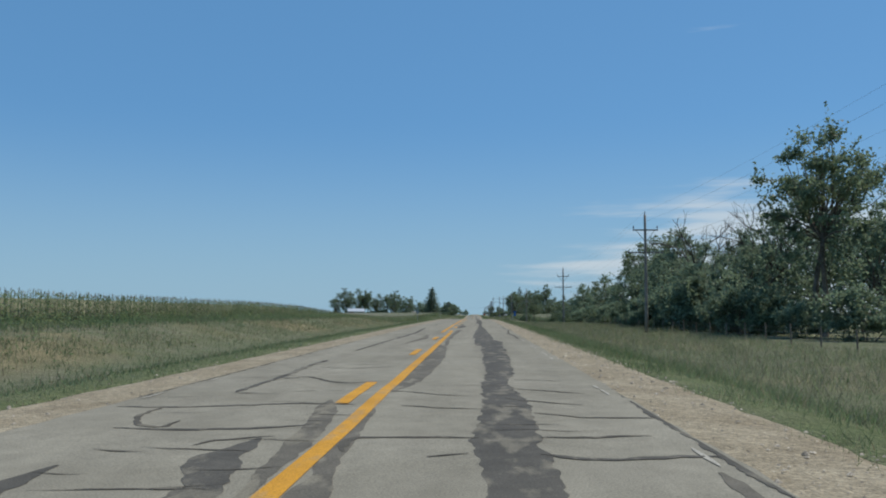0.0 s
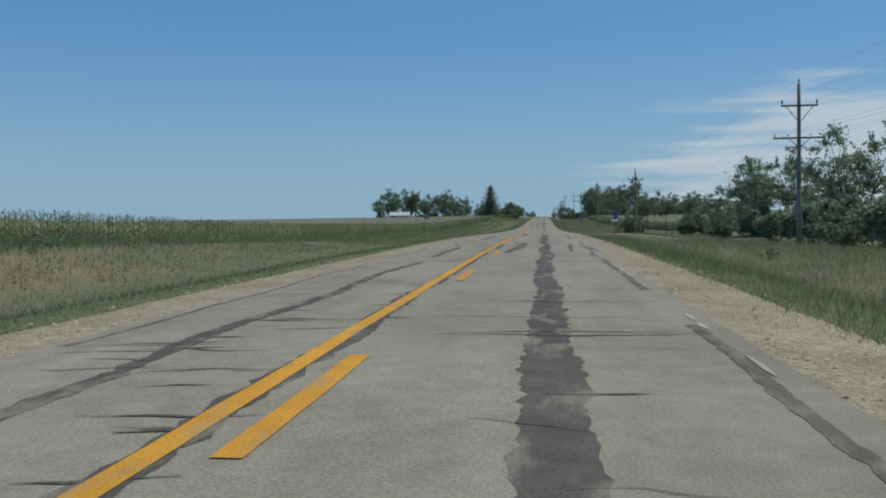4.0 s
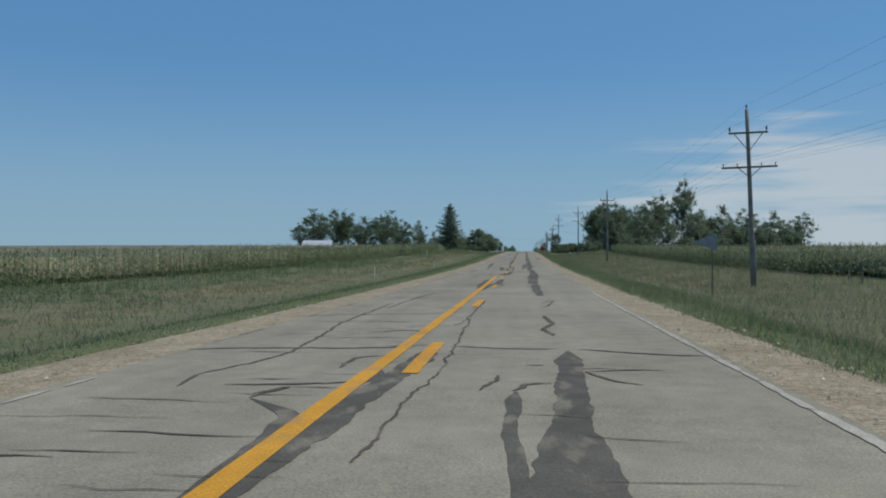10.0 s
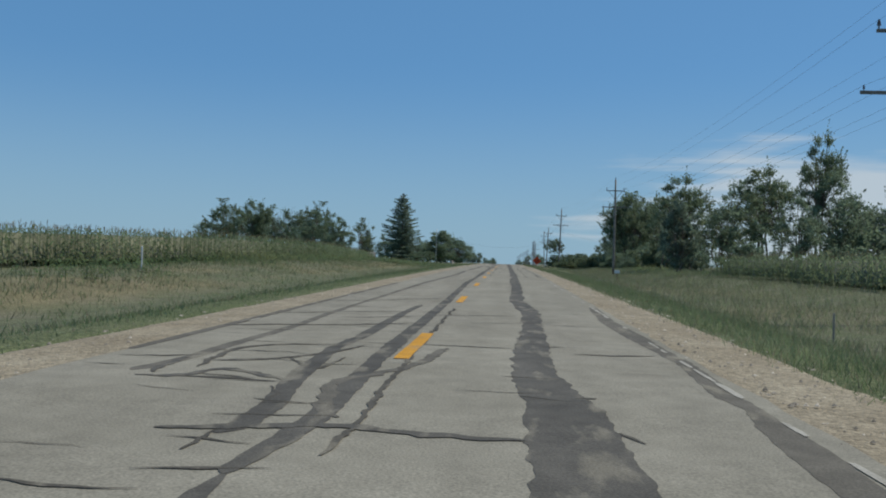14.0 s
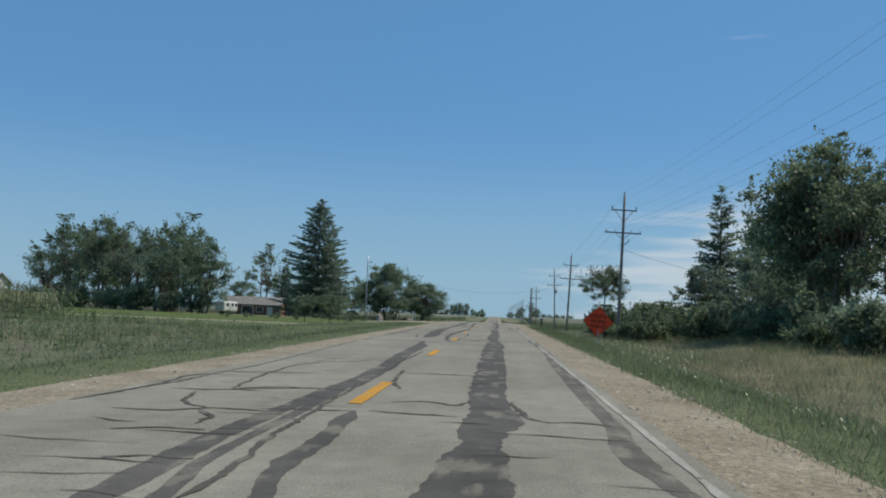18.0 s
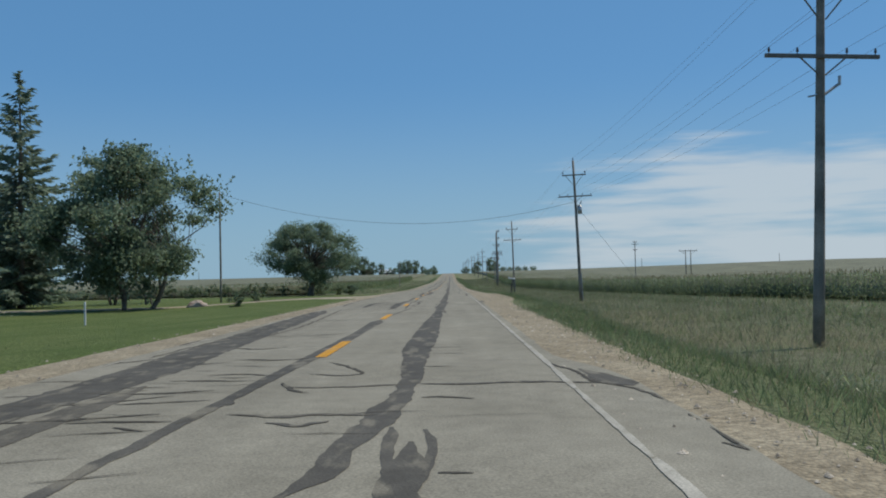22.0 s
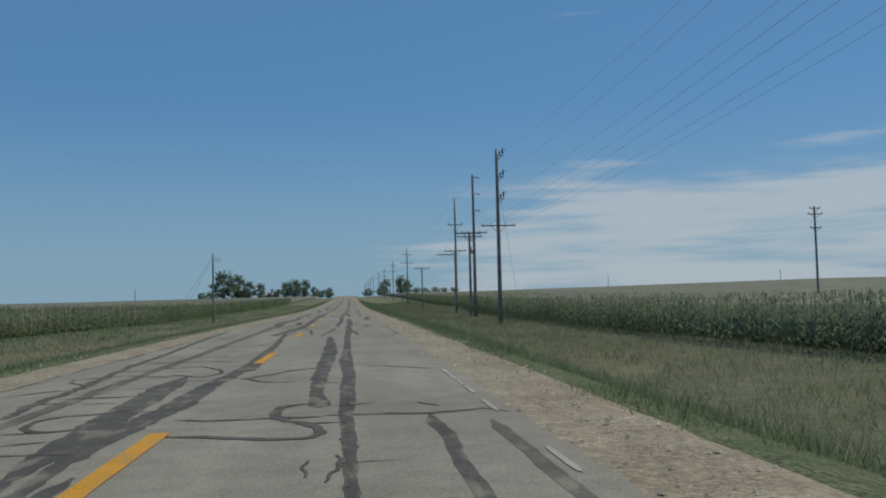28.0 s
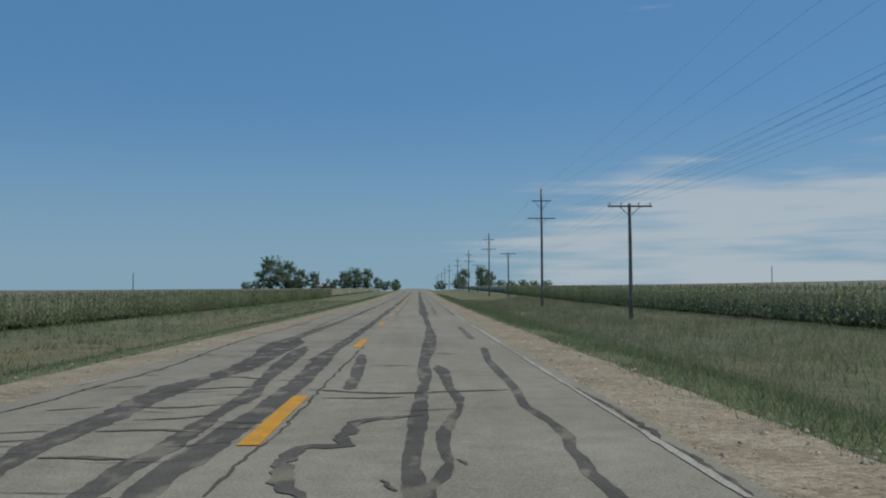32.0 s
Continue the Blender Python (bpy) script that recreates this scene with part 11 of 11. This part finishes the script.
boulder(-13.6, 645.6, 0.46, 0.42, 1.0, 1.0, "upright pinkish boulder on the mown lawn")
boulder(-17.2, 718.5, 0.75, 0.55, 0.5, 4.0, "pale low boulder beside the drive")


def marker_post(x, y, h, mat, label, r=0.045, name="marker_post"):
    bm = bmesh.new()
    bar(bm, (0, 0, -0.03), (0, 0, h), r, r * 0.9, sides=7)
    bar(bm, (0, 0, h), (0, 0, h + 0.03), r * 0.9, r * 0.4, sides=7)
    me = bpy.data.meshes.new(name)
    bm.to_mesh(me)
    bm.free()
    me.materials.append(mat)
    ob = new(name, me)
    ob.location = (x, y, base_z(x, y))
    return tagged(ob, label, "post", "marker posts")


for x, y, h in ((-18.0, 457.7, 1.3), (-11.8, 366, 1.0), (-13.2, 690, 1.0), (-10.5, 402, 0.9), (-10.2, 655, 1.0)):
    marker_post(x, y, h, WHITE_SHEET, "thin pale marker post in the grass")
for x, y in ((-14.3, 612), (-12, 612), (-21.6, 612), (10.4, 439), (16.3, 339), (20.6, 346)):
    marker_post(x, y, 0.9, POLE_WOOD, "short weathered marker post in the grass", r=0.028)
cab = empty("utility_cabinet", 12.4, 500.0, base_z(12.4, 500), "small pale utility box on a post", "utility box")
post(cab, 0.9, 0.08, POST_WOOD)
bm = bmesh.new()
block(bm, 0, -0.06, 1.05, 0.5, 0.22, 0.34, 0.02)
part("box", bm, WHITE_SHEET, cab)


def fence(x0, y0, x1, y1, gap, label):
    n = int(sqrt((x1 - x0) ** 2 + (y1 - y0) ** 2) / gap)
    ob = empty("wire_fence", x0, y0, base_z(x0, y0), label, "fence")
    at = Vector((x0, y0, base_z(x0, y0)))
    pr = random.Random(int(x0 * 7 + y0))
    tops = []
    for k in range(n + 1):
        x, y = x0 + (x1 - x0) * k / n, y0 + (y1 - y0) * k / n
        h = pr.uniform(1.15, 1.4)
        z = base_z(x, y)
        bm = bmesh.new()
        p = Vector((x, y, z)) - at
        bar(bm, p - Vector((0, 0, 0.03)), p + Vector((pr.uniform(-0.06, 0.06), pr.uniform(-0.06, 0.06), h)), 0.055, 0.045, sides=6)
        part("post", bm, POST_WOOD, ob)
        tops.append(p)
    for lvl in (0.45, 0.8, 1.1):
        bm = bmesh.new()
        for a, b in zip(tops, tops[1:]):
            bar(bm, a + Vector((0, 0, lvl)), b + Vector((0, 0, lvl)), 0.006, sides=3, caps=False)
        part("wire", bm, WIRE, ob)
    return ob


fence(21.5, 30, 22.5, 172, 4.6, "old wooden fence posts with slack wire before the woods")
fence(22.4, 256, 24.0, 300, 4.6, "old wooden fence posts with wire along a field")
fence(19.5, 300, 21.0, 345, 5.0, "old wooden fence posts with wire along a field")

# ---------------------------------------------------------------- corn
LEFT_EDGE_OF_CORN = [(-60, -30), (250, -32), (340, -30), (400, -25), (500, -22), (592, -27), (790, -24), (820, -22.5), (950, -22.5), (975, -24), (1180, -22)]
RIGHT_EDGE_OF_CORN = [(296, 34), (335, 26), (362, 22.5), (500, 22.5), (665, 40), (700, 32), (760, 28), (830, 22), (880, 20.5), (960, 21), (1000, 24), (1180, 25)]
CORN_RUNS = [(-1, -50, 592, LEFT_EDGE_OF_CORN), (-1, 806, 1180, LEFT_EDGE_OF_CORN), (1, 298, 503, RIGHT_EDGE_OF_CORN), (1, 666, 1180, RIGHT_EDGE_OF_CORN)]


def ground_many(xs, ys):
    return np.array([ground_z(float(a), float(b)) for a, b in zip(xs, ys)])


def corn_plants(xs, ys, rnd, top=2.05, leaves=7, low=0.12):
    """Quads for stalks with arching leaves and a tassel; also which are tassels."""
    n = len(xs)
    gz = ground_many(xs, ys)
    hgt = top * rnd.uniform(0.88, 1.08, n)
    base = np.stack([xs, ys, gz], 1)
    quads, kind = [], []

    def add(a, b, c, d, k):
        quads.append(np.stack([a, b, c, d], 1))
        kind.append(np.full(n, k))

    for ang in (0.0, 1.57):
        o = np.stack([np.full(n, cos(ang)), np.full(n, sin(ang)), np.zeros(n)], 1) * 0.014
        up = np.stack([rnd.uniform(-0.05, 0.05, n), rnd.uniform(-0.05, 0.05, n), hgt], 1)
        if leaves > 5:
            add(base - o, base + o, base + up + o * 0.6, base + up - o * 0.6, 0)
    turn = rnd.uniform(0, 6.28, n)
    for k in range(leaves):
        f = low + (0.93 - low) * k / max(leaves - 1, 1)
        a = turn + (k % 2) * pi + rnd.uniform(-0.5, 0.5, n)
        ln = rnd.uniform(0.5, 0.85, n) * (1.0 - 0.35 * abs(f - 0.5))
        d = np.stack([np.cos(a), np.sin(a), np.zeros(n)], 1)
        s = np.stack([-np.sin(a), np.cos(a), np.zeros(n)], 1) * 0.042
        z = np.array([0, 0, 1.0])
        p0 = base + z * (hgt * f)[:, None]
        p1 = p0 + d * (ln * 0.5)[:, None] + z * (ln * rnd.uniform(0.18, 0.45, n))[:, None]
        p2 = p1 + d * (ln * 0.5)[:, None] - z * (ln * rnd.uniform(0.05, 0.55, n))[:, None]
        add(p0 - s * 0.7, p0 + s * 0.7, p1 + s, p1 - s, 0)
        add(p1 - s, p1 + s, p2 + s * 0.2, p2 - s * 0.2, 0)
    tip = base + np.array([0, 0, 1.0]) * hgt[:, None]
    for k in range(3):
        a = rnd.uniform(0, 6.28, n)
        d = np.stack([np.cos(a) * 0.10, np.sin(a) * 0.10, rnd.uniform(0.18, 0.32, n)], 1)
        s = np.stack([-np.sin(a), np.cos(a), np.zeros(n)], 1) * 0.012
        add(tip - s, tip + s, tip + d + s, tip + d - s, 1)
    return np.concatenate(quads), np.concatenate(kind)


def corn_run(side, ya, yb, edge, seed):
    rnd = np.random.RandomState(seed)
    xs, ys = [], []
    for row in range(2):
        y = np.arange(ya, yb, 0.36)
        x = np.array([along(float(v), edge) for v in y]) + side * (row * 0.76) + rnd.uniform(-0.10, 0.10, len(y)) + 0.5 * np.array([smooth_noise(9.0, float(v), 0.05) for v in y])
        xs.append(x)
        ys.append(y + rnd.uniform(-0.06, 0.06, len(y)))
    for end in (ya, yb) if yb < 1100 else (ya,):
        # the rows' ends
        x = side * np.arange(0, 60, 0.5) + along(float(end), edge)
        xs.append(x + rnd.uniform(-0.15, 0.15, len(x)))
        ys.append(end + rnd.uniform(-0.5, 0.5, len(x)))
    q, k = corn_plants(np.concatenate(xs), np.concatenate(ys), rnd)
    ob = mesh_tris("corn_rows", q.reshape(-1, 3), np.arange(len(q) * 4).reshape(-1, 4), [CORN_LEAF, CORN_TOP], None, k)
    tagged(ob, "outer rows of tall tasselled green corn", "corn", kind="stuff")
    n = int((yb - ya) * 6)
    y = rnd.uniform(ya, yb, n)
    off = 1.5 + 45 * rnd.uniform(0, 1, n) ** 1.7
    x = np.array([along(float(v), edge) for v in y]) + side * off
    q, k = corn_plants(x, y, rnd, leaves=3, low=0.78)
    ob = mesh_tris("corn_tops", q.reshape(-1, 3), np.arange(len(q) * 4).reshape(-1, 4), [CORN_LEAF, CORN_TOP], None, k)
    tagged(ob, "tassels and upper leaves of the corn field", "corn", kind="stuff")


for n, (side, ya, yb, edge) in enumerate(CORN_RUNS):
    corn_run(side, ya, yb, edge, 70 + n)


def corn_field(side, ya, yb, edge, reach):
    """The closed canopy of the field behind its outer rows."""
    offs = [1.2, 1.8, 3, 5, 8, 12, 18, 26, 38, 55, 80, 115, 165, 240, 350, 500, 720]
    offs = [o for o in offs if o <= reach]
    ys = list(np.arange(ya, min(yb, 1180), 3.0)) + list(np.arange(1180, yb, 25.0)) + [yb]
    verts, faces = [], []
    ys = [ya - 0.1] + [ya + 0.4] + ys[1:]
    for y in ys:
        for k, o in enumerate(offs):
            x = along(float(y), edge) + side * o
            z = ground_z(x, y) + (0.3 if k == 0 or y < ya else 1.78 + 0.16 * smooth_noise(x, y, 0.7) + 0.08 * noise.noise(Vector((x * 2.1, y * 2.1, 1))))
            verts.append((x, y, z))
    n = len(offs)
    for j in range(len(ys) - 1):
        for i in range(n - 1):
            f = (j * n + i, j * n + i + 1, (j + 1) * n + i + 1, (j + 1) * n + i)
            faces.append(f if side > 0 else f[::-1])
    ob = mesh_from("corn_field", verts, faces, CORN_SEA, shade=True)
    tagged(ob, "wide field of ripe green and tan corn", "corn field", kind="stuff")


corn_field(-1, -50, 592, LEFT_EDGE_OF_CORN, 720)
corn_field(-1, 808, 1500, LEFT_EDGE_OF_CORN, 720)
corn_field(1, 298, 503, RIGHT_EDGE_OF_CORN, 350)
corn_field(1, 668, 1460, RIGHT_EDGE_OF_CORN, 720)

# ---------------------------------------------------------------- grass and stones along the verges


def grass(name, side, lo, hi, per_m2, tall, mats, seed, label, ya=-12, yb=1120, dry=0.2, thin=0.013):
    rnd = np.random.RandomState(seed)
    n = int((yb - ya) * (hi - lo) * per_m2)
    y = rnd.uniform(ya, yb, n)
    ax = lo + (hi - lo) * rnd.uniform(0, 1, n) ** 1.25
    ax += np.array([0.3 * noise.noise(Vector((3.3 * side, float(v) * 0.4, 1))) for v in y])
    keep = []
    for a, b in zip(ax, y):
        x = side * a
        clear = not any(s == side and p - 1.5 < b < q + 1.5 and a < reach + 0.3 for s, p, q, reach in DRIVES)
        patch = noise.noise(Vector((x * 0.28, b * 0.28, 5.0)))
        keep.append((clear or rnd.rand() < 0.12) and rnd.rand() < (0.15 if lawn_at(x, b) > 0.5 else 1.0) and patch > -0.45)
    keep = np.array(keep)
    ax, y = ax[keep], y[keep]
    x = side * ax
    n = len(x)
    z = ground_many(x, y)
    tuft = np.array([1 + 0.45 * noise.noise(Vector((float(a) * 0.22, float(b) * 0.22, 2.0))) for a, b in zip(x, y)])
    mown = np.array([lawn_at(float(a), float(b)) for a, b in zip(x, y)])
    h0 = (tall[0] + (tall[1] - tall[0]) * ((ax - lo) / (hi - lo)).clip(0, 1)) * tuft * (1 - 0.8 * mown * (mown > 0.5))
    tris, slot = [], []
    for k in range(4):
        a = rnd.uniform(0, 6.28, n)
        h = h0 * rnd.uniform(0.5, 1.3, n)
        w = thin * (0.5 + 1.0 * rnd.uniform(0, 1, n))
        b = np.stack([x + rnd.uniform(-0.35, 0.35, n), y + rnd.uniform(-0.6, 0.6, n), z - 0.03], 1)
        s = np.stack([np.cos(a), np.sin(a), np.zeros(n)], 1) * w[:, None]
        tip = b + np.stack([rnd.uniform(-0.8, 0.8, n) * h, rnd.uniform(-0.8, 0.8, n) * h, h], 1)
        tris.append(np.stack([b - s, b + s, tip], 1))
        slot.append((rnd.uniform(0, 1, n) < dry).astype(int))
    t = np.concatenate(tris)
    ob = mesh_tris(name, t.reshape(-1, 3), np.arange(len(t) * 3).reshape(-1, 3), mats, None, np.concatenate(slot))
    return tagged(ob, label, "grass", kind="stuff")


grass("verge_grass", 1, 5.0, 9.0, 27, (0.19, 0.30), [BLADES, SEEDY], 5, "green roadside grass with dry stems", dry=0.16, thin=0.0065)
grass("ditch_grass", 1, 7.5, 22.0, 7.5, (0.3, 0.55), [BLADES, SEED_HEAD], 6, "tall rough ditch grass going to seed", dry=0.5, thin=0.0095)
grass("verge_grass", -1, 4.85, 8.0, 10, (0.09, 0.18), [BLADES, SEEDY], 7, "green roadside grass with dry stems", dry=0.14, thin=0.010)
grass("ditch_grass", -1, 7.0, 16.0, 3.0, (0.17, 0.30), [BLADES, SEEDY], 8, "tall rough ditch grass going to seed", dry=0.3)
grass("dry_grass", -1, 13.5, 19.5, 3.8, (0.22, 0.34), [BLADES, SEEDY], 9, "dry tan grass below the corn", yb=592, dry=0.48)
grass("field_edge_weeds", -1, 19.0, 31.5, 1.5, (0.3, 0.6), [BLADES, SEEDY], 10, "tall green weeds between verge and corn", yb=400, dry=0.1, thin=0.02)
grass("field_edge_weeds", 1, 20.0, 36.0, 1.5, (0.35, 0.6), [BLADES, SEEDY], 11, "tall rough weeds before the corn", ya=505, yb=860, dry=0.3, thin=0.02)


def weed_bank(side, ya, yb, lo, edge, count, tall, seed):
    """Rank weeds climbing from the ditch to the first row of corn, in drifts of differing kinds."""
    rnd = np.random.RandomState(seed)
    y = rnd.uniform(ya, yb, count)
    far = np.array([abs(along(float(v), edge)) for v in y]) + 0.6
    f = rnd.uniform(0, 1, count) ** 0.8
    ax = lo + (far - lo) * f
    x = side * ax
    drift = np.array([noise.noise(Vector((float(a) * 0.13, float(b) * 0.07, seed))) + 0.5 * noise.noise(Vector((float(a) * 0.5, float(b) * 0.3, seed + 3))) for a, b in zip(x, y)])
    keep = (drift > -0.5 + 0.5 * (1 - f)) & np.array([not any(q == side and p - 3 < b < e + 3 and abs(a) < reach for q, p, e, reach in DRIVES) for a, b in zip(x, y)])
    x, y, f, drift = x[keep], y[keep], f[keep], drift[keep]
    n = len(x)
    z = ground_many(x, y) - 0.03
    h0 = (tall[0] + (tall[1] - tall[0]) * f) * (0.8 + 0.7 * np.abs(drift)) * rnd.uniform(0.7, 1.25, n)
    tris, slot = [], []
    which = np.where(drift > 0.28, 1, np.where(drift < -0.18, 2, 0))
    for k in range(7):
        a, up = rnd.uniform(0, 6.28, n), h0 * (0.15 + 0.75 * k / 6) * rnd.uniform(0.8, 1.2, n)
        w = np.where(which == 2, 0.016, 0.05) * rnd.uniform(0.6, 1.4, n)
        ln = h0 * rnd.uniform(0.25, 0.55, n)
        d = np.stack([np.cos(a), np.sin(a), rnd.uniform(-0.2, 0.9, n)], 1)
        s = np.stack([-np.sin(a), np.cos(a), np.zeros(n)], 1) * w[:, None]
        b = np.stack([x + rnd.uniform(-0.25, 0.25, n), y + rnd.uniform(-0.35, 0.35, n), z + up * 0.9], 1)
        mid = b + d * (ln * 0.5)[:, None]
        tris += [np.stack([b, mid + s, mid - s], 1), np.stack([mid - s, mid + s, b + d * ln[:, None] - np.array([0, 0, 1.0]) * (ln * 0.25)[:, None]], 1)]
        slot += [which, which]
    stem = np.stack([x, y, z], 1)
    s = np.stack([np.full(n, 0.012), np.full(n, 0.006), np.zeros(n)], 1)
    tris.append(np.stack([stem - s, stem + s, stem + np.stack([np.zeros(n), np.zeros(n), h0], 1)], 1))
    slot.append(which)
    t = np.concatenate(tris)
    ob = mesh_tris("bank_weeds", t.reshape(-1, 3), np.arange(len(t) * 3).reshape(-1, 3), [WEED_LEAF, WEED_YELLOW, SEED_HEAD], None, np.concatenate(slot))
    return tagged(ob, "rank green and tan weeds between ditch and corn", "weeds", kind="stuff")


weed_bank(-1, -14, 330, 12.5, LEFT_EDGE_OF_CORN, 8500, (0.3, 0.95), 81)
weed_bank(-1, 330, 560, 15.0, LEFT_EDGE_OF_CORN, 4600, (0.3, 0.8), 85)
weed_bank(-1, 536, 590, 8.5, [(536, -20), (590, -24)], 1500, (0.35, 0.9), 86)
weed_bank(-1, 806, 1120, 13.0, LEFT_EDGE_OF_CORN, 3800, (0.25, 0.7), 82)
weed_bank(1, 506, 700, 15.5, [(506, 26), (660, 32), (700, 30)], 2600, (0.35, 1.0), 83)


def leafy_weeds(xa, xb, ya, yb, count, tall, seed):
    """Upright weeds with long arching glossy blades."""
    rnd = np.random.RandomState(seed)
    tris = []
    for k in range(count):
        f = rnd.rand()
        x, y = xa + (xb - xa) * np.clip(0.5 + 0.24 * rnd.normal(), 0, 1), ya + (yb - ya) * f
        h = tall * rnd.uniform(0.55, 1.15) * (0.75 + 0.5 * abs(noise.noise(Vector((y * 0.5, seed, 0)))))
        z = ground_z(float(x), float(y)) - 0.03
        for j in range(7):
            a, up = rnd.uniform(0, 6.28), h * (0.25 + 0.7 * j / 6)
            d, s = np.array([cos(a), sin(a), 0]), np.array([-sin(a), cos(a), 0]) * rnd.uniform(0.010, 0.02)
            ln = h * rnd.uniform(0.35, 0.65)
            p0 = np.array([x, y, z + up * 0.6])
            p1 = p0 + d * ln * 0.45 + np.array([0, 0, ln * 0.5])
            p2 = p0 + d * ln + np.array([0, 0, ln * rnd.uniform(-0.05, 0.45)])
            tris += [(p0 - s * 0.5, p0 + s * 0.5, p1 + s), (p0 - s * 0.5, p1 + s, p1 - s), (p1 - s, p1 + s, p2)]
        s = np.array([0.008, 0, 0])
        tris.append((np.array([x, y, z]) - s, np.array([x, y, z]) + s, np.array([x, y, z + h * 0.95])))
    t = np.array(tris)
    ob = mesh_tris("leafy_weeds", t.reshape(-1, 3), np.arange(len(t) * 3).reshape(-1, 3), BROAD_BLADE)
    return tagged(ob, "tall glossy leafy weeds along the mown verge", "weeds", kind="stuff")


leafy_weeds(6.7, 8.8, 806, 836, 640, 0.6, 71)
leafy_weeds(8.5, 11.0, 340, 352, 130, 0.5, 72)
leafy_weeds(5.2, 7.0, 176, 193, 300, 0.34, 73)
leafy_weeds(8.0, 13.5, 636, 672, 420, 0.7, 74)
leafy_weeds(9.0, 14.5, 893, 932, 420, 0.6, 75)
leafy_weeds(8.0, 14.0, 574, 612, 380, 0.7, 76)
leafy_weeds(7.0, 11.5, 352, 405, 420, 0.42, 78)
leafy_weeds(6.0, 9.0, 208, 262, 420, 0.36, 79)
leafy_weeds(6.4, 9.0, 528, 572, 380, 0.42, 80)
leafy_weeds(8.0, 11.0, 726, 742, 160, 0.45, 77)


def turf(x, y, sx, sy, seed):
    """A low island of grass on the gravel."""
    rnd = np.random.RandomState(seed)
    n = int(sx * sy * 420)
    q = rnd.normal(size=(n, 2)) * 0.42
    px, py = x + q[:, 0] * sx, y + q[:, 1] * sy
    z = np.array([max(ground_z(float(a), float(b)), road_z(float(b)) - 0.2) for a, b in zip(px, py)]) + 0.05
    h = 0.13 * rnd.uniform(0.5, 1.3, n)
    a = rnd.uniform(0, 6.28, n)
    s = np.stack([np.cos(a), np.sin(a), np.zeros(n)], 1) * 0.014
    base = np.stack([px, py, z], 1)
    tip = base + np.stack([rnd.uniform(-0.07, 0.07, n), rnd.uniform(-0.07, 0.07, n), h], 1)
    t = np.stack([base - s, base + s, tip], 1)
    ob = mesh_tris("turf_patch", t.reshape(-1, 3), np.arange(n * 3).reshape(-1, 3), BLADES)
    return tagged(ob, "small island of short grass on the gravel", "grass", kind="stuff")


turf(6.6, 203.6, 1.0, 0.8, 60)
turf(5.75, 728.5, 0.7, 4.2, 61)
turf(5.6, 724.6, 0.45, 1.3, 62)


def stones(name, side, lo, hi, per_m2, seed):
    rnd = np.random.RandomState(seed)
    n = int(1150 * (hi - lo) * per_m2)
    y, ax = rnd.uniform(-10, 1140, n), rnd.uniform(lo, hi, n)
    x = side * ax
    z = np.array([road_z(float(v)) for v in y]) - 0.030 - 0.02 * (ax - lo) + 0.02 * np.array([smooth_noise(float(a), float(b), 2.6) for a, b in zip(x, y)])
    r = 0.012 + 0.030 * rnd.uniform(0, 1, n) ** 3
    c = np.stack([x, y, z + r * 0.3], 1)
    dirs = np.array([(1, 0, 0), (0, 1, 0), (-1, 0, 0), (0, -1, 0), (0, 0, 0.8), (0, 0, -0.8)], float)
    v = c[:, None] + dirs[None] * r[:, None, None] * rnd.uniform(0.6, 1.3, (n, 6, 1))
    f = np.array([(0, 1, 4), (1, 2, 4), (2, 3, 4), (3, 0, 4)])
    faces = (np.arange(n)[:, None, None] * 6 + f[None]).reshape(-1, 3)
    ob = mesh_tris(name, v.reshape(-1, 3), faces, PEBBLE)
    return tagged(ob, "loose tan and grey stones on the shoulder", "gravel", kind="stuff")


stones("shoulder_stones", 1, 3.62, 5.2, 15, 15)
stones("shoulder_stones", -1, 3.4, 5.0, 7, 16)
